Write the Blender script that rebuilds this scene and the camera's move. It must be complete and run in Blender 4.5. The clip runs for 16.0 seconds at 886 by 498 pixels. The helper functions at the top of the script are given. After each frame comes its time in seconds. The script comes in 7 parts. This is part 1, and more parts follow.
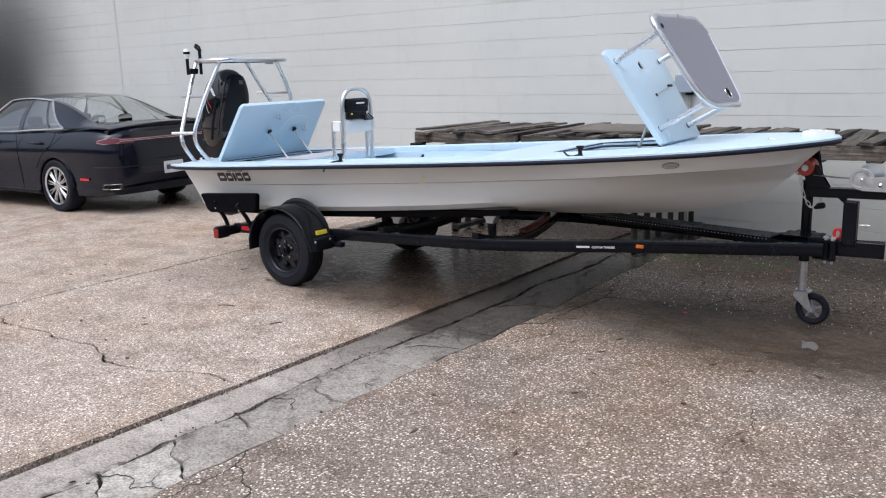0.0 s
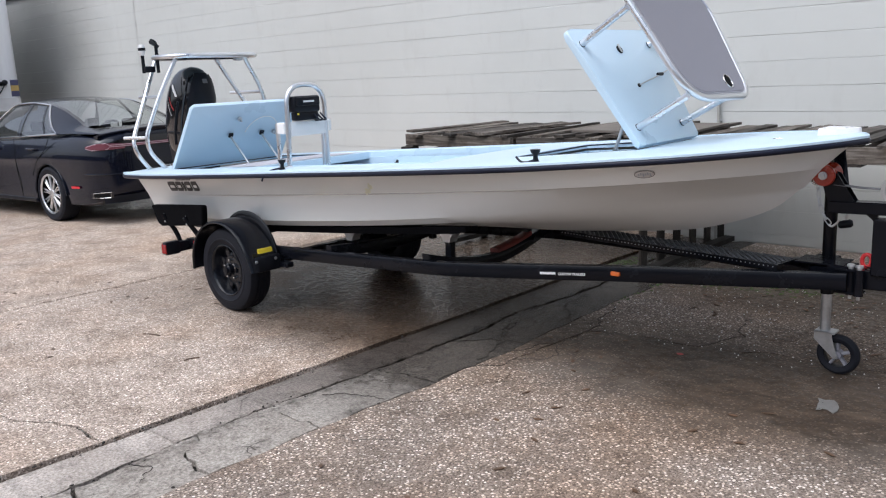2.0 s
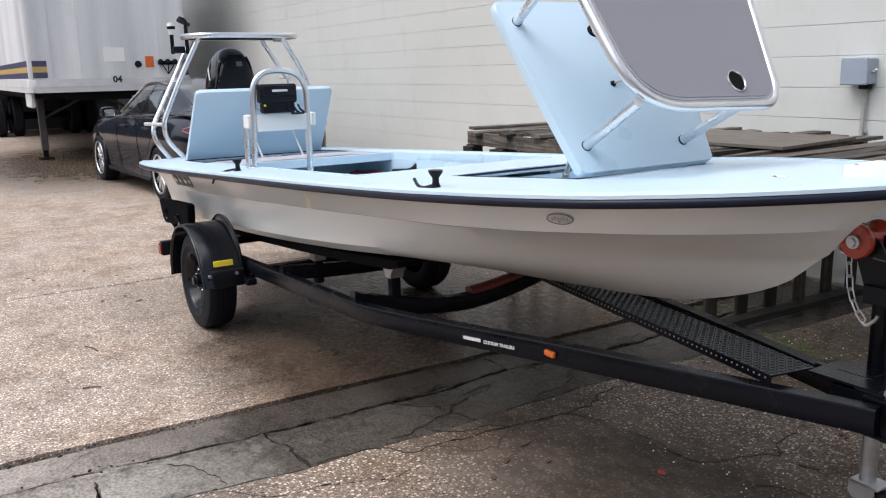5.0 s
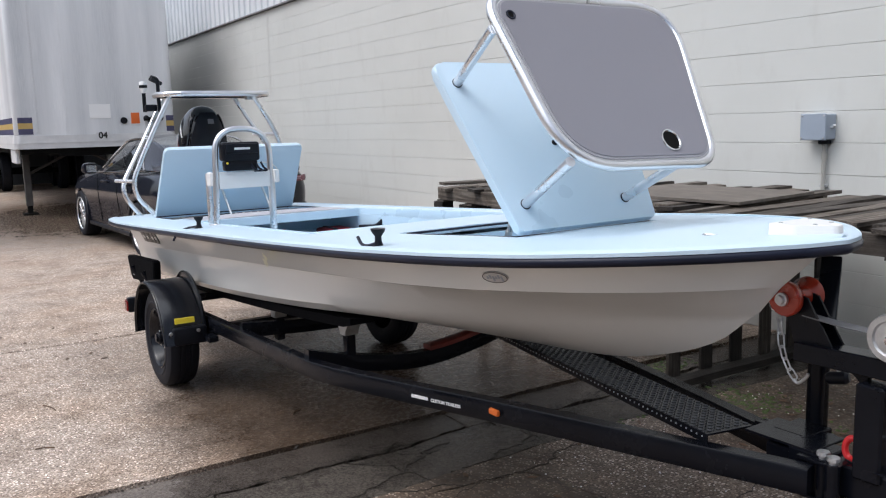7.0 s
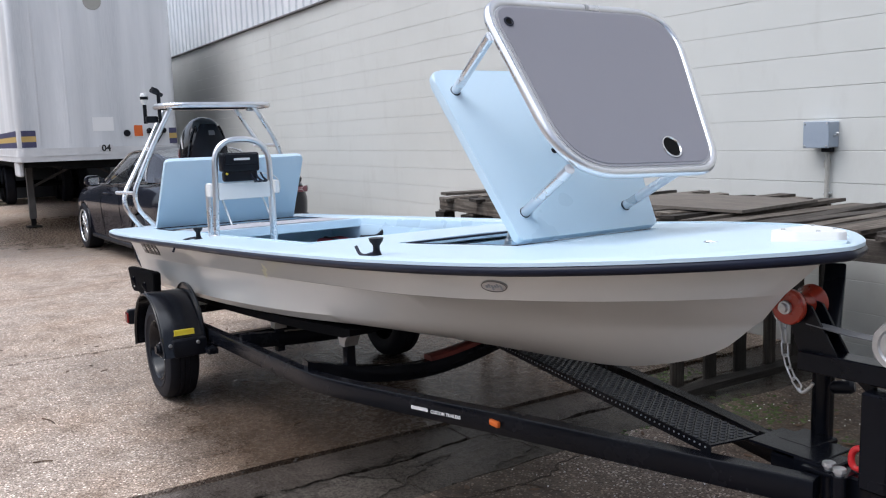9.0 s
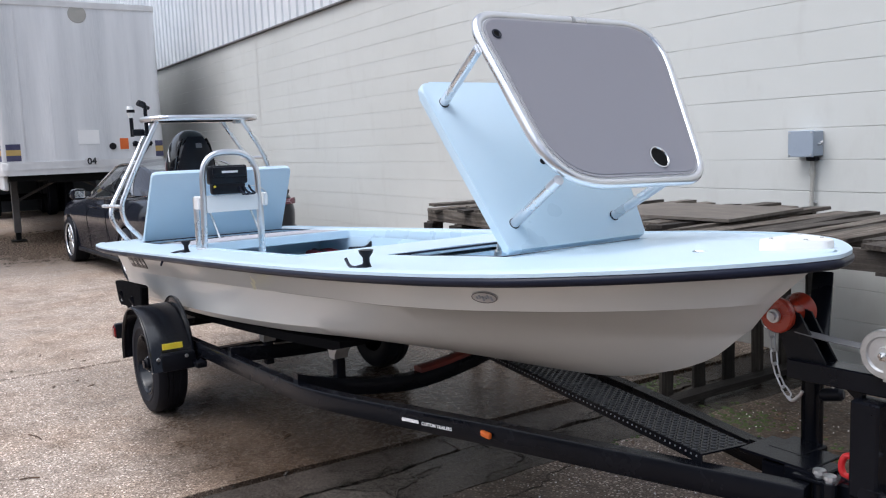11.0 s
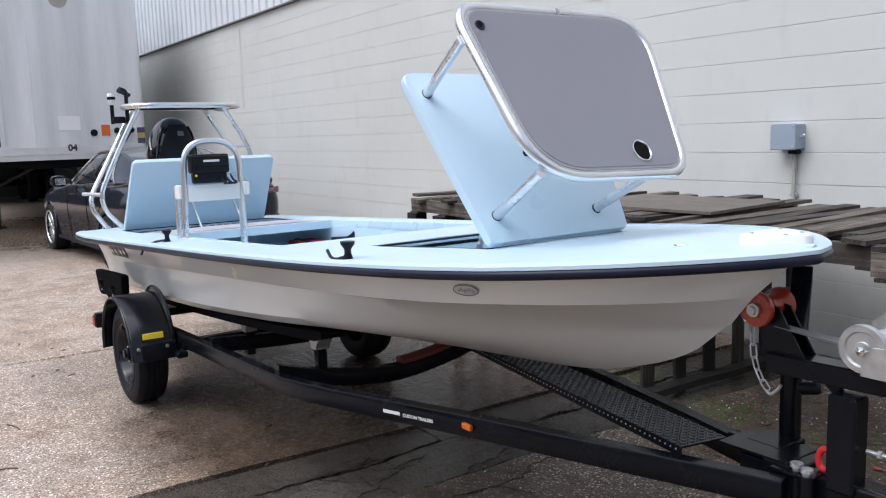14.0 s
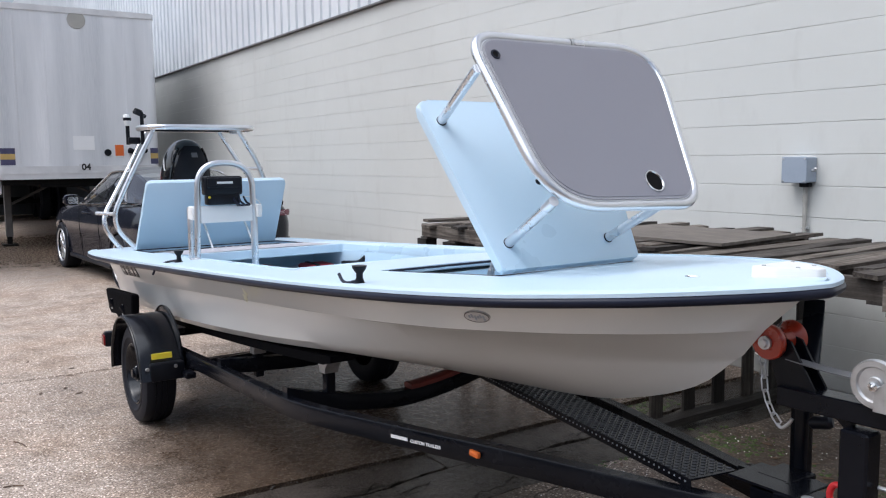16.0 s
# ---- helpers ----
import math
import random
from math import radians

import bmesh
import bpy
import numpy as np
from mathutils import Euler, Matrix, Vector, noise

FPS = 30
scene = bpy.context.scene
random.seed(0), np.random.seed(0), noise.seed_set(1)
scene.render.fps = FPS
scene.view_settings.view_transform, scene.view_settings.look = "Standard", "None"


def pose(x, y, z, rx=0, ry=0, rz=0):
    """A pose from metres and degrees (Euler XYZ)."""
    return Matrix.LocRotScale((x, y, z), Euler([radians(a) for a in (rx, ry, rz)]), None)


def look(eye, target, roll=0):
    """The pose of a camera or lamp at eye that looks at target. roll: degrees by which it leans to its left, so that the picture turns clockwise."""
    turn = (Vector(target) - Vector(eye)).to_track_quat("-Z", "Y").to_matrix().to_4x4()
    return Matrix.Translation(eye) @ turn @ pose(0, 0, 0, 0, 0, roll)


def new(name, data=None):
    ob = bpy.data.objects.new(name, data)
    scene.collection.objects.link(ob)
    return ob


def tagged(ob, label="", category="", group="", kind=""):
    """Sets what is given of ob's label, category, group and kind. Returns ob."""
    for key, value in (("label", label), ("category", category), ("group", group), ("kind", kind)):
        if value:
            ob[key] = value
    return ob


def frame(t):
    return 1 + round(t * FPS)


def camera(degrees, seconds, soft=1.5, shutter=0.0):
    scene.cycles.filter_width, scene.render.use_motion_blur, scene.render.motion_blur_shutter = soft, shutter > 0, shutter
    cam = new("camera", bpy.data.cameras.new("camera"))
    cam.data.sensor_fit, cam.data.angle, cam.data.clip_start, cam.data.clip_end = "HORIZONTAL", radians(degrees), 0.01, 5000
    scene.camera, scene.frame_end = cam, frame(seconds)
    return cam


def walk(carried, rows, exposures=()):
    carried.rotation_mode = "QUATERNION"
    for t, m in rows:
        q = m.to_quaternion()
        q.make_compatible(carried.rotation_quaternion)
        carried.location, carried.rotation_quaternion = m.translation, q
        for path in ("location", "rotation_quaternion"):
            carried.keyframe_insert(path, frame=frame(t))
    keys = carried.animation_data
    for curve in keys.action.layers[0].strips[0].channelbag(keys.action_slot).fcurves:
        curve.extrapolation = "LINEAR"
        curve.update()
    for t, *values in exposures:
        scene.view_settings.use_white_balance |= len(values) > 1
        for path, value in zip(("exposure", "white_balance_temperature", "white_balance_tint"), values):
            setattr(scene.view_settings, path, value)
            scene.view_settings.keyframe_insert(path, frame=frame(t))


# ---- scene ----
cam = camera(56.0, 16.0, 1.15)
PATH = [
    (0, (3.765, -5.114, 1.644), (2.565, -3.57, 1.222), -1.7),
    (0.5, (3.757, -4.875, 1.634), (2.543, -3.338, 1.231), -1.8),
    (1, (3.756, -4.563, 1.606), (2.512, -3.044, 1.223), -1.5),
    (1.5, (3.818, -4.226, 1.573), (2.514, -2.768, 1.157), -1.6),
    (2, (3.773, -3.892, 1.542), (2.433, -2.465, 1.133), -2.6),
    (2.5, (3.779, -3.573, 1.508), (2.393, -2.177, 1.146), -2.7),
    (3, (3.79, -3.222, 1.495), (2.338, -1.89, 1.153), -2.3),
    (5.5, (3.803, -1.966, 1.51), (2.122, -0.974, 1.077), -1.3),
    (6, (3.857, -1.933, 1.51), (2.2, -0.895, 1.092), -1.6),
    (6.5, (3.896, -1.944, 1.522), (2.243, -0.879, 1.154), -2.0),
    (7, (3.892, -1.938, 1.525), (2.213, -0.894, 1.225), -1.5),
    (7.5, (3.885, -1.927, 1.52), (2.202, -0.883, 1.242), -0.9),
    (8, (3.886, -1.921, 1.521), (2.202, -0.876, 1.256), -1.1),
    (8.5, (3.879, -1.91, 1.52), (2.191, -0.871, 1.25), -1.4),
    (9, (3.877, -1.908, 1.513), (2.189, -0.869, 1.24), -1.8),
    (9.5, (3.884, -1.916, 1.516), (2.203, -0.864, 1.263), -1.7),
    (12, (3.869, -1.914, 1.516), (2.202, -0.838, 1.261), -2.5),
    (12.5, (3.868, -1.906, 1.511), (2.211, -0.819, 1.242), -2.6),
    (13, (3.865, -1.902, 1.516), (2.214, -0.808, 1.235), -2.7),
    (13.5, (3.871, -1.908, 1.527), (2.225, -0.806, 1.249), -2.1),
    (14, (3.871, -1.903, 1.525), (2.22, -0.808, 1.249), -1.7),
    (14.5, (3.869, -1.91, 1.53), (2.216, -0.814, 1.273), -1.0),
    (15, (3.868, -1.919, 1.533), (2.207, -0.832, 1.291), -0.6),
    (15.5, (3.874, -1.924, 1.529), (2.209, -0.843, 1.286), -0.7),
    (16, (3.873, -1.919, 1.527), (2.206, -0.835, 1.313), -0.6),
]
walk(cam, [(t, look(eye, target, roll)) for t, eye, target, roll in PATH],
     exposures=[(0, 0.08, 5830, 10), (2.5, 0.15, 5870, 10), (5.5, 0.18, 6100, 10), (7, 0.08, 5980, 10), (8, 0.01, 5860, 10), (8.5, 0.03, 5840, 10), (9, 0.10, 5840, 10), (9.5, 0.14, 5840, 10), (14, 0.15, 5830, 10), (15.5, 0.08, 5830, 10), (16, 0.12, 5830, 10)])

# ---- world and light ----
world = bpy.data.worlds.new("overcast_sky")
scene.world = world
world.use_nodes = True
wn = world.node_tree
sky = wn.nodes.new("ShaderNodeTexSky")
sky.sky_type = 'NISHITA'
sky.sun_disc = False
sky.sun_elevation = radians(58)
sky.sun_rotation = radians(200)
sky.air_density, sky.dust_density, sky.ozone_density = 1.0, 6.0, 0.6
hsv = wn.nodes.new("ShaderNodeHueSaturation")
hsv.inputs["Saturation"].default_value = 0.6
wn.links.new(sky.outputs[0], hsv.inputs["Color"])
wn.links.new(hsv.outputs[0], wn.nodes["Background"].inputs["Color"])
wn.nodes["Background"].inputs["Strength"].default_value = 0.15

sun_data = bpy.data.lights.new("sun", 'SUN')
sun_data.energy, sun_data.angle, sun_data.color = 1.0, radians(50), (1.0, 0.99, 0.97)
sun = new("sun", sun_data)
sun.matrix_world = look((0, 0, 20), (-6.0, 9.0, 0))


# ---- materials ----
def nodes_of(name, rough=0.5, metal=0.0, coat=0.0, spec=0.5):
    m = bpy.data.materials.new(name)
    m.use_nodes = True
    t = m.node_tree
    b = t.nodes["Principled BSDF"]
    b.inputs["Roughness"].default_value = rough
    b.inputs["Metallic"].default_value = metal
    b.inputs["Coat Weight"].default_value = coat
    b.inputs["Specular IOR Level"].default_value = spec
    return m, t, b


def tex_noise(t, scale, detail=4.0, rough=0.55, vec=None):
    n = t.nodes.new("ShaderNodeTexNoise")
    n.inputs["Scale"].default_value, n.inputs["Detail"].default_value, n.inputs["Roughness"].default_value = scale, detail, rough
    if vec is not None:
        t.links.new(vec, n.inputs["Vector"])
    return n.outputs["Fac"]


def coords(t, sx=1.0, sy=1.0, sz=1.0):
    c = t.nodes.new("ShaderNodeNewGeometry")
    mp = t.nodes.new("ShaderNodeMapping")
    mp.inputs["Scale"].default_value = (sx, sy, sz)
    t.links.new(c.outputs["Position"], mp.inputs["Vector"])
    return mp.outputs[0]


def ramp(t, fac, stops):
    r = t.nodes.new("ShaderNodeValToRGB")
    e = r.color_ramp.elements
    while len(e) < len(stops):
        e.new(0.5)
    for s, (p, c) in zip(e, stops):
        s.position = p
        s.color = (*c, 1) if len(c) == 3 else c
    t.links.new(fac, r.inputs["Fac"])
    return r.outputs["Color"]


def mix(t, fac, a, b, mode='MIX'):
    n = t.nodes.new("ShaderNodeMix")
    n.data_type, n.blend_type = 'RGBA', mode
    for sock, v in ((n.inputs[0], fac), (n.inputs[6], a), (n.inputs[7], b)):
        if isinstance(v, (int, float)):
            sock.default_value = v
        elif isinstance(v, tuple):
            sock.default_value = (*v, 1)
        else:
            t.links.new(v, sock)
    return n.outputs[2]


def span(t, fac, lo, hi, a=0.0, b=1.0):
    n = t.nodes.new("ShaderNodeMapRange")
    n.inputs["From Min"].default_value, n.inputs["From Max"].default_value = lo, hi
    n.inputs["To Min"].default_value, n.inputs["To Max"].default_value = a, b
    t.links.new(fac, n.inputs["Value"])
    return n.outputs[0]


def relief(t, b, height, strength, dist=0.01, prev=None):
    n = t.nodes.new("ShaderNodeBump")
    n.inputs["Strength"].default_value, n.inputs["Distance"].default_value = strength, dist
    t.links.new(height, n.inputs["Height"])
    if prev is not None:
        t.links.new(prev, n.inputs["Normal"])
    t.links.new(n.outputs[0], b.inputs["Normal"])
    return n.outputs[0]


def surface(name, dark, light, rough, metal=0.0, coarse=3.0, fine=60.0, bump=0.1, coat=0.0, rvar=0.08, spec=0.5, sc=(1, 1, 1)):
    """A two-scale material: broad tone changes, fine grain, uneven gloss."""
    m, t, b = nodes_of(name, rough, metal, coat, spec)
    p = coords(t, *sc)
    n1, n2 = tex_noise(t, coarse, 5, vec=p), tex_noise(t, fine, 3, vec=p)
    base = ramp(t, n1, [(0.3, dark), (0.7, light)])
    mean = tuple((a + c) / 2 for a, c in zip(dark, light))
    col = mix(t, span(t, n2, 0.3, 0.7, 0.0, 0.5), base, mean)
    t.links.new(col, b.inputs["Base Color"])
    t.links.new(span(t, n1, 0.3, 0.7, max(rough - rvar, 0.02), min(rough + rvar, 1)), b.inputs["Roughness"])
    if bump:
        relief(t, b, n2, bump, 0.002)
    return m


def damp_shade_zone(t, p, noise, zones):
    """Ragged areas of damp, mud and painted shade: the largest of several soft ovals (centre, half sizes, strength),
    frayed by noise.
    """
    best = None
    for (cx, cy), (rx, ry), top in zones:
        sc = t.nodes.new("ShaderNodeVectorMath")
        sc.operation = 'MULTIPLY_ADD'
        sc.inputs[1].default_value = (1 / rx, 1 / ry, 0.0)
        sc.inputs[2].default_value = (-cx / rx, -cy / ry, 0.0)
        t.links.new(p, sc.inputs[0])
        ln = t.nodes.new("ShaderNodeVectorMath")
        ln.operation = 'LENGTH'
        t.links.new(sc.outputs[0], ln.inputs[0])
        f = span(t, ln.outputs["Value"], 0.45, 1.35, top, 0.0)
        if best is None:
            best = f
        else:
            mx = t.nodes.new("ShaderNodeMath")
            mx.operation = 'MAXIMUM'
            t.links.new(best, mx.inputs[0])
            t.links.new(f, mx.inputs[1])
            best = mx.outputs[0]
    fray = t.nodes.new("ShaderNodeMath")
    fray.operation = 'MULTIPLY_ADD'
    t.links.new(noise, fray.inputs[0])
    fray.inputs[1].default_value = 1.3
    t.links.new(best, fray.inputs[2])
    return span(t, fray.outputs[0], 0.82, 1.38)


def aggregate(name, tint, zones, mud=(), soil=0.5, dens=0.42, mirror=0.16, grit=60.0, paste=1.0, soak_shade=0.24, shine=0.3):
    """Exposed-aggregate concrete: pale pebbles in a dark sandy paste, brown staining, damp glossy areas that also carry
    painted shade.
    """
    m, t, b = nodes_of(name, 0.5)
    p = coords(t)
    broad, mid = tex_noise(t, 0.62, 6, 0.62, p), tex_noise(t, 3.4, 6, 0.68, p)
    small = tex_noise(t, 24.0, 4, 0.6, p)
    wv = t.nodes.new("ShaderNodeVectorMath")
    wv.operation = 'MULTIPLY_ADD'
    wn_ = t.nodes.new("ShaderNodeTexNoise")
    wn_.inputs["Scale"].default_value = 55.0
    t.links.new(p, wn_.inputs["Vector"])
    t.links.new(wn_.outputs["Color"], wv.inputs[0])
    wv.inputs[1].default_value = (0.010, 0.010, 0.0)
    t.links.new(p, wv.inputs[2])
    v, v2 = t.nodes.new("ShaderNodeTexVoronoi"), t.nodes.new("ShaderNodeTexVoronoi")
    for q, size in ((v, grit), (v2, 150.0)):
        q.inputs["Scale"].default_value = size
        t.links.new(wv.outputs[0], q.inputs["Vector"])
    sep, sep2 = t.nodes.new("ShaderNodeSeparateColor"), t.nodes.new("ShaderNodeSeparateColor")
    t.links.new(v.outputs["Color"], sep.inputs[0])
    t.links.new(v2.outputs["Color"], sep2.inputs[0])
    peb = ramp(t, sep.outputs[0], [(0.0, (0.12, 0.095, 0.08)), (0.14, (0.34, 0.27, 0.22)), (0.35, (0.58, 0.49, 0.40)), (0.65, (0.70, 0.63, 0.55)), (0.95, (0.90, 0.86, 0.80))])
    fine = ramp(t, sep2.outputs[1], [(0.0, tuple(0.12 * paste * k for k in (1, 0.80, 0.66))), (0.5, tuple(0.25 * paste * k for k in (1, 0.83, 0.69))), (1.0, tuple(0.42 * paste * k for k in (1, 0.86, 0.74)))])
    stain = span(t, broad, 0.46, 0.64, 0.0, soil)
    inside = span(t, v.outputs["Distance"], 0.33, 0.39, 1.0, 0.0)
    # pebbles lie thick here and thin there
    cover = t.nodes.new("ShaderNodeMath")
    cover.operation = 'MULTIPLY_ADD'
    t.links.new(mid, cover.inputs[0])
    cover.inputs[1].default_value = 1.1
    t.links.new(sep.outputs[1], cover.inputs[2])
    show = t.nodes.new("ShaderNodeMath")
    show.operation = 'MULTIPLY'
    t.links.new(inside, show.inputs[0])
    t.links.new(span(t, cover.outputs[0], dens + 0.54, dens + 0.58), show.inputs[1])
    shown = show.outputs[0]
    if mud:
        bare = damp_shade_zone(t, p, mid, mud)
        turn = t.nodes.new("ShaderNodeMapping")
        turn.inputs["Rotation"].default_value = (0, 0, radians(38))
        turn.inputs["Scale"].default_value = (3.0, 7.0, 1.0)
        t.links.new(p, turn.inputs["Vector"])
        swept = tex_noise(t, 1.6, 5, 0.7, turn.outputs[0])
        silt = mix(t, span(t, swept, 0.42, 0.62), ramp(t, small, [(0.3, (0.10, 0.089, 0.078)), (0.7, (0.18, 0.16, 0.142))]), ramp(t, small, [(0.3, (0.17, 0.149, 0.128)), (0.7, (0.29, 0.256, 0.222))]))
        fine = mix(t, bare, fine, silt)
        cut = t.nodes.new("ShaderNodeMath")
        cut.operation = 'MULTIPLY'
        t.links.new(show.outputs[0], cut.inputs[0])
        t.links.new(span(t, bare, 0.0, 1.0, 1.0, 0.28), cut.inputs[1])
        shown = cut.outputs[0]
    col = mix(t, shown, fine, peb)
    col = mix(t, stain, col, mix(t, 1.0, col, (0.92, 0.77, 0.63), 'MULTIPLY'))
    col = mix(t, 1.0, col, ramp(t, mid, [(0.28, (0.60, 0.57, 0.54)), (0.5, (0.95, 0.94, 0.93)), (0.75, (1.15, 1.15, 1.15))]), 'MULTIPLY')
    col = mix(t, 1.0, col, tint, 'MULTIPLY')
    b.inputs["Specular IOR Level"].default_value = shine
    # damp areas, with shade from boat, pallets and trailer mixed into their colour
    wet = damp_shade_zone(t, p, mid, zones)
    col = mix(t, wet, col, mix(t, 1.0, col, (soak_shade, soak_shade * 0.93, soak_shade * 0.86), 'MULTIPLY'))
    t.links.new(col, b.inputs["Base Color"])
    gloss = mix(t, span(t, small, 0.35, 0.65), (mirror, mirror, mirror), (mirror * 2.2, mirror * 2.2, mirror * 2.2))
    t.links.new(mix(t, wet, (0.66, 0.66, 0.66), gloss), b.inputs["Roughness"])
    n = relief(t, b, shown, 0.35, 0.003)
    relief(t, b, mid, 0.3, 0.02, n)
    return m


# ovals by the boat and pallets hold damp and painted shade together
AGG_LEFT = aggregate("exposed_aggregate_tan", (1.22, 1.205, 1.205), [((-0.3, -0.65), (0.9, 0.6), 0.4), ((-0.6, 1.3), (2.2, 1.8), 1.0), ((-0.4, 0.35), (1.6, 1.0), 1.0), ((-0.3, -0.2), (1.3, 0.85), 1.0), ((-1.9, -0.9), (1.0, 0.5), 0.3)], soil=0.5, dens=0.36, grit=70.0, paste=1.3, soak_shade=0.21, shine=0.06)
AGG_RIGHT = aggregate("exposed_aggregate_damp", (1.04, 1.02, 1.01), [((1.9, 1.75), (1.4, 0.9), 0.8), ((3.0, 0.9), (1.3, 1.5), 0.8), ((2.6, 0.0), (1.8, 0.85), 0.75), ((1.0, 0.0), (0.4, 0.7), 0.6)], [((2.2, -0.1), (1.5, 0.62), 0.9), ((1.8, 1.8), (1.4, 0.8), 0.6)], soil=0.6, dens=0.14, mirror=0.34, grit=64.0, paste=0.9, soak_shade=0.34, shine=0.16)
# the second oval paints shade under the freight trailer
AGG_FAR = aggregate("exposed_aggregate_worn", (1.20, 1.175, 1.16), [((-7.0, 2.2), (3.4, 1.5), 0.8), ((-12.5, 1.0), (4.5, 3.5), 0.9)], soil=0.5, dens=0.40, grit=66.0, paste=1.3, shine=0.2)


def gutter_concrete(name, lo, hi, dark_from):
    """Worn smooth concrete, dry and pale towards the yard, darker and glossier towards the wall."""
    m, t, b = nodes_of(name, 0.5)
    p = coords(t)
    o = t.nodes.new("ShaderNodeObjectInfo")
    n1, n2, n3 = tex_noise(t, 2.6, 7, 0.68, p), tex_noise(t, 75, 5, 0.7, p), tex_noise(t, 11, 6, 0.7, p)
    col = ramp(t, n1, [(0.28, lo), (0.72, hi)])
    col = mix(t, span(t, n3, 0.5, 0.7, 0.0, 0.6), col, (0.17, 0.155, 0.14))
    col = mix(t, 1.0, col, ramp(t, n2, [(0.32, (0.42, 0.40, 0.38)), (0.68, (1.25, 1.22, 1.18))]), 'MULTIPLY')
    col = mix(t, 1.0, col, ramp(t, o.outputs["Random"], [(0.0, (0.78, 0.76, 0.74)), (1.0, (1.08, 1.07, 1.05))]), 'MULTIPLY')
    sx = t.nodes.new("ShaderNodeSeparateXYZ")
    t.links.new(p, sx.inputs[0])
    off = t.nodes.new("ShaderNodeMath")
    off.operation = 'MULTIPLY_ADD'
    t.links.new(n1, off.inputs[0])
    off.inputs[1].default_value = 0.16
    t.links.new(sx.outputs[0], off.inputs[2])
    band = ramp(t, span(t, off.outputs[0], 0.48, 0.76), [(0.0, (0, 0, 0)), (0.38, (0.25, 0.25, 0.25)), (0.5, (0.85, 0.85, 0.85)), (0.6, (0.3, 0.3, 0.3)), (1.0, (0, 0, 0))])
    grime = t.nodes.new("ShaderNodeMath")
    grime.operation = 'MULTIPLY'
    t.links.new(band, grime.inputs[0])
    t.links.new(span(t, n3, 0.36, 0.6), grime.inputs[1])
    col = mix(t, grime.outputs[0], col, (0.075, 0.066, 0.056))
    # fine branching cracks with dirt trodden into them
    bend = t.nodes.new("ShaderNodeVectorMath")
    bend.operation = 'MULTIPLY_ADD'
    warp = t.nodes.new("ShaderNodeTexNoise")
    warp.inputs["Scale"].default_value, warp.inputs["Detail"].default_value = 5.0, 6.0
    t.links.new(p, warp.inputs["Vector"])
    t.links.new(warp.outputs["Color"], bend.inputs[0])
    bend.inputs[1].default_value = (0.22, 0.22, 0.0)
    t.links.new(p, bend.inputs[2])
    net = t.nodes.new("ShaderNodeTexVoronoi")
    net.feature = 'DISTANCE_TO_EDGE'
    net.inputs["Scale"].default_value = 2.3
    t.links.new(bend.outputs[0], net.inputs["Vector"])
    where = span(t, n1, 0.53, 0.62)
    for near, far, depth in ((0.0, 0.07, 0.35), (0.003, 0.013, 0.9)):
        split = t.nodes.new("ShaderNodeMath")
        split.operation = 'MULTIPLY'
        t.links.new(span(t, net.outputs["Distance"], near, far, depth, 0.0), split.inputs[0])
        t.links.new(where, split.inputs[1])
        col = mix(t, split.outputs[0], col, (0.06, 0.052, 0.044))
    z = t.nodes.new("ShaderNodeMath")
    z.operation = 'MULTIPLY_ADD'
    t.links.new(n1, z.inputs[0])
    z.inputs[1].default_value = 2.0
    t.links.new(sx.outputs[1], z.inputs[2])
    # colour and roughness drop from about y -2 on towards the wall
    wet = span(t, z.outputs[0], dark_from, dark_from + 1.0)
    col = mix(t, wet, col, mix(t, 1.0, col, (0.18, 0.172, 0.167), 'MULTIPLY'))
    t.links.new(col, b.inputs["Base Color"])
    t.links.new(span(t, wet, 0, 1, 0.68, 0.16), b.inputs["Roughness"])
    b.inputs["Specular IOR Level"].default_value = 0.06
    n = relief(t, b, n2, 0.35, 0.005)
    relief(t, b, n3, 0.4, 0.02, n)
    return m


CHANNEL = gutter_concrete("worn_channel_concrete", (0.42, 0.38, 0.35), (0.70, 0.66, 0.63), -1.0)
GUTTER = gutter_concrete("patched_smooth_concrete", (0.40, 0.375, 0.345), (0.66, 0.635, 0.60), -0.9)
# lighter, glossier black than the plate, so the diamonds read as glints
TREADPAINT = surface("lighter_black_tread", (0.018, 0.019, 0.022), (0.05, 0.052, 0.056), 0.32, coarse=20, fine=120, bump=0.05, spec=0.5)
JOINT = surface("joint_dirt", (0.012, 0.010, 0.008), (0.06, 0.047, 0.036), 0.8, coarse=8, fine=90, bump=0.4)
MOSS = surface("moss", (0.035, 0.060, 0.015), (0.075, 0.105, 0.032), 0.9, coarse=20, fine=200, bump=0.5)


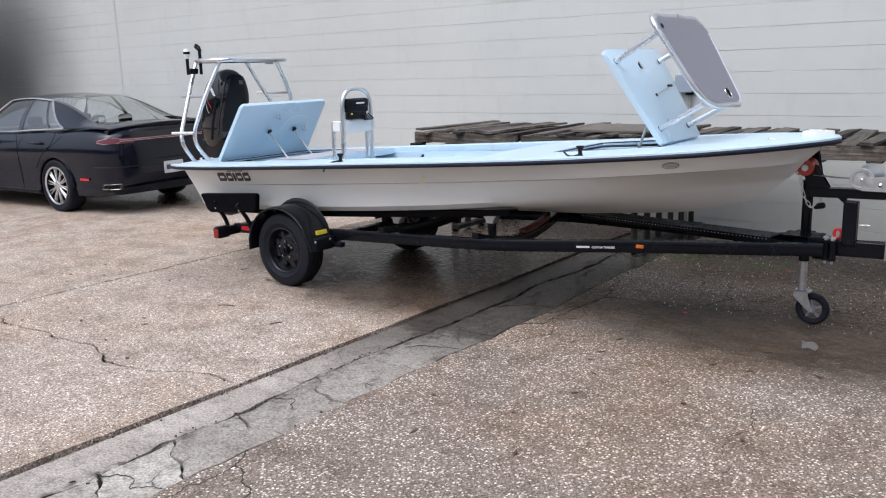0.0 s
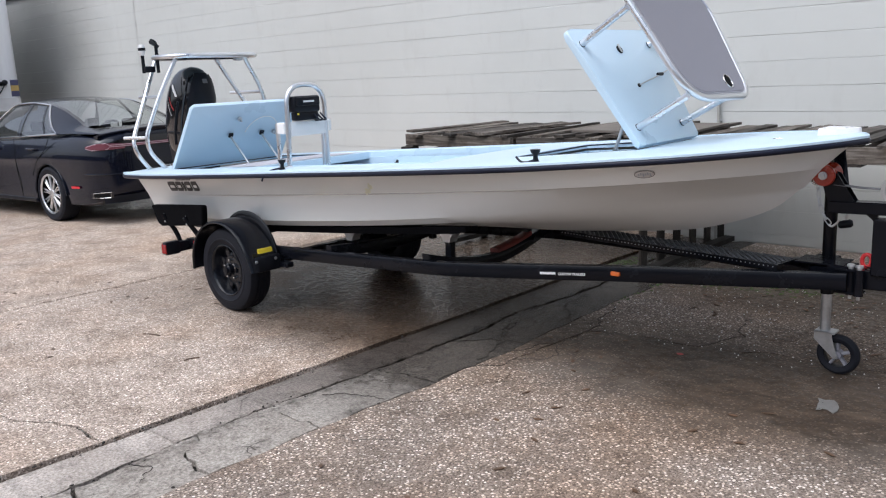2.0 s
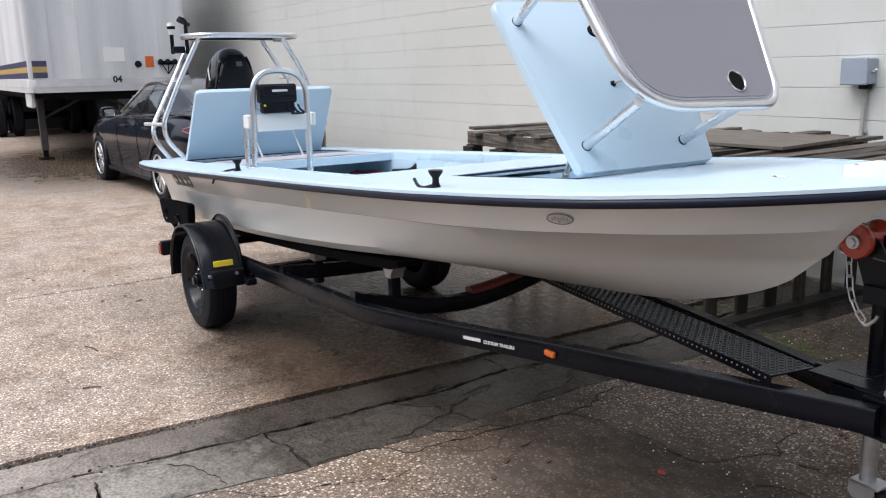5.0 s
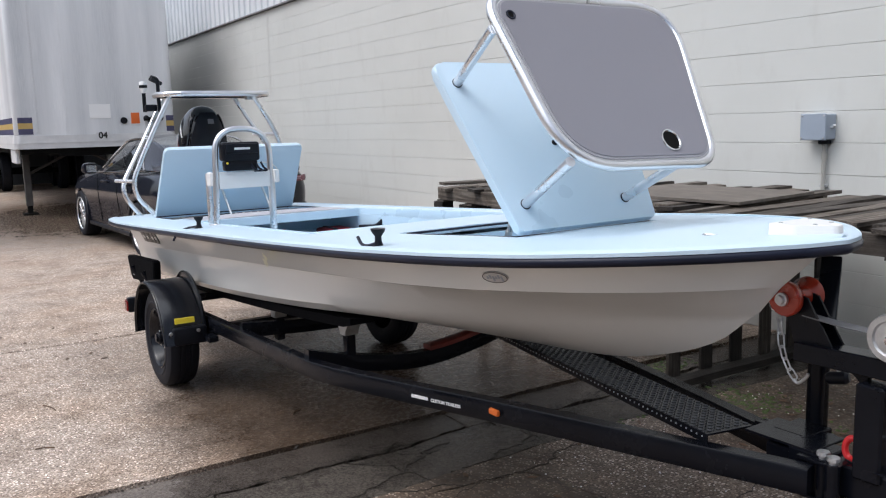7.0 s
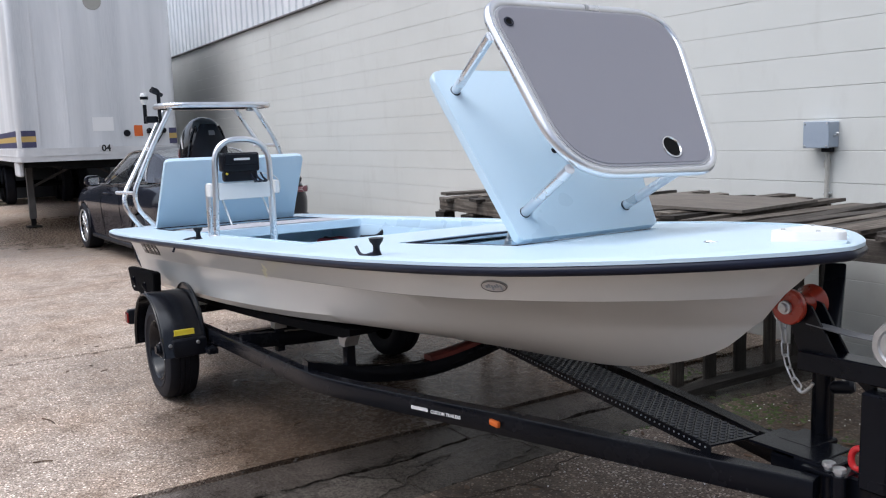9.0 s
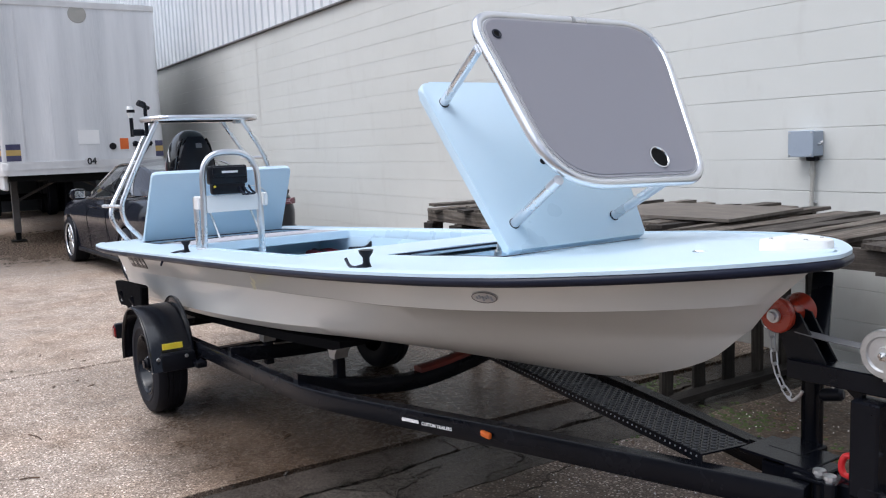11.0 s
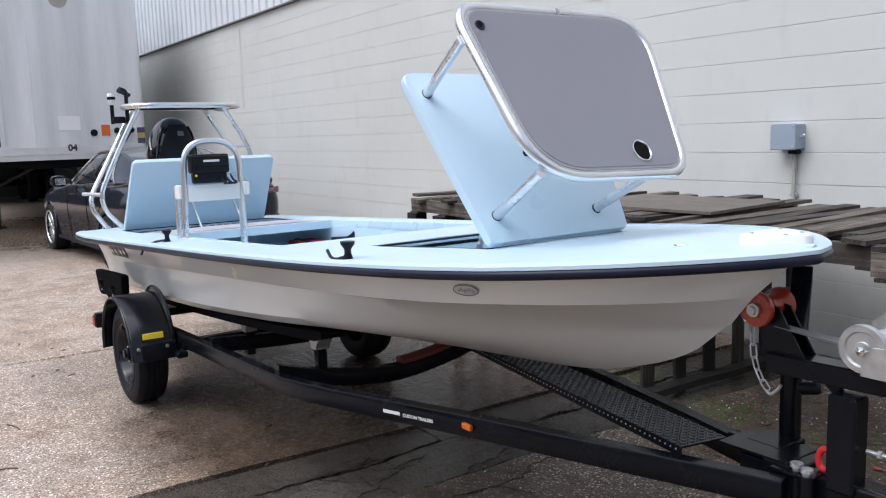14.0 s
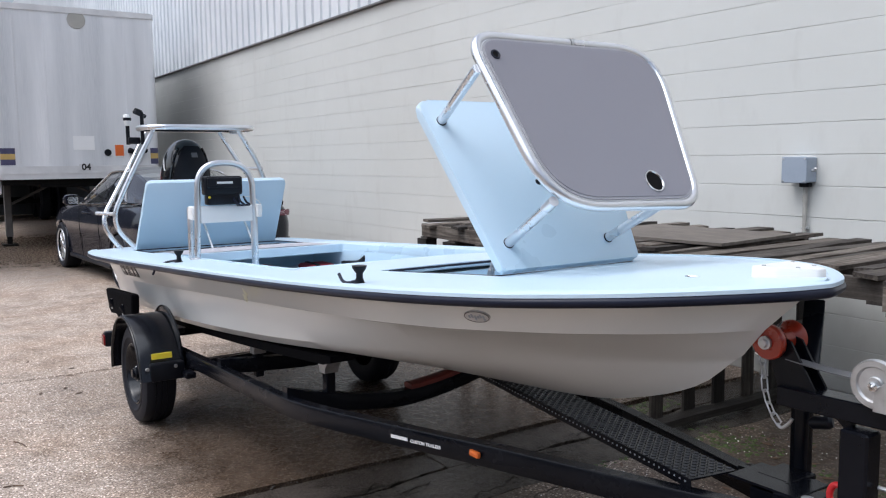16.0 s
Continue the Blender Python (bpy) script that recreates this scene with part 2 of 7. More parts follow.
def painted_block():
    """Beige-grey masonry paint with runs, scuffs and painted shade behind the freight trailer's nose."""
    m, t, b = nodes_of("painted_block", 0.55)
    p = coords(t)
    n1, n2, n3 = tex_noise(t, 0.45, 5, 0.6, p), tex_noise(t, 70, 3, 0.6, p), tex_noise(t, 5, 5, 0.65, coords(t, 1, 1, 0.35))
    col = ramp(t, n1, [(0.25, (0.562, 0.570, 0.542)), (0.75, (0.648, 0.656, 0.628))])
    col = mix(t, span(t, n3, 0.55, 0.8, 0.0, 0.3), col, (0.46, 0.45, 0.42))
    # soft oval that paints the trailer's shade onto the wall colour
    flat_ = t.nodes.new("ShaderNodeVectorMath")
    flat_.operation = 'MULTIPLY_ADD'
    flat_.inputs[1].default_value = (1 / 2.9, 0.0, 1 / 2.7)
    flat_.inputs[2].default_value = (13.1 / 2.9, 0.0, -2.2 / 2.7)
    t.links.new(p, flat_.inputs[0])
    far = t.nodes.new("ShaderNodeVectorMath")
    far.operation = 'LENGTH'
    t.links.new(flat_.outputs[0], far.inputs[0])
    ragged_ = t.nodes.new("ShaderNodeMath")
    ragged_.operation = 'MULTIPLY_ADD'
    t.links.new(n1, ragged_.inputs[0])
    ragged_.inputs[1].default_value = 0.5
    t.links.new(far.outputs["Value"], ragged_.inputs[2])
    nose_shade = span(t, ragged_.outputs[0], 0.55, 1.25, 0.62, 0.0)
    col = mix(t, nose_shade, col, (0.13, 0.128, 0.12))
    t.links.new(col, b.inputs["Base Color"])
    n = relief(t, b, n2, 0.18, 0.003)
    relief(t, b, n3, 0.12, 0.01, n)
    return m


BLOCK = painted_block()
BLOCK_JOINT = surface("painted_block_joint", (0.60, 0.595, 0.57), (0.74, 0.735, 0.71), 0.7, coarse=1.6)
SIDING = surface("white_metal_siding", (0.62, 0.65, 0.68), (0.75, 0.77, 0.79), 0.4, coarse=0.8, fine=30, bump=0.02)
FLASH = surface("dark_flashing", (0.12, 0.12, 0.12), (0.2, 0.2, 0.2), 0.5)
GELCOAT = surface("pale_grey_gelcoat", (0.76, 0.775, 0.76), (0.80, 0.815, 0.80), 0.2, coarse=0.6, fine=8, bump=0.0, coat=0.3, rvar=0.04)
DECKBLUE = surface("ice_blue_gelcoat", (0.55, 0.69, 0.80), (0.59, 0.73, 0.83), 0.38, coarse=1.5, fine=320, bump=0.12, rvar=0.06)
HATCHBLUE = surface("ice_blue_smooth_gelcoat", (0.54, 0.69, 0.81), (0.57, 0.715, 0.83), 0.3, coarse=1.2, fine=60, bump=0.0, coat=0.2, rvar=0.04)
NONSKID = surface("grey_foam_pad", (0.40, 0.40, 0.44), (0.45, 0.45, 0.49), 0.75, coarse=2.0, fine=420, bump=0.3)
RUBBER = surface("black_rub_rail", (0.006, 0.008, 0.019), (0.014, 0.017, 0.034), 0.35, coarse=6, fine=80, bump=0.03, spec=0.25)
PATCHGREY = surface("crumpled_grey", (0.10, 0.096, 0.09), (0.20, 0.193, 0.183), 0.35, coarse=40, fine=160, bump=0.2)
GREYPAD = surface("grey_deck_foam", (0.25, 0.245, 0.275), (0.275, 0.27, 0.30), 0.7, coarse=2.0, fine=500, bump=0.25)
GREYEDGE = surface("grey_foam_margin", (0.36, 0.355, 0.385), (0.39, 0.385, 0.41), 0.7, fine=400, bump=0.2)
ALU = surface("brushed_anodised_aluminium", (0.72, 0.73, 0.75), (0.82, 0.83, 0.85), 0.3, metal=1.0, coarse=4, fine=160, bump=0.02, rvar=0.07)
GALV = surface("galvanised_steel", (0.45, 0.46, 0.47), (0.68, 0.69, 0.70), 0.42, metal=0.9, coarse=25, fine=120, bump=0.08, rvar=0.12)
CHROME = surface("polished_steel", (0.6, 0.6, 0.6), (0.75, 0.75, 0.75), 0.15, metal=1.0, coarse=10, fine=50, bump=0)
BLACKSTEEL = surface("black_painted_steel", (0.003, 0.0036, 0.006), (0.007, 0.008, 0.012), 0.24, coarse=4, fine=90, bump=0.03, rvar=0.08, spec=0.17)
BLACKPLAST = surface("black_plastic", (0.005, 0.006, 0.009), (0.011, 0.012, 0.017), 0.38, coarse=6, fine=140, bump=0.1, spec=0.18)
CARPET = surface("black_bunk_carpet", (0.003, 0.003, 0.004), (0.007, 0.007, 0.008), 0.95, coarse=8, fine=400, bump=0.6, spec=0.05)
TYRE = surface("tyre_rubber", (0.008, 0.009, 0.013), (0.019, 0.020, 0.026), 0.6, coarse=5, fine=110, bump=0.2, spec=0.15)
REDRUBBER = surface("red_polyurethane", (0.26, 0.022, 0.009), (0.42, 0.04, 0.014), 0.3, coarse=12, fine=70, bump=0.06, coat=0.2)
REDPAD = surface("worn_red_pad", (0.10, 0.015, 0.012), (0.20, 0.03, 0.02), 0.5, coarse=12, fine=70, bump=0.2)
VESTRED = surface("faded_red_nylon", (0.26, 0.022, 0.035), (0.38, 0.05, 0.07), 0.8, coarse=14, fine=300, bump=0.2)
REDPLAST = surface("red_plastic", (0.5, 0.015, 0.02), (0.6, 0.03, 0.03), 0.35)
AMBER = surface("amber_lens", (0.55, 0.11, 0.015), (0.75, 0.17, 0.03), 0.18, fine=30, bump=0.1)
PINKLENS = surface("dark_red_lens", (0.13, 0.035, 0.05), (0.22, 0.075, 0.10), 0.12, fine=30)
REDLENS = surface("red_lens", (0.20, 0.008, 0.010), (0.32, 0.015, 0.016), 0.15, fine=30)
REFLECT = surface("red_reflector", (0.55, 0.02, 0.03), (0.7, 0.04, 0.05), 0.25)
WEBBING = surface("worn_grey_webbing", (0.10, 0.10, 0.105), (0.17, 0.17, 0.175), 0.8, fine=300, bump=0.2)
LAMPLINE = surface("pale_lamp_line", (0.40, 0.27, 0.31), (0.50, 0.36, 0.40), 0.3)
NOTICE = surface("white_paper", (0.90, 0.90, 0.90), (0.94, 0.94, 0.94), 0.6)
LANDING = surface("rusty_dark_steel", (0.035, 0.032, 0.03), (0.11, 0.10, 0.095), 0.6, coarse=5)
RESIDUE = surface("yellowed_wax", (0.66, 0.66, 0.50), (0.72, 0.72, 0.58), 0.4)
YELLOW = surface("yellow_sticker", (0.72, 0.56, 0.02), (0.82, 0.66, 0.05), 0.4)
WHITEPLAST = surface("white_plastic", (0.78, 0.78, 0.77), (0.84, 0.84, 0.83), 0.35)
WHITEMARK = surface("white_lettering", (0.72, 0.72, 0.72), (0.8, 0.8, 0.8), 0.5)
BLACKMARK = surface("black_lettering", (0.015, 0.015, 0.016), (0.03, 0.03, 0.03), 0.4)
CARPAINT = surface("black_car_paint", (0.0042, 0.0055, 0.012), (0.007, 0.009, 0.019), 0.2, coarse=2, fine=200, bump=0.0, coat=0.5, rvar=0.05, spec=0.15)
FENDERPLAST = surface("glossy_black_moulding", (0.005, 0.006, 0.009), (0.010, 0.011, 0.015), 0.2, coarse=6, fine=140, bump=0.04, spec=0.4)
COWL = surface("glossy_black_cowl", (0.003, 0.003, 0.005), (0.006, 0.006, 0.009), 0.16, coarse=2, fine=50, bump=0, coat=0.7, rvar=0.04, spec=0.4)
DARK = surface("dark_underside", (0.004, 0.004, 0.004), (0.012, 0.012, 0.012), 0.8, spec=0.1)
SEMI = surface("weathered_aluminium_panel", (0.58, 0.60, 0.625), (0.95, 0.955, 0.97), 0.42, metal=0.0, coarse=1.3, fine=40, bump=0.04, rvar=0.12, sc=(1, 1.5, 0.13))
SEMIRAIL = surface("scuffed_white_rail", (0.60, 0.60, 0.61), (0.80, 0.80, 0.80), 0.5, coarse=3, fine=60, bump=0.1)
NAVY = surface("faded_navy_stripe", (0.05, 0.05, 0.11), (0.09, 0.09, 0.17), 0.5, coarse=6)
GOLD = surface("faded_gold_stripe", (0.48, 0.33, 0.10), (0.6, 0.43, 0.16), 0.5, coarse=6)
ORANGE = surface("orange_placard", (0.72, 0.13, 0.02), (0.8, 0.18, 0.03), 0.5)
BOXGREY = surface("grey_pvc_box", (0.30, 0.35, 0.42), (0.36, 0.41, 0.48), 0.4, coarse=4, fine=80, bump=0.05)
CONDUIT = surface("painted_conduit", (0.36, 0.35, 0.32), (0.46, 0.45, 0.41), 0.5)
LEAF = surface("fallen_leaf", (0.05, 0.028, 0.014), (0.16, 0.09, 0.05), 0.6, coarse=9, fine=80)
REDLEAF = surface("red_leaf", (0.28, 0.03, 0.03), (0.4, 0.05, 0.05), 0.5)
FARWALL = surface("added_wall_grey", (0.045, 0.05, 0.055), (0.08, 0.085, 0.09), 0.8, coarse=0.3, fine=5)


def weathered_wood(name="weathered_grey_wood", damp=1.0):
    m, t, b = nodes_of(name, 0.8)
    o = t.nodes.new("ShaderNodeObjectInfo")
    tc = t.nodes.new("ShaderNodeTexCoord")
    mp = t.nodes.new("ShaderNodeMapping")
    mp.inputs["Scale"].default_value = (1.2, 26, 26)
    add = t.nodes.new("ShaderNodeVectorMath")
    t.links.new(tc.outputs["Object"], add.inputs[0])
    t.links.new(o.outputs["Random"], add.inputs[1])
    t.links.new(add.outputs[0], mp.inputs["Vector"])
    grain = tex_noise(t, 2.2, 6, 0.68, mp.outputs[0])
    blot = tex_noise(t, 5.0, 5, 0.65, add.outputs[0])
    col = ramp(t, grain, [(0.26, (0.018, 0.014, 0.011)), (0.46, (0.13, 0.112, 0.096)), (0.6, (0.24, 0.218, 0.195)), (0.76, (0.46, 0.435, 0.40))])
    col = mix(t, span(t, blot, 0.48, 0.66, 0.0, 0.85), col, mix(t, 1.0, col, (0.34, 0.27, 0.21), 'MULTIPLY'))
    # damp is a plain brightness factor on the board's tone
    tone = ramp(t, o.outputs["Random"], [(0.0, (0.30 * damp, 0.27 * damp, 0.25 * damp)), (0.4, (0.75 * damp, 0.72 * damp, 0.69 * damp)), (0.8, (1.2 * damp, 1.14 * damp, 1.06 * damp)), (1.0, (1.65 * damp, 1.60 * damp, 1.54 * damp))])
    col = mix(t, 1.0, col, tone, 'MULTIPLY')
    t.links.new(col, b.inputs["Base Color"])
    relief(t, b, grain, 0.5, 0.006)
    return m


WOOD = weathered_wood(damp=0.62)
# darker copy of the same wood for pieces beneath the pallet row
DARKWOOD = weathered_wood("dark_wood", 0.22)
PLYWOOD = surface("delaminated_plywood", (0.075, 0.063, 0.053), (0.20, 0.175, 0.15), 0.75, coarse=7, fine=60, bump=0.3, sc=(1, 3.5, 1))


def thin_glass(name, tint, rough=0.02):
    """A single pane: tinted see-through with a mirror-like skin."""
    m = bpy.data.materials.new(name)
    m.use_nodes = True
    t = m.node_tree
    t.nodes.remove(t.nodes["Principled BSDF"])
    tr_, gl, fr, mx = (t.nodes.new(k) for k in ("ShaderNodeBsdfTransparent", "ShaderNodeBsdfGlossy", "ShaderNodeLayerWeight", "ShaderNodeMixShader"))
    rise = t.nodes.new("ShaderNodeMath")
    rise.operation = 'POWER'
    rise.inputs[1].default_value = 4.0
    t.links.new(fr.outputs["Facing"], rise.inputs[0])
    tr_.inputs["Color"].default_value = (*tint, 1)
    gl.inputs["Roughness"].default_value = rough
    t.links.new(span(t, rise.outputs[0], 0.0, 1.0, 0.20, 1.0), mx.inputs[0])
    t.links.new(tr_.outputs[0], mx.inputs[1])
    t.links.new(gl.outputs[0], mx.inputs[2])
    t.links.new(mx.outputs[0], t.nodes["Material Output"].inputs["Surface"])
    return m


CARGLASS = thin_glass("tinted_glass", (0.93, 0.97, 0.96))


# ---- mesh helpers ----
def add_box(bm, c, s, m=None, bevel=0.0, seg=1):
    mm = Matrix.Translation(c) @ Matrix.Diagonal((*s, 1))
    if m is not None:
        mm = m @ mm
    vs = bmesh.ops.create_cube(bm, size=1.0, matrix=mm)["verts"]
    if bevel:
        es = list({e for v in vs for e in v.link_edges})
        bmesh.ops.bevel(bm, geom=es, offset=bevel, segments=seg, affect='EDGES', profile=0.5)
    return bm


def rounded(pts, rad, n=6, closed=False):
    """The polyline with its corners rounded."""
    pts = [Vector(p) for p in pts]
    out, k = [], len(pts)
    for i, p in enumerate(pts):
        if not closed and i in (0, k - 1):
            out.append(p)
            continue
        a, b = pts[i - 1] - p, pts[(i + 1) % k] - p
        r = rad[i] if isinstance(rad, (list, tuple)) else rad
        d = min(r, a.length * 0.49, b.length * 0.49)
        s, e = p + a.normalized() * d, p + b.normalized() * d
        for j in range(n + 1):
            u = j / n
            out.append((1 - u) ** 2 * s + 2 * u * (1 - u) * p + u * u * e)
    return out


def add_tube(bm, pts, r, seg=12, closed=False):
    pts = [Vector(p) for p in pts]
    k = len(pts)
    rings, up = [], None
    for i, p in enumerate(pts):
        d = (pts[(i + 1) % k] - pts[i - 1]) if closed or 0 < i < k - 1 else (pts[1] - pts[0] if i == 0 else pts[-1] - pts[-2])
        d.normalize()
        if up is None:
            up = d.orthogonal().normalized()
        up = (up - d * up.dot(d)).normalized()
        side = d.cross(up)
        rr = r[i] if isinstance(r, (list, tuple)) else r
        rings.append([bm.verts.new(p + (up * math.cos(2 * math.pi * j / seg) + side * math.sin(2 * math.pi * j / seg)) * rr) for j in range(seg)])
    return skin(bm, rings, True, closed, not closed)


def skin(bm, rings, loop=True, closed=False, caps=False):
    n = len(rings[0])
    for i in range(len(rings) - (0 if closed else 1)):
        a, b = rings[i], rings[(i + 1) % len(rings)]
        for j in range(n if loop else n - 1):
            q = [a[j], a[(j + 1) % n], b[(j + 1) % n], b[j]]
            q = [v for k2, v in enumerate(q) if v not in q[:k2]]
            if len(q) > 2:
                bm.faces.new(q)
    if caps:
        bm.faces.new(list(reversed(rings[0])))
        bm.faces.new(rings[-1])
    return bm


def add_loft(bm, rings, loop=True, closed=False, caps=False):
    return skin(bm, [[bm.verts.new(p) for p in r] for r in rings], loop, closed, caps)


def add_lathe(bm, prof, m=None, seg=24, caps=False):
    """Turns (radius, height) round z."""
    m = m or Matrix()
    rings = [[m @ Vector((r * math.cos(2 * math.pi * j / seg), r * math.sin(2 * math.pi * j / seg), h)) for j in range(seg)] for r, h in prof]
    return add_loft(bm, rings, True, False, caps)


def add_prism(bm, outline, z0, z1, m=None, bevel=0.0, seg=2):
    m = m or Matrix()
    lo = [bm.verts.new(m @ Vector((x, y, z0))) for x, y in outline]
    hi = [bm.verts.new(m @ Vector((x, y, z1))) for x, y in outline]
    n = len(lo)
    top, bot = bm.faces.new(hi), bm.faces.new(list(reversed(lo)))
    for i in range(n):
        bm.faces.new([lo[i], lo[(i + 1) % n], hi[(i + 1) % n], hi[i]])
    if bevel:
        es = list(top.edges) + list(bot.edges)
        bmesh.ops.bevel(bm, geom=es, offset=bevel, segments=seg, affect='EDGES', profile=0.5)
    return bm


def mesh_of(name, bm, material, sharp=35):
    bmesh.ops.recalc_face_normals(bm, faces=bm.faces)
    me = bpy.data.meshes.new(name)
    bm.to_mesh(me)
    bm.free()
    me.materials.append(material)
    me.polygons.foreach_set("use_smooth", [True] * len(me.polygons))
    me.set_sharp_from_angle(angle=radians(sharp))
    return me


def part(name, bm, material, parent, label="", sharp=35):
    ob = new(name, mesh_of(name, bm, material, sharp))
    ob.parent = parent
    if label:
        tagged(ob, label)
    return ob


def thing(name, label, category, m=None, group="", kind=""):
    ob = new(name)
    ob.empty_display_size = 0.1
    if m is not None:
        ob.matrix_world = m
    return tagged(ob, label, category, group, kind)


def solid(name, bm, material, label, category, m=None, group="", kind="", sharp=35):
    ob = new(name, mesh_of(name, bm, material, sharp))
    if m is not None:
        ob.matrix_world = m
    return tagged(ob, label, category, group, kind)


def BM():
    return bmesh.new()


def boxed(c, s, m=None, bevel=0.004, seg=1):
    return add_box(BM(), c, s, m, bevel, seg)


def tubed(pts, r, seg=12, closed=False):
    return add_tube(BM(), pts, r, seg, closed)


def lathed(prof, m=None, seg=24):
    return add_lathe(BM(), prof, m, seg)


def prism(outline, z0, z1, m=None, bevel=0.0, seg=2):
    return add_prism(BM(), outline, z0, z1, m, bevel, seg)


def along(a, b):
    """A pose at a whose z runs to b."""
    d = Vector(b) - Vector(a)
    return Matrix.Translation(a) @ d.to_track_quat("Z", "Y").to_matrix().to_4x4()


def curve_at(knots, x):
    """A smooth monotone-ish interpolation through (x, value) knots."""
    xs, ys = [k[0] for k in knots], [k[1] for k in knots]
    if x <= xs[0]:
        return ys[0]
    if x >= xs[-1]:
        return ys[-1]
    sl = [(ys[i + 1] - ys[i]) / (xs[i + 1] - xs[i]) for i in range(len(xs) - 1)]
    tg = [sl[0]] + [0 if sl[i] * sl[i - 1] < 0 else 2 * sl[i] * sl[i - 1] / (sl[i] + sl[i - 1] + (1e-12 if sl[i] + sl[i - 1] >= 0 else -1e-12)) for i in range(1, len(sl))] + [sl[-1]]
    i = max(j for j in range(len(sl)) if xs[j] <= x)
    h = xs[i + 1] - xs[i]
    u = (x - xs[i]) / h
    return (2 * u**3 - 3 * u**2 + 1) * ys[i] + (u**3 - 2 * u**2 + u) * h * tg[i] + (-2 * u**3 + 3 * u**2) * ys[i + 1] + (u**3 - u**2) * h * tg[i + 1]


def text_mesh(words, size, depth=0.001, bold=0.0):
    """Letters as a bmesh in the xy plane, centred."""
    cu = bpy.data.curves.new("letters", 'FONT')
    cu.body, cu.size, cu.extrude, cu.align_x, cu.align_y = words, size, depth, 'CENTER', 'CENTER'
    cu.offset = bold
    ob = new("letters", cu)
    me = bpy.data.meshes.new_from_object(ob.evaluated_get(bpy.context.evaluated_depsgraph_get()))
    bpy.data.objects.remove(ob)
    bpy.data.curves.remove(cu)
    bm = BM()
    bm.from_mesh(me)
    bpy.data.meshes.remove(me)
    return bm


# ---- ground ----
rng = random.Random(7)


def moved(pts, dx, dy):
    return [(x + dx, y + dy) for x, y in pts]


ground_bm = BM()
bmesh.ops.create_grid(ground_bm, x_segments=2, y_segments=2, size=600, matrix=Matrix.Translation((0, 0, -0.035)))
ground = solid("ground", ground_bm, JOINT, "wet exposed-aggregate concrete yard with a patched gutter", "ground", kind="structure")


def slab(outline, material, top=0.0, bevel=0.005, label=""):
    part("slab", prism(outline, -0.034, top, None, bevel, 1), material, ground, label)


WALL_Y = 3.118


def ragged(pts, amp=0.05, seed=1, least=0.02):
    """A polyline broken by midpoint displacement, coarse bends and fine teeth alike."""
    r = random.Random(seed)
    out = [pts[0]]

    def cut(p, q):
        l = math.hypot(q[0] - p[0], q[1] - p[1])
        if l < least:
            out.append(q)
            return
        k = amp * l * r.uniform(-1, 1)
        m_ = ((p[0] + q[0]) / 2 - (q[1] - p[1]) / l * k, (p[1] + q[1]) / 2 + (q[0] - p[0]) / l * k)
        cut(p, m_)
        cut(m_, q)

    for p, q in zip(pts, pts[1:]):
        cut(p, q)
    return out


def crack(pts, width, seed, z=0.0008):
    """A thin dirt-filled crack that tapers to its far end."""
    line = ragged(pts, 0.2, seed, 0.018)
    r = random.Random(seed)
    n = len(line)
    rows = []
    for i, (x, y) in enumerate(line):
        x0, y0 = line[max(i - 1, 0)]
        x1, y1 = line[min(i + 1, n - 1)]
        l = math.hypot(x1 - x0, y1 - y0) or 1
        w = width * (1.0 - 0.7 * i / n) * r.uniform(0.5, 1.3) / 2
        nx, ny = -(y1 - y0) / l * w, (x1 - x0) / l * w
        rows.append([(x + nx, y + ny, z - 0.003), (x + nx * 0.8, y + ny * 0.8, z), (x - nx * 0.8, y - ny * 0.8, z), (x - nx, y - ny, z - 0.003)])
    part("crack", add_loft(BM(), rows, False), JOINT, ground)


def frayed(pts, dx, dy, seed):
    """The same line set off by an uneven amount, as a broken slab edge is."""
    r = random.Random(seed)
    out = []
    k = 0.8
    for x, y in pts:
        k = min(max(k + r.uniform(-0.45, 0.45), 0.25), 1.6)
        out.append((x + dx * k, y + dy * k))
    return out


crack_a = ragged([(-2.57, -2.50), (-1.58, -2.53), (-0.91, -2.56), (-0.26, -2.52), (0.16, -2.43), (0.236, -2.40)], 0.13, 3)
edge_gut = ragged([(0.236, -12.0), (0.238, -6.0), (0.236, -2.40)], 0.012, 4, 0.08)
edge_gut2 = ragged([(0.236, -2.40), (0.237, 0.5), (0.236, WALL_Y)], 0.012, 5, 0.08)
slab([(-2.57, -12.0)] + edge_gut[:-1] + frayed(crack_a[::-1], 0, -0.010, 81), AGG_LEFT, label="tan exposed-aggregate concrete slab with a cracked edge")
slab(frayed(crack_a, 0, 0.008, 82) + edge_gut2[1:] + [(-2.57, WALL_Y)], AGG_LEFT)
for a, b in ((-5.4, -2.594), (-8.4, -5.420), (-11.4, -8.412), (-16.0, -11.412), (-46.0, -16.012)):
    for c, d in ((-12.0, -4.6), (-4.588, WALL_Y)):
        slab([(a, c), (b, c), (b, d), (a, d)], AGG_FAR)
side_gut = ragged([(0.925, -12.0), (0.92, -5.9), (0.925, -2.93), (0.915, -1.40)], 0.035, 6, 0.05)
side_gut2 = ragged([(0.915, -1.40), (0.93, 0.3), (0.925, WALL_Y)], 0.04, 7, 0.05)
crack_b = ragged([(0.915, -1.40), (1.11, -1.08), (1.21, -0.78), (1.06, -0.49), (1.10, 0.14), (1.64, 0.26), (2.35, 0.39), (3.4, 0.46), (5.2, 0.62)], 0.14, 8)
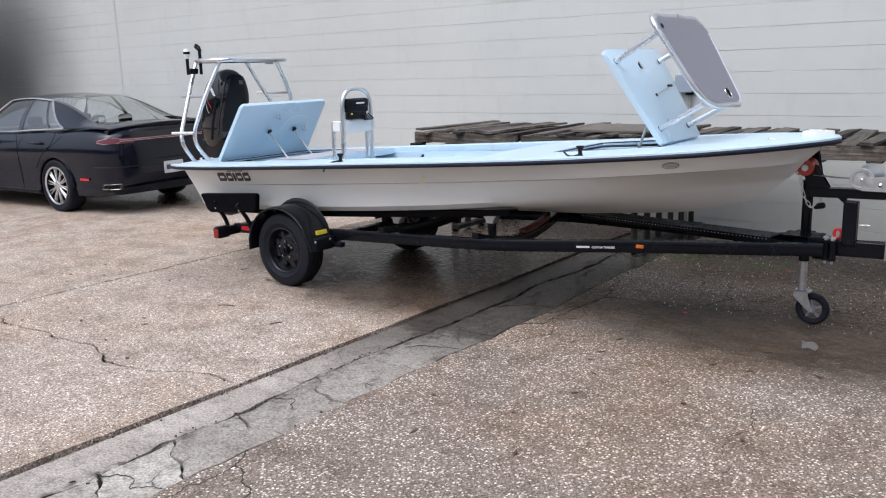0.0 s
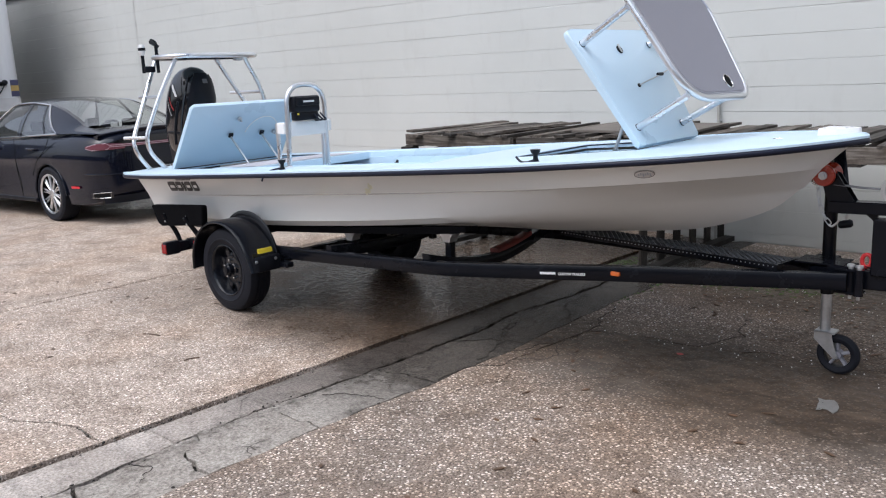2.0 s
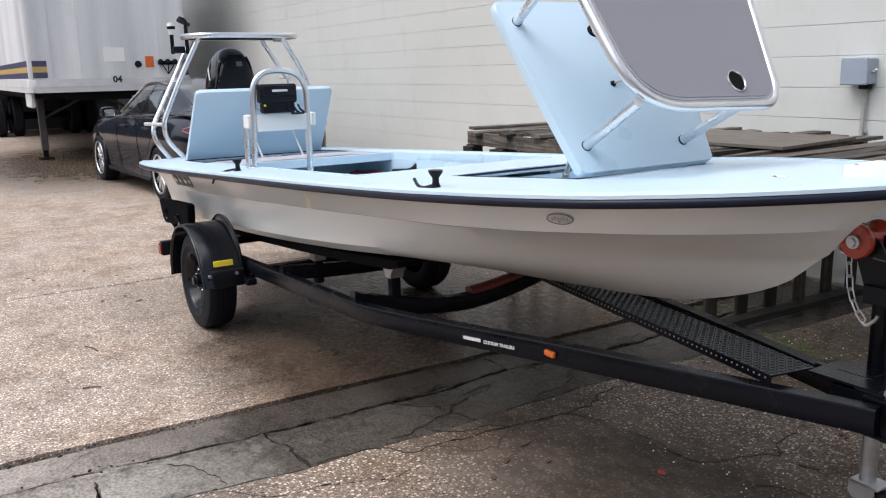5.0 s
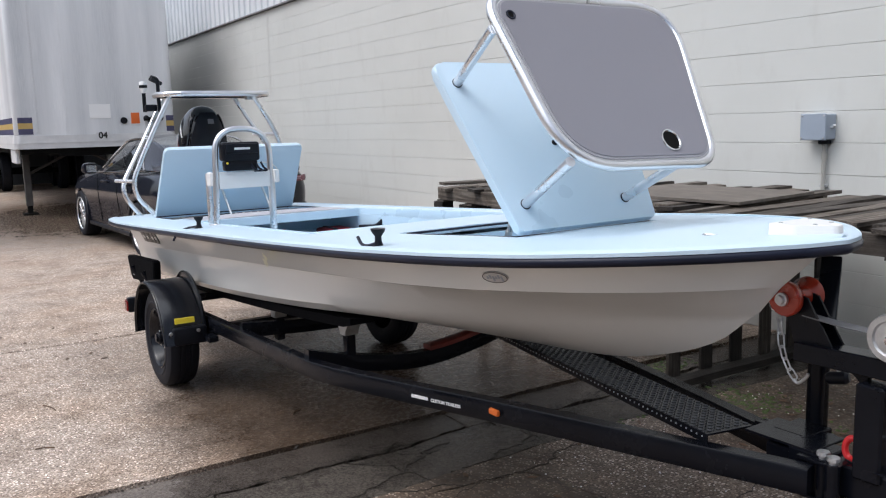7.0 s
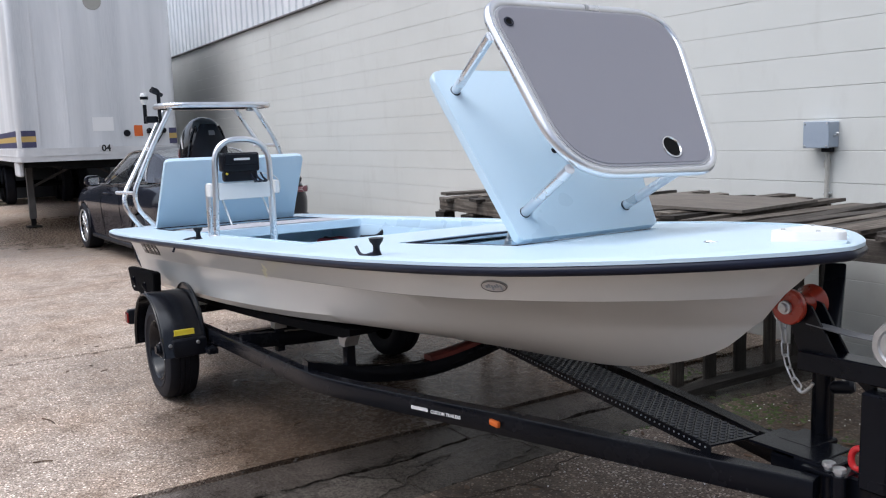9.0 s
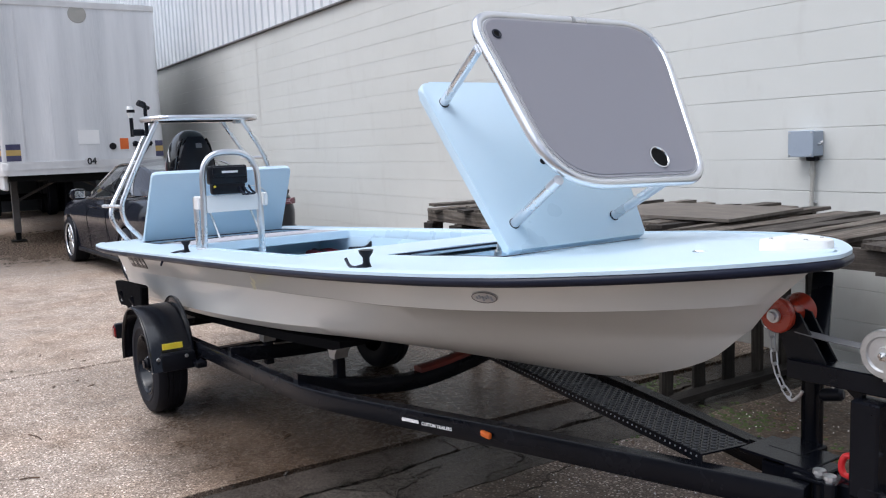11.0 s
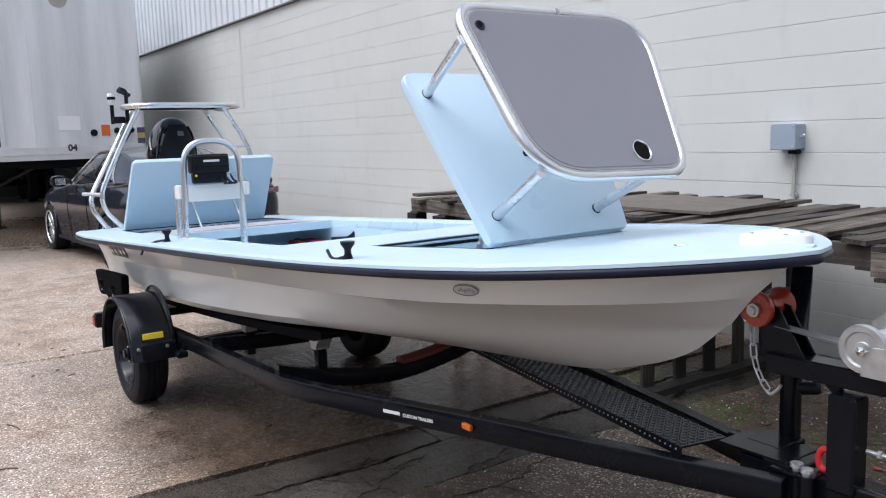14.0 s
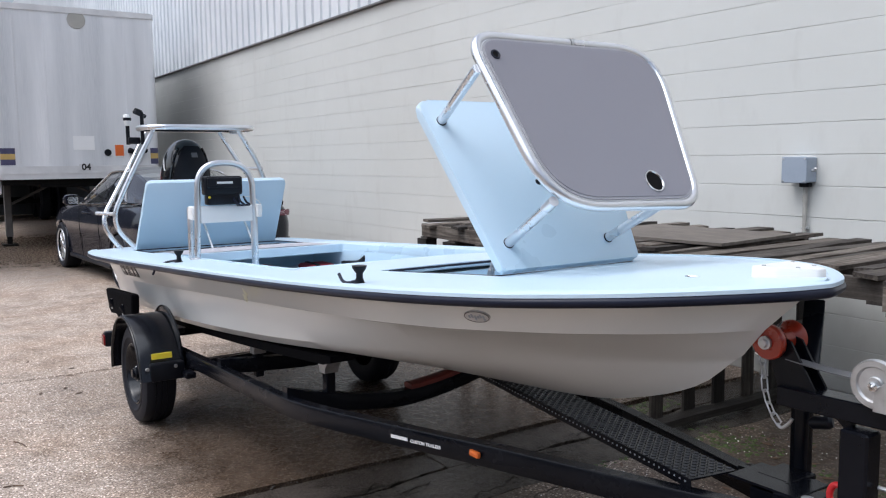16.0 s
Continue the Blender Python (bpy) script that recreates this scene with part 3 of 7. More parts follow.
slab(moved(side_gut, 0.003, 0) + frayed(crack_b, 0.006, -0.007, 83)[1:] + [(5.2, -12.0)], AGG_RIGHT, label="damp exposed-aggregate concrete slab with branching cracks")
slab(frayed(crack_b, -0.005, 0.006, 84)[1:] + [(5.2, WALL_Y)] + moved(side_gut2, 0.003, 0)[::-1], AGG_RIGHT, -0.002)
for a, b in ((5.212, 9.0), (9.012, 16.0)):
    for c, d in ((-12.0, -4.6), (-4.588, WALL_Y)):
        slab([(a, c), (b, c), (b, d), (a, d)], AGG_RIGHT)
for a, b in ((-46, -16), (-16, -5), (-5, 5), (5, 16)):
    slab([(a + 0.012, -40), (b, -40), (b, -12.012), (a + 0.012, -12.012)], AGG_FAR)
for i, (pts, w) in enumerate((([(0.93, -2.93), (1.0, -3.06), (1.23, -3.17), (1.36, -3.6), (1.22, -4.4)], 0.011), ([(1.0, -3.06), (0.98, -3.5), (0.93, -3.8)], 0.008), ([(0.93, -0.95), (1.05, -0.62), (1.06, -0.49)], 0.009), ([(1.06, -0.49), (1.22, -0.28), (1.12, 0.12)], 0.010), ([(0.93, -0.42), (1.02, -0.2), (1.11, 0.12)], 0.009), ([(1.12, 0.14), (1.02, 0.45), (0.93, 0.75)], 0.011), ([(1.21, -0.78), (1.5, -0.62), (1.75, -0.35)], 0.004), ([(2.62, -1.25), (2.70, -1.5), (2.66, -1.75), (2.74, -2.0)], 0.007), ([(1.0, -1.75), (1.25, -1.62), (1.45, -1.5)], 0.006), ([(-0.26, -2.52), (-0.4, -2.3), (-0.62, -2.2)], 0.003), ([(1.75, 0.28), (1.9, 0.6), (1.8, 0.95)], 0.006))):
    crack(pts, w, 300 + i)

# gutter: a worn channel beside broken patched pieces
mid_gut = ragged([(0.53, -12.0), (0.54, -6.0), (0.50, -4.4), (0.545, -3.2), (0.50, -2.0), (0.535, -0.9), (0.50, 0.4), (0.54, 1.6), (0.53, WALL_Y)], 0.05, 21, 0.03)
edge_r = side_gut + side_gut2[1:]


def x_on(line, y):
    """Where a line that runs up the yard stands at y."""
    return min(line, key=lambda q: abs(q[1] - y))[0]


ys = [-12.0, -8.0, -5.6, -4.3, -2.2, 0.3, WALL_Y]
for i, (c, d) in enumerate(zip(ys, ys[1:])):
    right = [(x_on(mid_gut, c), c + 0.002)] + [q for q in mid_gut if c + 0.01 < q[1] < d - 0.01] + [(x_on(mid_gut, d), d - 0.002)]
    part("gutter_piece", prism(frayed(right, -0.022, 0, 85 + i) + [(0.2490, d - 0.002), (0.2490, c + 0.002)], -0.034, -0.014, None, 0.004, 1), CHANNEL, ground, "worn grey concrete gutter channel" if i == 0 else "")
ys = [-12.0, -9.0, -6.4, -4.9, -4.05, -3.55, -3.15, -2.7, -2.2, -1.75, -1.0, -0.3, 0.5, 1.5, WALL_Y]
last_cut = [(0.53, -12.0), (0.925, -12.0)]
for i, d in enumerate(ys[1:]):
    s1 = rng.uniform(-0.12, 0.12) if i < len(ys) - 2 else 0
    cutl = ragged([(x_on(mid_gut, d - s1) + 0.004, d - s1), (x_on(edge_r, d + s1) - 0.004, d + s1)], 0.17, 60 + i)
    lo_l, hi_l, lo_r, hi_r = last_cut[0][1], cutl[0][1], last_cut[-1][1], cutl[-1][1]
    right = [q for q in edge_r if lo_r + 0.015 < q[1] < hi_r - 0.015]
    left = [q for q in mid_gut if lo_l + 0.015 < q[1] < hi_l - 0.015]
    shape = frayed(last_cut, 0, 0.008, 90 + i) + frayed(right, -0.012, 0, 110 + i) + frayed(cutl[::-1], 0, -0.008, 130 + i) + frayed(left[::-1], 0.014, 0, 150 + i)
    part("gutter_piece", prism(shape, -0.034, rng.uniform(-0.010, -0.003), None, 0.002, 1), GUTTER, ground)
    last_cut = cutl
for i, (pts, w) in enumerate((([(0.56, -3.45), (0.68, -3.38), (0.80, -3.44), (0.91, -3.36)], 0.004), ([(0.55, -2.45), (0.66, -2.40), (0.74, -2.5)], 0.003), ([(0.60, -1.45), (0.72, -1.36), (0.9, -1.3)], 0.003), ([(0.62, 0.1), (0.74, -0.2), (0.9, -0.6)], 0.012), ([(0.66, 0.9), (0.8, 0.45), (0.92, 0.1)], 0.012))):
    crack(pts, w, 400 + i, -0.001)

# ---- building wall ----
wall = solid("wall_north", boxed((-15, WALL_Y + 0.16, 1.7), (62, 0.30, 3.44), None, 0), BLOCK_JOINT, "painted grey concrete-block building wall", "wall", kind="structure")
Z_COURSE = [1.533 + 0.207 * k for k in range(-8, 10)]
for z0, z1 in zip(Z_COURSE, Z_COURSE[1:]):
    lo, hi = max(z0, 0.0), min(z1, 3.42)
    if hi - lo < 0.02:
        continue
    for a, b in ((-46.0, -9.497), (-9.483, 16.0)):
        bm = BM()
        n = int((b - a) / 0.135)
        rr = random.Random(int(z0 * 1000) + int(a))
        rows = []
        drift = 0.0
        for i in range(n + 1):
            x = a + (b - a) * i / n
            if i % 3 == 0:
                drift = rr.uniform(-0.0012, 0.0012)
            y = WALL_Y + drift
            g, d = rr.choice((0.0, 0.0003, 0.0008, 0.0018)), rr.uniform(0.0006, 0.0026)
            rows.append([(x, y + d, lo + 0.0004 + g), (x, y + 0.0006, lo + 0.0014 + g), (x, y, lo + 0.005), (x, y, hi - 0.005), (x, y + 0.0006, hi - 0.0012 - g * 0.5), (x, y + d, hi - 0.0002 - g * 0.5)])
        add_loft(bm, rows, False)
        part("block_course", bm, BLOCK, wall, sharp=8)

siding = thing("siding", "white ribbed metal cladding above the block wall", "cladding", kind="structure")
bm = BM()
prof = []
x = -46.0
while x < 16:
    prof += [(x, 0.0), (x + 0.20, 0.0), (x + 0.215, -0.03), (x + 0.245, -0.03), (x + 0.26, 0.0)]
    x += 0.28
add_loft(bm, [[(px, WALL_Y - 0.015 + py, z) for px, py in prof] for z in (3.425, 9.0)], False)
part("panel", bm, SIDING, siding, sharp=20)
part("flashing", boxed((-15, WALL_Y - 0.02, 3.415), (62, 0.07, 0.022), None, 0.003), FLASH, siding, "dark metal drip edge")

# electrical box and its conduit
ebox = thing("electrical_box", "grey plastic electrical box mounted on the block wall", "electrical box")
part("body", boxed((0.535, 3.062, 1.434), (0.178, 0.11, 0.165), None, 0.006), BOXGREY, ebox)
part("lid", boxed((0.535, 3.004, 1.434), (0.184, 0.012, 0.172), None, 0.004), BOXGREY, ebox)
for sx in (-1, 1):
    for sz in (-1, 1):
        part("screw", lathed([(0.007, 0), (0.007, 0.004), (0, 0.005)], Matrix.Translation((0.535 + sx * 0.078, 2.998, 1.434 + sz * 0.072)) @ pose(0, 0, 0, 90), 10), GALV, ebox)
part("switch_lever", tubed([(0.62, 3.06, 1.43), (0.648, 3.06, 1.43), (0.655, 3.05, 1.445)], 0.009, 8), GALV, ebox)
conduit = thing("conduit", "thin painted metal conduit running down the wall", "conduit")
part("pipe", tubed([(0.565, 3.088, 1.345), (0.565, 3.088, 0.0)], 0.014, 10), CONDUIT, conduit)
part("coupling", lathed([(0.019, 0), (0.019, 0.05)], Matrix.Translation((0.565, 3.088, 1.22)), 12), CONDUIT, conduit)
part("fitting", boxed((0.565, 3.088, 1.335), (0.07, 0.05, 0.03), None, 0.006), BLACKPLAST, conduit)
part("clip", boxed((0.565, 3.098, 1.05), (0.05, 0.03, 0.02), None, 0.004), GALV, conduit)


# ---- pallets along the wall ----
def plank(l, w, h, seed):
    """A worn board along x with uneven ends and edges."""
    r = random.Random(seed)
    rings = []
    for i in range(5):
        x = -l / 2 + l * i / 4 + (r.uniform(-0.012, 0.012) if i in (0, 4) else 0)
        dw, dz = r.uniform(-0.004, 0.004), r.uniform(-0.003, 0.003)
        rings.append([(x, -w / 2 + dw, -h / 2 + dz), (x, w / 2 + dw, -h / 2 + dz), (x, w / 2 + dw, h / 2 + dz), (x, -w / 2 + dw, h / 2 + dz)])
    return add_loft(BM(), rings, True, False, True)




def board(parent, c, s, rz=0.0, seed=0, rx=0.0, ry=0.0, wood=None):
    """One board of size s (length, width, thickness) lying at c."""
    wood = wood or WOOD
    key = tuple(round(v, 3) for v in s) + (seed % 3, wood.name)
    if key not in BOARDS:
        BOARDS[key] = mesh_of("board", plank(*s, seed), wood, 30)
    ob = new("board", BOARDS[key])
    ob.parent = parent
    ob.matrix_basis = pose(*c, rx, ry, rz)
    return ob


BOARDS = {}


def pallet(label, m, lx=1.2, ly=1.25, boards=9, seed=0, group="pallets along the wall"):
    """Deck boards run along y on three stringers along x; the origin is the top's front left corner."""
    p = thing("pallet", label, "pallet", m, group)
    r = random.Random(seed)
    for i, y in enumerate((0.03, ly / 2, ly - 0.03)):
        board(p, (lx / 2, y, -0.068), (lx, 0.042, 0.095), 0, seed + i, 0)
    x = 0.0
    pitch = lx / boards
    for i in range(boards):
        w = pitch * r.choice((0.58, 0.68, 0.78, 0.88))
        lift = r.choice((-0.012, -0.004, 0.0, 0.004, 0.014))
        board(p, (x + pitch / 2 + r.uniform(-0.01, 0.01), ly / 2 + r.uniform(-0.05, 0.05), -0.009 + lift), (ly * r.choice((0.9, 0.97, 1.0, 1.04)), round(w, 2), 0.020), 90 + r.uniform(-2.6, 2.6), seed + i, r.uniform(-5, 5), r.uniform(-0.8, 0.8))
        x += pitch
    for i in range(4):
        board(p, (0.06 + (lx - 0.12) * i / 3, ly / 2, -0.125), (ly, 0.10, 0.016), 90, seed + 20 + i)
    return p


pallet("weathered grey wooden pallet lying on blocks beside the wall", pose(-1.70, 1.50, 1.045, 0, 0.4, -2), 1.25, 1.30, 10, 1)
pallet("weathered grey wooden pallet with a warped deck", pose(-0.42, 1.47, 1.040, 0.4, 0, -1), 1.22, 1.32, 9, 2)
pallet("weathered grey wooden pallet beneath a loose sheet", pose(0.84, 1.42, 1.035, 0, 0, 1), 1.22, 1.32, 9, 3)
pallet("weathered grey wooden pallet with wide gaps", pose(2.20, 1.12, 1.060, 0, -0.6, 3), 1.24, 1.40, 8, 4)
pallet("weathered grey wooden pallet at the end of the row", pose(3.42, 1.15, 1.055, 0, 0, 2), 1.24, 1.40, 8, 6)
sheet = thing("wooden_sheet", "grey weathered plywood sheet lying on the pallets", "board")
board(sheet, (0.50, 2.02, 1.068), (0.96, 0.72, 0.016), 4, 31, 0.6, 0.0, PLYWOOD)


def rack(label, m, ly=1.45, h=0.92, n=6, seed=0):
    """A pallet stood on edge as a trestle, seen from its slats; runs along y."""
    p = thing("pallet", label, "pallet", m, "pallets stood on edge")
    r = random.Random(seed)
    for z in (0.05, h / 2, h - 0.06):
        board(p, (0.05, ly / 2, z), (ly, 0.09, 0.04), 90, seed, 0, 0, DARKWOOD)
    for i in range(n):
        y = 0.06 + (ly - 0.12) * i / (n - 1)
        board(p, (0, y, h / 2), (h, 0.095, 0.018), 90, seed + i, 90, 90, DARKWOOD)
    return p


rack("dark wooden pallet stood on edge as a trestle", pose(0.70, 1.50, 0, 0, 0, 0), seed=40)
rack("dark wooden pallet stood on edge beneath the row", pose(-1.35, 1.62, 0, 0, 0, 0), 1.3, seed=44)
rack("dark wooden pallet stood on edge at the far end", pose(4.0, 1.3, 0, 0, 0, 0), 1.3, 0.93, 4, seed=49)
rack("dark wooden pallet stood on edge carrying the end", pose(2.9, 1.3, 0, 0, 0, 0), 1.3, 0.93, 4, seed=47)
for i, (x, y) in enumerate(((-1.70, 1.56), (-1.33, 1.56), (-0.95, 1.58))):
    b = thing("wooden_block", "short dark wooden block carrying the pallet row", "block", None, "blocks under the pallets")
    board(b, (x, y, 0.865), (0.14, 0.10, 0.085), 0, 50 + i, 0, 0, DARKWOOD)

# ---- the skiff ----
YAW, OFF = 1.05, 0.0145
boat = thing("skiff", "pale grey flats skiff with an ice-blue deck on a black trailer", "boat", pose(0, OFF, 0, 0, 0, YAW))

RAIL_Y = [(-2.63, 0.725), (-2.56, 0.765), (-2.4, 0.79), (-2.0, 0.812), (-1.2, 0.806), (-0.4, 0.792), (0.4, 0.774), (1.2, 0.735), (1.6, 0.715), (2.0, 0.635), (2.3, 0.468), (2.45, 0.33), (2.55, 0.20), (2.61, 0.098), (2.64, 0.0)]
RAIL_Z = [(-2.63, 0.870), (-2.0, 0.896), (-1.2, 0.938), (-0.4, 0.982), (0.4, 1.026), (1.2, 1.074), (1.6, 1.105), (2.0, 1.134), (2.4, 1.163), (2.645, 1.180)]
STEP_Y = [(-2.6, 0.59), (-2.3, 0.615), (-1.2, 0.61), (-0.4, 0.58), (0.4, 0.567), (0.8, 0.570), (1.2, 0.58), (1.6, 0.56), (2.0, 0.455), (2.25, 0.30), (2.39, 0.14), (2.46, 0.0)]
STEP_Z = [(-2.6, 0.70), (-2.0, 0.735), (-1.2, 0.785), (-0.4, 0.833), (0.4, 0.888), (0.8, 0.92), (1.2, 0.952), (1.6, 0.988), (2.0, 1.022), (2.3, 1.042), (2.475, 1.05)]
CHINE_Y = [(-2.4, 0.57), (-1.0, 0.545), (0.0, 0.51), (0.8, 0.46), (1.4, 0.375), (1.9, 0.235), (2.2, 0.095), (2.365, 0.0)]
CHINE_Z = [(-2.4, 0.50), (-1.0, 0.575), (0.0, 0.655), (0.8, 0.745), (1.4, 0.825), (1.9, 0.895), (2.2, 0.925), (2.365, 0.945)]
KEEL_Z = [(-2.36, 0.44), (-1.0, 0.52), (0.0, 0.585), (0.6, 0.612), (1.0, 0.630), (1.4, 0.662), (1.82, 0.707), (2.06, 0.769), (2.25, 0.85), (2.365, 0.945)]


def hull_lines(u):
    """The half section at u (0 stern, 1 stem), from rail to keel."""
    x1 = -2.575 + (2.575 + 2.575) * u
    f = 0.30 + 0.35 * u ** 6
    y1 = (max(curve_at(RAIL_Y, x1 + 0.03 + 0.07 * u ** 8) - 0.05, 0.0) * f + (curve_at(STEP_Y, min(x1, 2.455)) + 0.03) * (1 - f)) * min(1.0, (1 - u) * 30) if u < 1 else 0.0
    p1 = (x1, y1, curve_at(RAIL_Z, x1) - 0.018)
    x2 = -2.52 + (2.46 + 2.52) * u
    y2, z2 = curve_at(STEP_Y, x2), curve_at(STEP_Z, x2)
    inset = 0.042 * min(1.0, max(0.0, (x2 + 2.0) / 0.6)) * min(1.0, (1 - u) * 8)
    x5 = -2.34 + (2.365 + 2.34) * u
    z5 = curve_at(KEEL_Z, x5)
    x4 = -2.37 + (2.365 + 2.37) * u
    y4, z4 = curve_at(CHINE_Y, x4), curve_at(CHINE_Z, x4)
    mid = (x2 * 0.5 + x4 * 0.5, (y2 - inset) * 0.55 + y4 * 0.45 + 0.004 * (1 - u), z2 * 0.5 + z4 * 0.5)
    low = (x4 * 0.65 + x2 * 0.35, y4 * 0.93 + 0.07 * y2 + 0.004 * (1 - u), z4 * 0.85 + z2 * 0.15)
    bil = (x4, y4 * 0.93, z4 * 0.90 + z5 * 0.10)
    b2 = (x4 * 0.6 + x5 * 0.4, y4 * 0.60, z4 * 0.54 + z5 * 0.46)
    if u >= 1:
        mid, low, bil, b2 = (2.418, 0, 0.998), (2.392, 0, 0.965), (2.372, 0, 0.95), (2.368, 0, 0.947)
    return [p1, (x2, y2, z2), (x2, y2 - inset, z2 - inset * 0.28), mid, low, bil, b2, (x5, 0.0, z5)]


US = [1 - (1 - i / 46) ** 1.45 for i in range(47)]
bm = BM()
rings = []
for u in US:
    h = hull_lines(u)
    rings.append([(x, -y, z) for x, y, z in h] + [(x, y, z) for x, y, z in h[-2::-1]])
add_loft(bm, rings, False)
bm.faces.new([v for v in list(bm.verts)[:len(rings[0])]])
bmesh.ops.remove_doubles(bm, verts=bm.verts, dist=0.0008)
hull = part("hull", bm, GELCOAT, boat, "pale grey gelcoat hull with a stepped topside", sharp=28)


# deck with openings
def deck_z(x, f=1.0):
    return curve_at(RAIL_Z, x) + 0.022 + 0.012 * (1 - f * f)


def half(x):
    return curve_at(RAIL_Y, x)


COCKPIT, FRONT_HATCH, REAR_HATCH = (-1.13, 0.52), (0.98, 1.70), (-2.22, -1.66)
xs = sorted({round(-2.62 + 0.05 * i, 3) for i in range(103)} | {*COCKPIT, *FRONT_HATCH, *REAR_HATCH, 2.5, 2.56, 2.6, 2.62, 2.635})


def deck_columns(x):
    h = max(half(x) - 0.004, 0.01)
    c1, c2 = min(0.55, 0.82 * h), min(0.335 if x > 1.4 else 0.335 + 0.1 * (1.4 - x), 0.5 * h)
    c2 = min(c2, c1 * 0.85)
    return [-h, -h + min(0.012, h * 0.2), -c1, -c2, 0.0, c2, c1, h - min(0.012, h * 0.2), h]


bm = BM()
grid = []
for x in xs:
    cs = deck_columns(x)
    grid.append([bm.verts.new((x, y, deck_z(x, abs(y) / cs[-1]) - (0.012 if j in (0, 8) else 0))) for j, y in enumerate(cs)])
for i in range(len(xs) - 1):
    xm = (xs[i] + xs[i + 1]) / 2
    for j in range(8):
        cock = COCKPIT[0] < xm < COCKPIT[1] and 2 <= j <= 5
        fh = FRONT_HATCH[0] < xm < FRONT_HATCH[1] and 3 <= j <= 4
        rh = REAR_HATCH[0] < xm < REAR_HATCH[1] and 2 <= j <= 5
        if not (cock or fh or rh):
            bm.faces.new([grid[i][j], grid[i + 1][j], grid[i + 1][j + 1], grid[i][j + 1]])
bmesh.ops.delete(bm, geom=[v for v in bm.verts if not v.link_faces], context='VERTS')
bmesh.ops.recalc_face_normals(bm, faces=bm.faces)
if sum(f.normal.z for f in bm.faces) < 0:
    bmesh.ops.reverse_faces(bm, faces=bm.faces)
rim = [e for e in bm.edges if len(e.link_faces) == 1]
ext = bmesh.ops.extrude_edge_only(bm, edges=rim)["geom"]
for v in {v for v in ext if isinstance(v, bmesh.types.BMVert)}:
    v.co.z -= 0.023
part("deck", bm, DECKBLUE, boat, "ice-blue deck with white non-slip texture", sharp=30)


def shell(name, x0, x1, y, z_top, z0, material, label="", thick=0.012, z_top2=None, y1=None):
    """An open-topped well: floor and four sides with thickness."""
    z2 = z_top if z_top2 is None else z_top2
    y1 = y if y1 is None else y1
    b = BM()
    o = [(x0, -y), (x1, -y1), (x1, y1), (x0, y)]
    zt = [z_top, z2, z2, z_top]
    i = [(x0 + thick, -y + thick), (x1 - thick, -y1 + thick), (x1 - thick, y1 - thick), (x0 + thick, y - thick)]
    loops = [[(px, py, zt[k]) for k, (px, py) in enumerate(o)], [(px, py, z0 - thick) for px, py in o], [(px, py, z0) for px, py in i], [(px, py, zt[k]) for k, (px, py) in enumerate(i)]]
    vs = [[b.verts.new(p) for p in l] for l in loops]
    for a, c in ((0, 1), (2, 3), (3, 0)):
        for k in range(4):
            b.faces.new([vs[a][k], vs[a][(k + 1) % 4], vs[c][(k + 1) % 4], vs[c][k]])
    b.faces.new(vs[1][::-1])
    b.faces.new(vs[2])
    return part(name, b, material, boat, label)


shell("cockpit_well", -1.60, 0.56, 0.556, 0.915, 0.80, HATCHBLUE, "pale blue cockpit liner", 0.008, 1.01, 0.50)
bm = BM()
rim_pts = rounded([(-1.128, -0.547, 0), (0.518, -0.547, 0), (0.518, 0.547, 0), (-1.128, 0.547, 0)], 0.03, 4, True)
add_loft(bm, [[(p.x + dx * (1 if p.x < -0.3 else -1), p.y + dx * (1 if p.y < 0 else -1), deck_z(p.x, 0.7) + h) for p in rim_pts] for dx, h in ((-0.006, 0.003), (0.0, 0.006), (0.005, 0.002), (0.005, -0.046), (0.0, -0.050), (-0.004, -0.046))], True, True)
part("coaming", bm, HATCHBLUE, boat, "pale blue cockpit coaming")
shell("hatch_well", FRONT_HATCH[0], FRONT_HATCH[1], 0.375, 1.055, 0.95, HATCHBLUE, "open forward locker well", 0.012, 1.095, 0.335)
shell("locker_well", REAR_HATCH[0], REAR_HATCH[1], 0.545, 0.885, 0.66, HATCHBLUE, "open aft locker well", 0.012, 0.90)
gasket = [(FRONT_HATCH[0] + 0.02, -0.355, deck_z(0.98) + 0.006), (FRONT_HATCH[0] + 0.02, 0.355, deck_z(0.98) + 0.006), (1.68, 0.32, deck_z(1.68) + 0.006), (1.68, -0.32, deck_z(1.68) + 0.006)]
part("gasket", tubed(rounded(gasket, 0.03, 4, True), 0.005, 6, True), RUBBER, boat, "black rubber hatch seal")
gasket = [(-2.20, -0.53, deck_z(-2.2) + 0.004), (-2.20, 0.53, deck_z(-2.2) + 0.004), (-1.67, 0.53, deck_z(-1.67) + 0.004), (-1.67, -0.53, deck_z(-1.67) + 0.004)]
part("gasket", tubed(rounded(gasket, 0.03, 4, True), 0.0045, 6, True), RUBBER, boat)
bm = BM()
prev = None
for x in [-1.62 + 0.094 * i for i in range(6)]:
    row = [bm.verts.new((x, y, deck_z(x, abs(y) / half(x)) + 0.004)) for y in (-0.5, -0.25, 0, 0.25, 0.5)]
    if prev:
        for k in range(4):
            bm.faces.new([prev[k], row[k], row[k + 1], prev[k + 1]])
    prev = row
part("deck_pad", bm, NONSKID, boat, "grey foam non-slip pad on the aft deck")

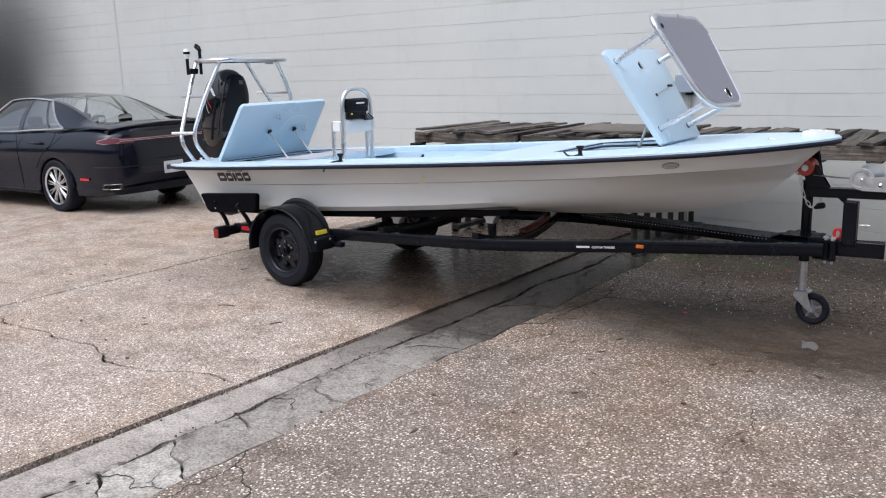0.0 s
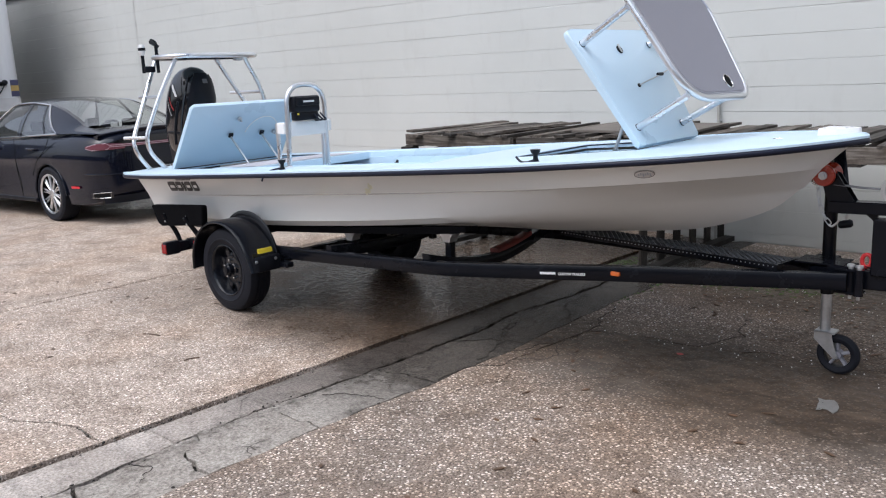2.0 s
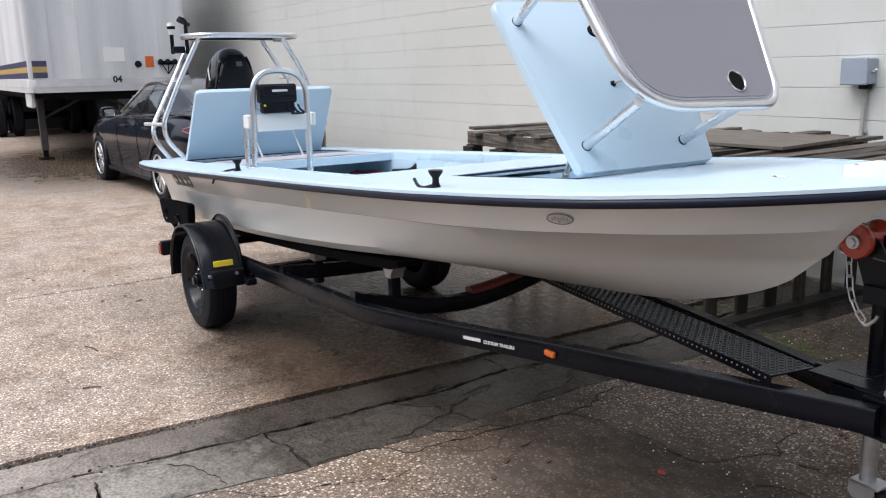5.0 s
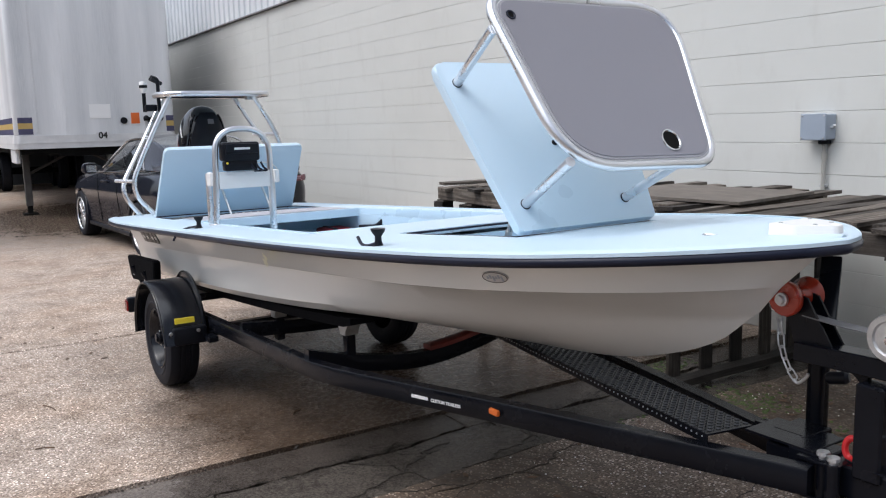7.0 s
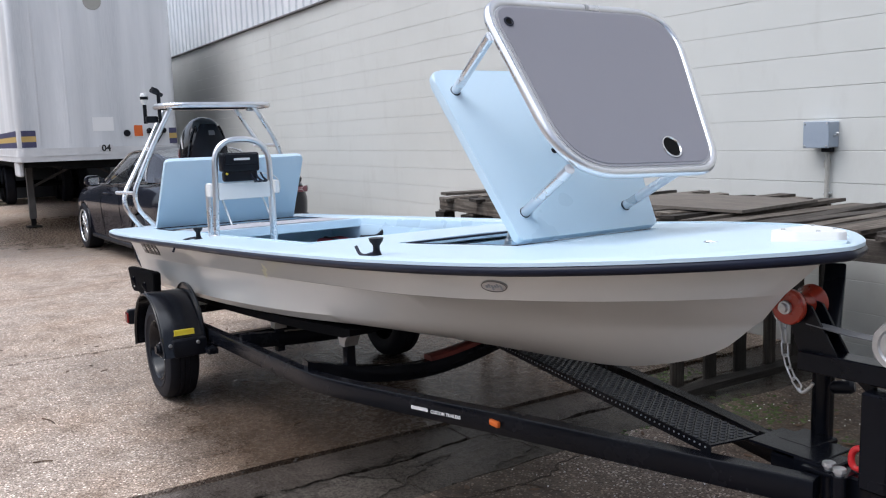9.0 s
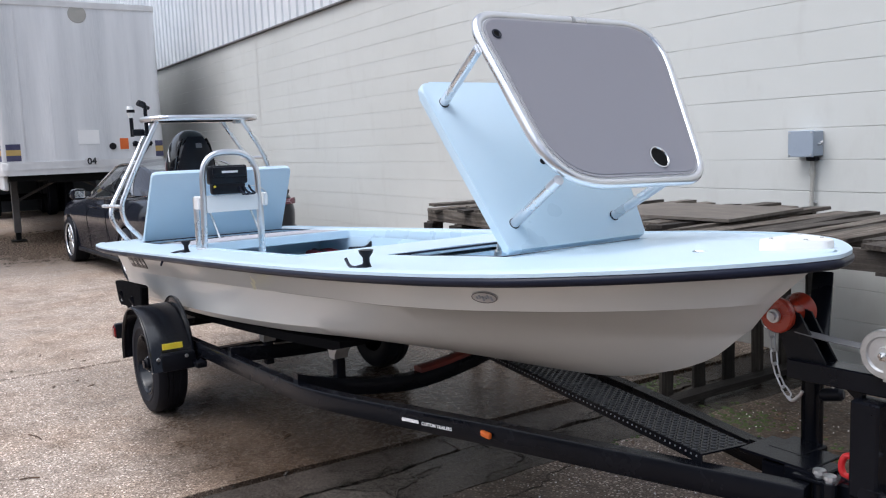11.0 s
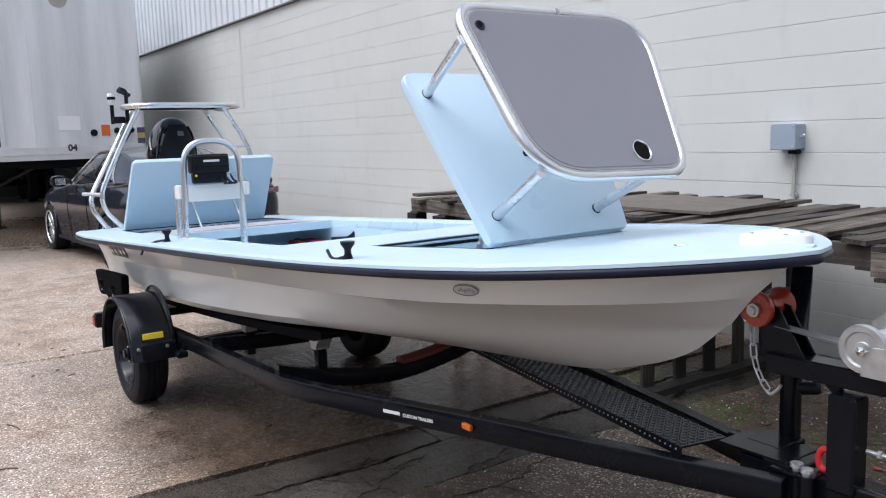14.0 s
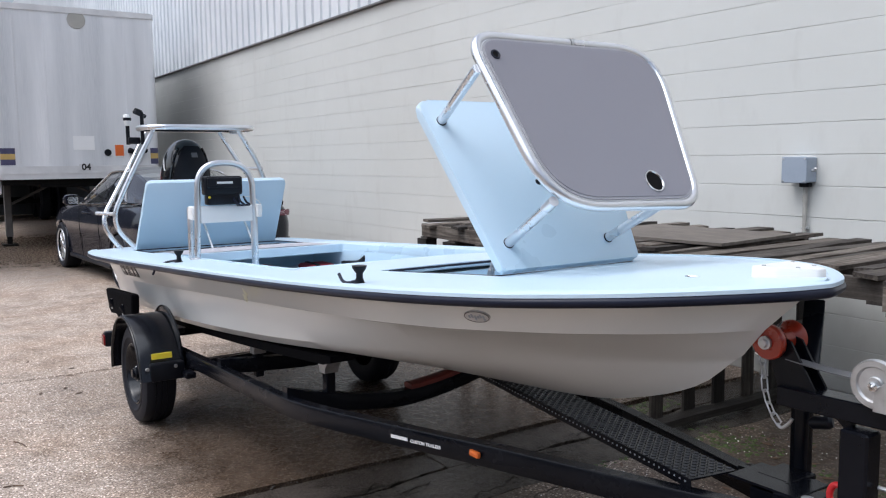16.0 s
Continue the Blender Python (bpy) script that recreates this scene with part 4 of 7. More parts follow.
# rub rail round the gunwale
path = []
for i in range(61):
    x = -2.63 + (2.6395 + 2.63) * (1 - (1 - i / 60) ** 1.7)
    path.append((x, -half(x), curve_at(RAIL_Z, x)))
path = path + [(x, -y, z) for x, y, z in path[-2::-1]]
bm = BM()
rings = []
for i, p in enumerate(path):
    d = Vector(path[min(i + 1, len(path) - 1)]) - Vector(path[max(i - 1, 0)])
    out = Vector((d.y, -d.x, 0)).normalized()
    P = Vector(p)
    prof = [(-0.05, 0.011), (0.003, 0.011), (0.011, 0.008), (0.016, 0.0), (0.014, -0.010), (0.006, -0.017), (-0.06, -0.0195)]
    rings.append([P + out * a + Vector((0, 0, h)) for a, h in prof])
add_loft(bm, rings, True, False, True)
part("rub_rail", bm, RUBBER, boat, "black rubber rub rail round the gunwale", sharp=50)
bm = BM()
rings = []
for i, p in enumerate(path):
    d = Vector(path[min(i + 1, len(path) - 1)]) - Vector(path[max(i - 1, 0)])
    out = Vector((d.y, -d.x, 0)).normalized()
    P = Vector(p)
    rings.append([P + out * a + Vector((0, 0, h)) for a, h in ((-0.03, 0.027), (0.002, 0.026), (0.010, 0.021), (0.010, 0.0105), (-0.03, 0.0105))])
add_loft(bm, rings, True, False, True)
part("gunwale_lip", bm, DECKBLUE, boat, sharp=50)

# hatches
U, N = Vector((-0.535, 0, 0.845)), Vector((0.845, 0, 0.535))
HINGE = Vector((1.70, -0.018, 1.148))
tilt = Matrix(((0, U.x, N.x, HINGE.x), (1, 0, 0, HINGE.y), (0, U.z, N.z, HINGE.z), (0, 0, 0, 1)))


def flat(pts, rad, n=6):
    return [(p.x, p.y) for p in rounded([(x, y, 0) for x, y in pts], rad, n, True)]


fh = part("forward_hatch", prism(flat([(-0.322, 0.0), (0.308, 0.0), (0.425, 0.672), (-0.427, 0.672)], [0.012, 0.012, 0.05, 0.05]), 0.0, 0.034, tilt, 0.009, 3), HATCHBLUE, boat, "ice-blue hatch propped open with a casting platform bolted to it")
part("hatch_flange", prism(flat([(-0.275, 0.05), (0.265, 0.05), (0.37, 0.62), (-0.37, 0.62)], 0.05), -0.005, 0.001, tilt, 0.004, 2), HATCHBLUE, fh)
feet, tops = [(-0.262, 0.096), (0.192, 0.085), (0.310, 0.572), (-0.350, 0.583)], [(-0.312, 0.074), (0.205, 0.066), (0.360, 0.562), (-0.402, 0.560)]
for (a, b), (c, d) in zip(feet, tops):
    f, tp = tilt @ Vector((a, b, 0.034)), tilt @ Vector((c, d, 0.352))
    part("post", tubed([f, tp], 0.0165, 16), ALU, fh, "aluminium platform leg")
    part("foot_ring", lathed([(0.0, 0.0), (0.019, 0.0), (0.019, 0.003), (0.0165, 0.005)], along(f, tp), 18), RUBBER, fh)
PLAT = flat([(-0.334, 0.046), (0.306, 0.030), (0.458, 0.685), (-0.402, 0.685)], [0.20, 0.095, 0.21, 0.11], 10)
top = part("platform_top", prism(PLAT, 0.352, 0.372, tilt, 0.003, 1), WHITEPLAST, fh, "casting platform top")
part("platform_rim", tubed([tilt @ Vector((x, y, 0.364)) for x, y in PLAT], 0.0165, 12, True), ALU, fh, "bent aluminium tube rim")


def inset(pts, d):
    cx, cy = sum(p[0] for p in pts) / len(pts), sum(p[1] for p in pts) / len(pts)
    out = []
    for i, (x, y) in enumerate(pts):
        a, b = Vector(pts[i - 1]), Vector(pts[(i + 1) % len(pts)])
        t = (b - a).normalized()
        nrm = Vector((-t.y, t.x))
        if nrm.dot(Vector((cx - x, cy - y))) < 0:
            nrm = -nrm
        out.append((x + nrm.x * d, y + nrm.y * d))
    return out


part("foam_pad", prism(inset(PLAT, 0.018), 0.371, 0.3765, tilt, 0.001, 1), GREYEDGE, fh, "grey foam margin")
part("foam_pad", prism(inset(PLAT, 0.026), 0.3735, 0.379, tilt, 0.001, 1), GREYPAD, fh, "dark grey foam deck pad")
for hx, hy, hr in ((0.124, 0.116, 0.036), (-0.332, 0.598, 0.013)):
    hm = tilt @ Matrix.Translation((hx, hy, 0.3795))
    part("hole_ring", lathed([(hr, 0.0), (hr + 0.005, 0.001), (hr + 0.004, 0.004), (hr, 0.004), (hr - 0.003, 0.0)], hm, 28), CHROME if hr > 0.02 else RUBBER, fh, "polished ring round a cup hole" if hr > 0.02 else "")
    part("hole_cup", lathed([(hr, 0.0025), (hr - 0.001, 0.0012), (0.0, 0.0008)], hm, 28), DARK, fh)
part("rim_weld", lathed([(0.0178, -0.006), (0.0178, 0.006)], along(tilt @ Vector((0.04, 0.685, 0.364)), tilt @ Vector((0.14, 0.685, 0.364))), 14), GALV, fh)
part("gas_strut", tubed([(1.50, -0.235, 1.06), (1.575, -0.24, 1.26)], 0.009, 10), GALV, boat, "steel gas strut holding the hatch")
part("strut_rod", tubed([(1.49, -0.235, 1.03), (1.53, -0.237, 1.14)], 0.013, 10), GALV, boat)
for v, s in ((-0.02, 0.555), ):
    lm = tilt @ Matrix.Translation((v, s - 0.007, 0.034))
    part("latch", lathed([(0.024, 0.0), (0.023, 0.004), (0.016, 0.006), (0.014, 0.003), (0.0, 0.003)], lm, 18), BLACKPLAST, fh, "black recessed hatch latch")
    part("latch_tongue", boxed((0.0, 0.006, 0.006), (0.014, 0.05, 0.006), lm, 0.002), GALV, fh)
part("lanyard", tubed([tilt @ Vector(p) for p in ((-0.027, 0.328, 0.040), (0.06, 0.345, 0.045), (0.16, 0.362, 0.05), (0.278, 0.388, 0.048), (0.37, 0.41, 0.04))], 0.0035, 6), GALV, fh, "thin stay wire with a clip")
part("stay_clip", boxed((0.225, 0.378, 0.05), (0.06, 0.016, 0.014), tilt, 0.003), BLACKPLAST, fh)
part("stay_eye", lathed([(0.012, 0), (0.010, 0.006), (0, 0.007)], tilt @ Matrix.Translation((-0.027, 0.328, 0.034)), 12), BLACKPLAST, fh)

U2 = Vector((0.585, 0, 0.811))
N2 = Vector((-0.811, 0, 0.585))
tilt2 = Matrix(((0, U2.x, N2.x, -2.235), (-1, 0, 0, 0.0), (0, U2.z, N2.z, 0.905), (0, 0, 0, 1)))
rh = part("aft_hatch", prism(flat([(-0.525, 0.0), (0.515, 0.0), (0.51, 0.595), (-0.485, 0.595)], [0.012, 0.012, 0.03, 0.03]), 0.0, 0.034, tilt2, 0.009, 3), HATCHBLUE, boat, "ice-blue aft hatch standing open")
for v, s in ((0.06, 0.46), (-0.33, 0.30)):
    lm = tilt2 @ Matrix.Translation((v, s, -0.012)) @ pose(0, 0, 0, 180)
    part("latch", lathed([(0.02, 0.0), (0.018, 0.012), (0.008, 0.016), (0.008, 0.034), (0.0, 0.036)], lm, 14), GALV, rh, "steel hatch latch")
for v in (0.10, -0.20):
    a = tilt2 @ Vector((v, 0.30, -0.02))
    part("gas_strut", tubed([a, (-1.70, -v, 0.80)], 0.008, 10), GALV, rh, "thin steel gas strut")
    part("strut_mount", boxed((v, 0.31, -0.022), (0.035, 0.04, 0.018), tilt2, 0.003), BLACKPLAST, rh)
part("drain_plug", lathed([(0.009, 0), (0.008, 0.003), (0, 0.003)], tilt2 @ Matrix.Translation((0.43, 0.05, 0.034)), 10), BLACKPLAST, rh)
part("bungee", tubed([tilt2 @ Vector((-0.19 - 0.16 * math.cos(a), 0.30 + 0.17 * math.sin(a), -0.018)) for a in [0.2 * i for i in range(16)]], 0.0035, 6), WHITEPLAST, rh)

# poling platform over the stern
PT = flat([(-2.75, -0.375), (-2.25, -0.385), (-2.25, 0.425), (-2.75, 0.425)], [0.24, 0.18, 0.18, 0.2], 9)
pp = part("poling_platform", prism(PT, 1.772, 1.788, None, 0.002, 1), HATCHBLUE, boat, "pale poling platform on bent aluminium legs")
part("platform_rim", tubed([(x, y, 1.778) for x, y in PT], 0.021, 12, True), ALU, pp, "aluminium tube rim")
part("brace", boxed((-2.50, -0.0, 1.761), (0.04, 0.72, 0.012), None, 0.002), BLACKPLAST, pp)
part("brace", boxed((-2.42, 0.30, 1.752), (0.06, 0.06, 0.03), None, 0.004), GALV, pp)
for s in (-1, 1):
    o = 0.03 * (s > 0)
    xo = 0.06 * (s > 0)
    front = [(-2.44, s * 0.45 - o, 0.885), (-2.445, s * 0.635 - o, 1.10), (-2.43 + xo, s * 0.465 + o, 1.47), (-2.372 + xo, s * 0.32 - o, 1.762)]
    rear = [(-2.53, s * 0.54 - o, 0.885), (-2.545, s * 0.685 - o, 1.09), (-2.70, s * 0.435 + o, 1.47), (-2.775 + xo, s * 0.265 + 0.5 * o, 1.762)]
    for leg in (front, rear):
        part("leg", tubed(rounded(leg, 0.16, 7), 0.0175, 14), ALU, pp, "bent aluminium leg")
        part("leg_foot", boxed((leg[0][0], leg[0][1], 0.893), (0.07, 0.05, 0.008), None, 0.003), ALU, pp)
    for z, a, b in ((1.47, front[2], rear[2]), (1.16, (-2.445, s * 0.60 - o, 1.16), (-2.55, s * 0.645 - o, 1.16))):
        va, vb = Vector(a), Vector(b)
        part("rung", tubed([va, vb + (vb - va).normalized() * 0.10], 0.013, 10), ALU, pp)
for nm, x, y, tall in (("pole_holder", -2.618, -0.335, 0.15), ("light_mast", -2.684, -0.425, 0.17)):
    h = part(nm, tubed([(x, y, 1.66), (x, y, 1.74 + tall * 0.35)], 0.014, 10), BLACKPLAST, pp, "black clamp-on holder")
    if nm == "pole_holder":
        part("fork", tubed(rounded([(x, y, 1.78), (x, y, 1.90), (x + 0.02, y - 0.05, 1.915)], 0.02, 4), 0.014, 8), BLACKPLAST, h)
        part("fork", tubed([(x - 0.03, y + 0.03, 1.87), (x + 0.03, y - 0.06, 1.90)], 0.016, 8), BLACKPLAST, h)
    else:
        part("lamp", lathed([(0.016, 0), (0.026, 0.03), (0.028, 0.034), (0.028, 0.075), (0.022, 0.085), (0, 0.087)], Matrix.Translation((x, y, 1.80)), 14), WHITEPLAST, h, "white lamp with a black base")
        part("lamp_band", lathed([(0.0292, 0), (0.0292, 0.022)], Matrix.Translation((x, y, 1.838)), 14), BLACKPLAST, h)
        part("clamp", boxed((x + 0.01, y + 0.04, 1.69), (0.06, 0.09, 0.05), None, 0.012, 2), BLACKPLAST, h)

# outboard
motor = thing("outboard_motor", "glossy black outboard motor on the stern beneath the platform", "outboard motor", pose(0, OFF, 0, 0, 0, YAW))
RX_ = [(0, 0.16), (0.12, 0.205), (0.35, 0.236), (0.6, 0.230), (0.8, 0.192), (0.92, 0.135), (0.98, 0.07), (1.0, 0.0)]
RYS = [(0, 0.125), (0.12, 0.155), (0.35, 0.175), (0.6, 0.170), (0.8, 0.148), (0.92, 0.110), (0.98, 0.06), (1.0, 0.0)]
rings = []
for u in [0, 0.05, 0.12, 0.2, 0.3, 0.4, 0.5, 0.6, 0.7, 0.78, 0.85, 0.91, 0.95, 0.98, 0.995, 1.0]:
    z, rx, ry = 0.99 + 0.715 * u, curve_at(RX_, u), curve_at(RYS, u)
    cx = -2.825 + 0.15 * u
    rings.append([(cx + rx * math.copysign(abs(math.cos(a)) ** 0.85, math.cos(a)), ry * math.copysign(abs(math.sin(a)) ** 0.8, math.sin(a)), z) for a in [2 * math.pi * k / 32 for k in range(32)]])
bm = add_loft(BM(), rings, True)
bmesh.ops.remove_doubles(bm, verts=bm.verts, dist=0.0005)
part("cowl", bm, COWL, motor, "glossy black egg-shaped cowl")
part("cowl_seam", add_loft(BM(), [[(-2.825 + 0.15 * u + (curve_at(RX_, u) + o) * math.cos(a), (curve_at(RYS, u) + o) * math.sin(a), 0.99 + 0.715 * u) for a in [2 * math.pi * k / 32 for k in range(32)]] for u, o in ((0.22, 0.0), (0.23, 0.006), (0.25, 0.006), (0.26, 0.0))], True), BLACKPLAST, motor)


def cowl_strip(u0, a0, u1, a1, w, material, label=""):
    """A thin marking that hugs the cowl from (u0, a0) to (u1, a1), angles in degrees."""
    rows = []
    for k in range(9):
        u, a = u0 + (u1 - u0) * k / 8, radians(a0 + (a1 - a0) * k / 8)
        rows.append([(-2.825 + 0.15 * u + (curve_at(RX_, u) + 0.004) * math.copysign(abs(math.cos(q)) ** 0.85, math.cos(q)), (curve_at(RYS, u) + 0.004) * math.copysign(abs(math.sin(q)) ** 0.8, math.sin(q)), 0.99 + 0.715 * u) for q in (a - w, a, a + w)])
    part("marking", add_loft(BM(), rows, False), material, motor, label)


cowl_strip(0.80, 262, 0.66, 280, 0.06, WHITEMARK, "pale slanting bar")
cowl_strip(0.66, 258, 0.50, 274, 0.015, REDPLAST, "thin red stripe")
cowl_strip(0.60, 254, 0.44, 270, 0.010, WHITEMARK)


def cowl_point(u, deg, o):
    """A point o outside the cowl at height u and angle deg (0 faces forward)."""
    q = radians(deg)
    return (-2.825 + 0.15 * u + (curve_at(RX_, u) + o) * math.copysign(abs(math.cos(q)) ** 0.85, math.cos(q)), (curve_at(RYS, u) + o) * math.copysign(abs(math.sin(q)) ** 0.8, math.sin(q)), 0.99 + 0.715 * u)


face_rows = []
for i in range(15):
    u = 0.20 + 0.72 * i / 14
    w = 50 * (1 - 0.55 * ((u - 0.2) / 0.72) ** 3)
    face_rows.append([cowl_point(u, -w, 0.0)] + [cowl_point(u, -w + 2 * w * k / 10, 0.012) for k in range(11)] + [cowl_point(u, w, 0.0)])
part("cowl_face", add_loft(BM(), face_rows, False), BLACKPLAST, motor, "matt black front panel of the cowl", sharp=25)
for sgn in (-1, 1):
    part("cowl_rib", tubed([cowl_point(0.16 + 0.74 * k / 12, sgn * (64 - 18 * (k / 12) ** 2), 0.003) for k in range(13)], 0.010, 8), COWL, motor, "glossy moulded rib")
    part("cowl_vent", tubed([cowl_point(0.10 + 0.50 * k / 10, sgn * (84 - 10 * (k / 10)), 0.001) for k in range(11)], 0.012, 8), BLACKPLAST, motor)
part("marking", add_loft(BM(), [[cowl_point(u, a, 0.015) for a in (-2, 4, 9)] for u in (0.80, 0.85)], False), WEBBING, motor, "plain grey bar")
part("lower_cowl", add_loft(BM(), [[(-2.79 + a * w, 0.02 + b * d, z) for a, b in ((-1, -0.6), (-0.6, -1), (0.7, -1), (1, -0.6), (1, 0.6), (0.7, 1), (-0.6, 1), (-1, 0.6))] for z, w, d in ((0.80, 0.15, 0.10), (0.92, 0.22, 0.14), (1.05, 0.24, 0.15))], True, False, True), BLACKPLAST, motor)
part("midsection", add_loft(BM(), [[(-2.84 + a * w, 0.02 + b * 0.06, z) for a, b in ((-1, 0), (-0.5, -1), (0.5, -1), (1, 0), (0.5, 1), (-0.5, 1))] for z, w in ((0.42, 0.09), (0.62, 0.10), (0.82, 0.14))], True, False, True), BLACKPLAST, motor)
part("bracket", boxed((-2.63, 0.02, 0.80), (0.16, 0.20, 0.26), None, 0.02, 2), BLACKPLAST, motor, "black transom bracket")
part("gear_case", add_loft(BM(), [[(-2.86 + x, 0.02 + 0.05 * r * math.cos(a), 0.36 + 0.055 * r * math.sin(a)) for a in [2 * math.pi * k / 12 for k in range(12)]] for x, r in ((-0.2, 0.3), (-0.12, 0.9), (0.05, 1.0), (0.16, 0.5), (0.2, 0.1))], True, False, True), BLACKPLAST, motor)
for y in (-0.13, -0.10):
    part("hose", tubed(rounded([(-2.60, y, 1.05), (-2.55, y - 0.04, 0.95), (-2.45, y, 0.91)], 0.05), 0.012, 8), BLACKPLAST, motor)
part("trim_clamp", boxed((-2.80, -0.17, 0.85), (0.12, 0.05, 0.10), None, 0.02, 2), CHROME, motor, "bright metal tilt clamp")
part("trim_clamp", lathed([(0.03, 0), (0.03, 0.05), (0.012, 0.06), (0, 0.06)], pose(-2.90, -0.16, 0.86, 90), 14), CHROME, motor)

# console rail and its screen
con = part("console_rail", tubed(rounded([(-0.71, -0.565, 0.975), (-0.71, -0.555, 1.25), (-0.71, -0.545, 1.52), (-0.71, -0.235, 1.52), (-0.71, -0.235, 0.803)], 0.22, 12), 0.0165, 14), ALU, boat, "arched aluminium console rail")
for y, zf in ((-0.57, 0.965), (-0.19, 0.803)):
    part("leg", tubed([(-0.80, y, zf), (-0.80, y, 1.275)], 0.0145, 12), ALU, con)
    part("leg_clamp", boxed((-0.755, y, 1.245), (0.075, 0.026, 0.075), None, 0.005), WHITEPLAST, con)
for y, zf in ((-0.578, 0.990), (-0.235, 0.803)):
    part("leg_foot", lathed([(0.03, 0), (0.03, 0.006), (0.018, 0.01)], Matrix.Translation((-0.71, y, zf)), 16), ALU, con)
part("panel", boxed((-0.705, -0.39, 1.237), (0.016, 0.30, 0.095), None, 0.003), WHITEPLAST, con, "plain white switch panel")
ff = thing("fish_finder", "black fish-finder screen unit on the console rail", "electronics", pose(0, OFF, 0, 0, 0, YAW))
part("housing", boxed((-0.70, -0.415, 1.395), (0.075, 0.215, 0.105), pose(0, 0, 0), 0.014, 3), BLACKPLAST, ff, "black ribbed back cover")
part("front_cover", boxed((-0.658, -0.415, 1.412), (0.014, 0.19, 0.055), None, 0.006, 2), BLACKPLAST, ff)
part("marking", boxed((-0.6495, -0.415, 1.412), (0.002, 0.09, 0.012), None, 0.0005), WHITEMARK, ff, "plain pale bar")
part("bracket", boxed((-0.70, -0.415, 1.318), (0.06, 0.19, 0.06), None, 0.012, 2), BLACKPLAST, ff)
part("knob", lathed([(0.006, 0), (0.007, 0.003), (0.006, 0.010), (0, 0.011)], pose(-0.667, -0.50, 1.333, 0, 90), 14), YELLOW, ff, "yellow cap")
for k in range(3):
    part("cable", tubed(rounded([(-0.68, -0.36 + 0.03 * k, 1.33), (-0.64, -0.36 + 0.03 * k, 1.30), (-0.65, -0.33 + 0.03 * k, 1.285), (-0.72, -0.33, 1.28)], 0.02), 0.006, 6), RUBBER, ff)


def cleat(label, x, y, z, mir, cord):
    """A pop-up spool cleat with a looped black cord."""
    c = thing("push_pole_holder", label, "rod holder", pose(x, y, z, 0, 0, YAW), "holders on the gunwale")
    part("base", lathed([(0.026, 0), (0.026, 0.008), (0.018, 0.014)], None, 16), BLACKPLAST, c)
    part("spool", lathed([(0.018, 0.012), (0.012, 0.03), (0.012, 0.045), (0.024, 0.062), (0.026, 0.072), (0, 0.074)], None, 18), BLACKPLAST, c)
    part("cord", tubed(rounded(cord, 0.02, 4), 0.006, 7), RUBBER, c, "short black elastic cord")


cleat("black spool push-pole holder with a toggle on the foredeck edge", 1.34, -0.615, 1.096, 1, [(0.0, -0.012, 0.02), (-0.04, -0.026, 0.008), (-0.07, -0.03, 0.012), (-0.095, -0.03, 0.036)])
cleat("black spool push-pole holder with a hanging toggle near the stern", -0.61, -0.69, 0.985, 1, [(0.0, -0.015, 0.02), (-0.03, -0.06, 0.012), (-0.055, -0.105, -0.01), (-0.06, -0.125, -0.055)])

# bow details
plate_m = Matrix.Translation((2.50, 0.03, deck_z(2.52, 0.6) - 0.004))
bp = part("bow_plate", add_loft(BM(), [[plate_m @ Vector((x * k, y * k, h)) for x, y in flat([(-0.055, -0.085), (0.02, -0.078), (0.105, -0.018), (0.105, 0.02), (0.03, 0.075), (-0.055, 0.09)], 0.010, 3)] for h, k in ((-0.004, 1.0), (0.030, 0.99), (0.034, 0.965))], True, False, True), WHITEPLAST, boat, "white moulded bow chock plate")
for x, y in ((-0.035, -0.072), (0.06, -0.04), (-0.035, 0.09), (0.06, 0.05)):
    part("screw", lathed([(0.006, 0), (0.005, 0.003), (0, 0.003)], plate_m @ Matrix.Translation((x * 0.9, y * 0.82, 0.034)), 10), GALV, bp)
part("deck_eye", tubed([(2.30 + 0.032 * math.cos(a), -0.10 + 0.012 * math.sin(a), deck_z(2.3) + 0.008) for a in [2 * math.pi * k / 18 for k in range(18)]], 0.004, 6, True), CHROME, boat, "steel lifting ring")


def on_topside(x, f):
    """A pose on the near topside at x, f of the way from the step up to the rail: x forward, y up, z out."""
    u = (x + 2.548) / 5.065
    pts = []
    for du in (-0.01, 0.01):
        h = hull_lines(u + du)
        pts.append([Vector((q[0], -q[1], q[2])) for q in (h[0], h[1])])
    up_ = ((pts[0][0] - pts[0][1]) + (pts[1][0] - pts[1][1])).normalized()
    o_ = [b_ + (a_ - b_) * f for a_, b_ in pts]
    fw = (o_[1] - o_[0]).normalized()
    out = fw.cross(up_).normalized()
    up_ = out.cross(fw)
    c_ = (o_[0] + o_[1]) / 2
    return Matrix(((fw.x, up_.x, out.x, c_.x), (fw.y, up_.y, out.y, c_.y), (fw.z, up_.z, out.z, c_.z), (0, 0, 0, 1)))


bd = on_topside(1.85, 0.52)
badge = part("hull_badge", prism([(0.048 * math.cos(a), 0.022 * math.sin(a)) for a in [2 * math.pi * k / 28 for k in range(28)]], -0.004, 0.006, bd, 0.002, 1), GALV, boat, "oval metal badge with a plain shape")
part("badge_rim", tubed([bd @ Vector((0.046 * math.cos(a), 0.0205 * math.sin(a), 0.006)) for a in [2 * math.pi * k / 28 for k in range(28)]], 0.0014, 6, True), WEBBING, badge)
for k in range(6):
    part("badge_shape", boxed((-0.026 + 0.0105 * k, 0.004 * math.sin(k * 2.1), 0.0065), (0.006, 0.010 + 0.004 * (k % 3), 0.002), bd, 0), BOXGREY, badge)
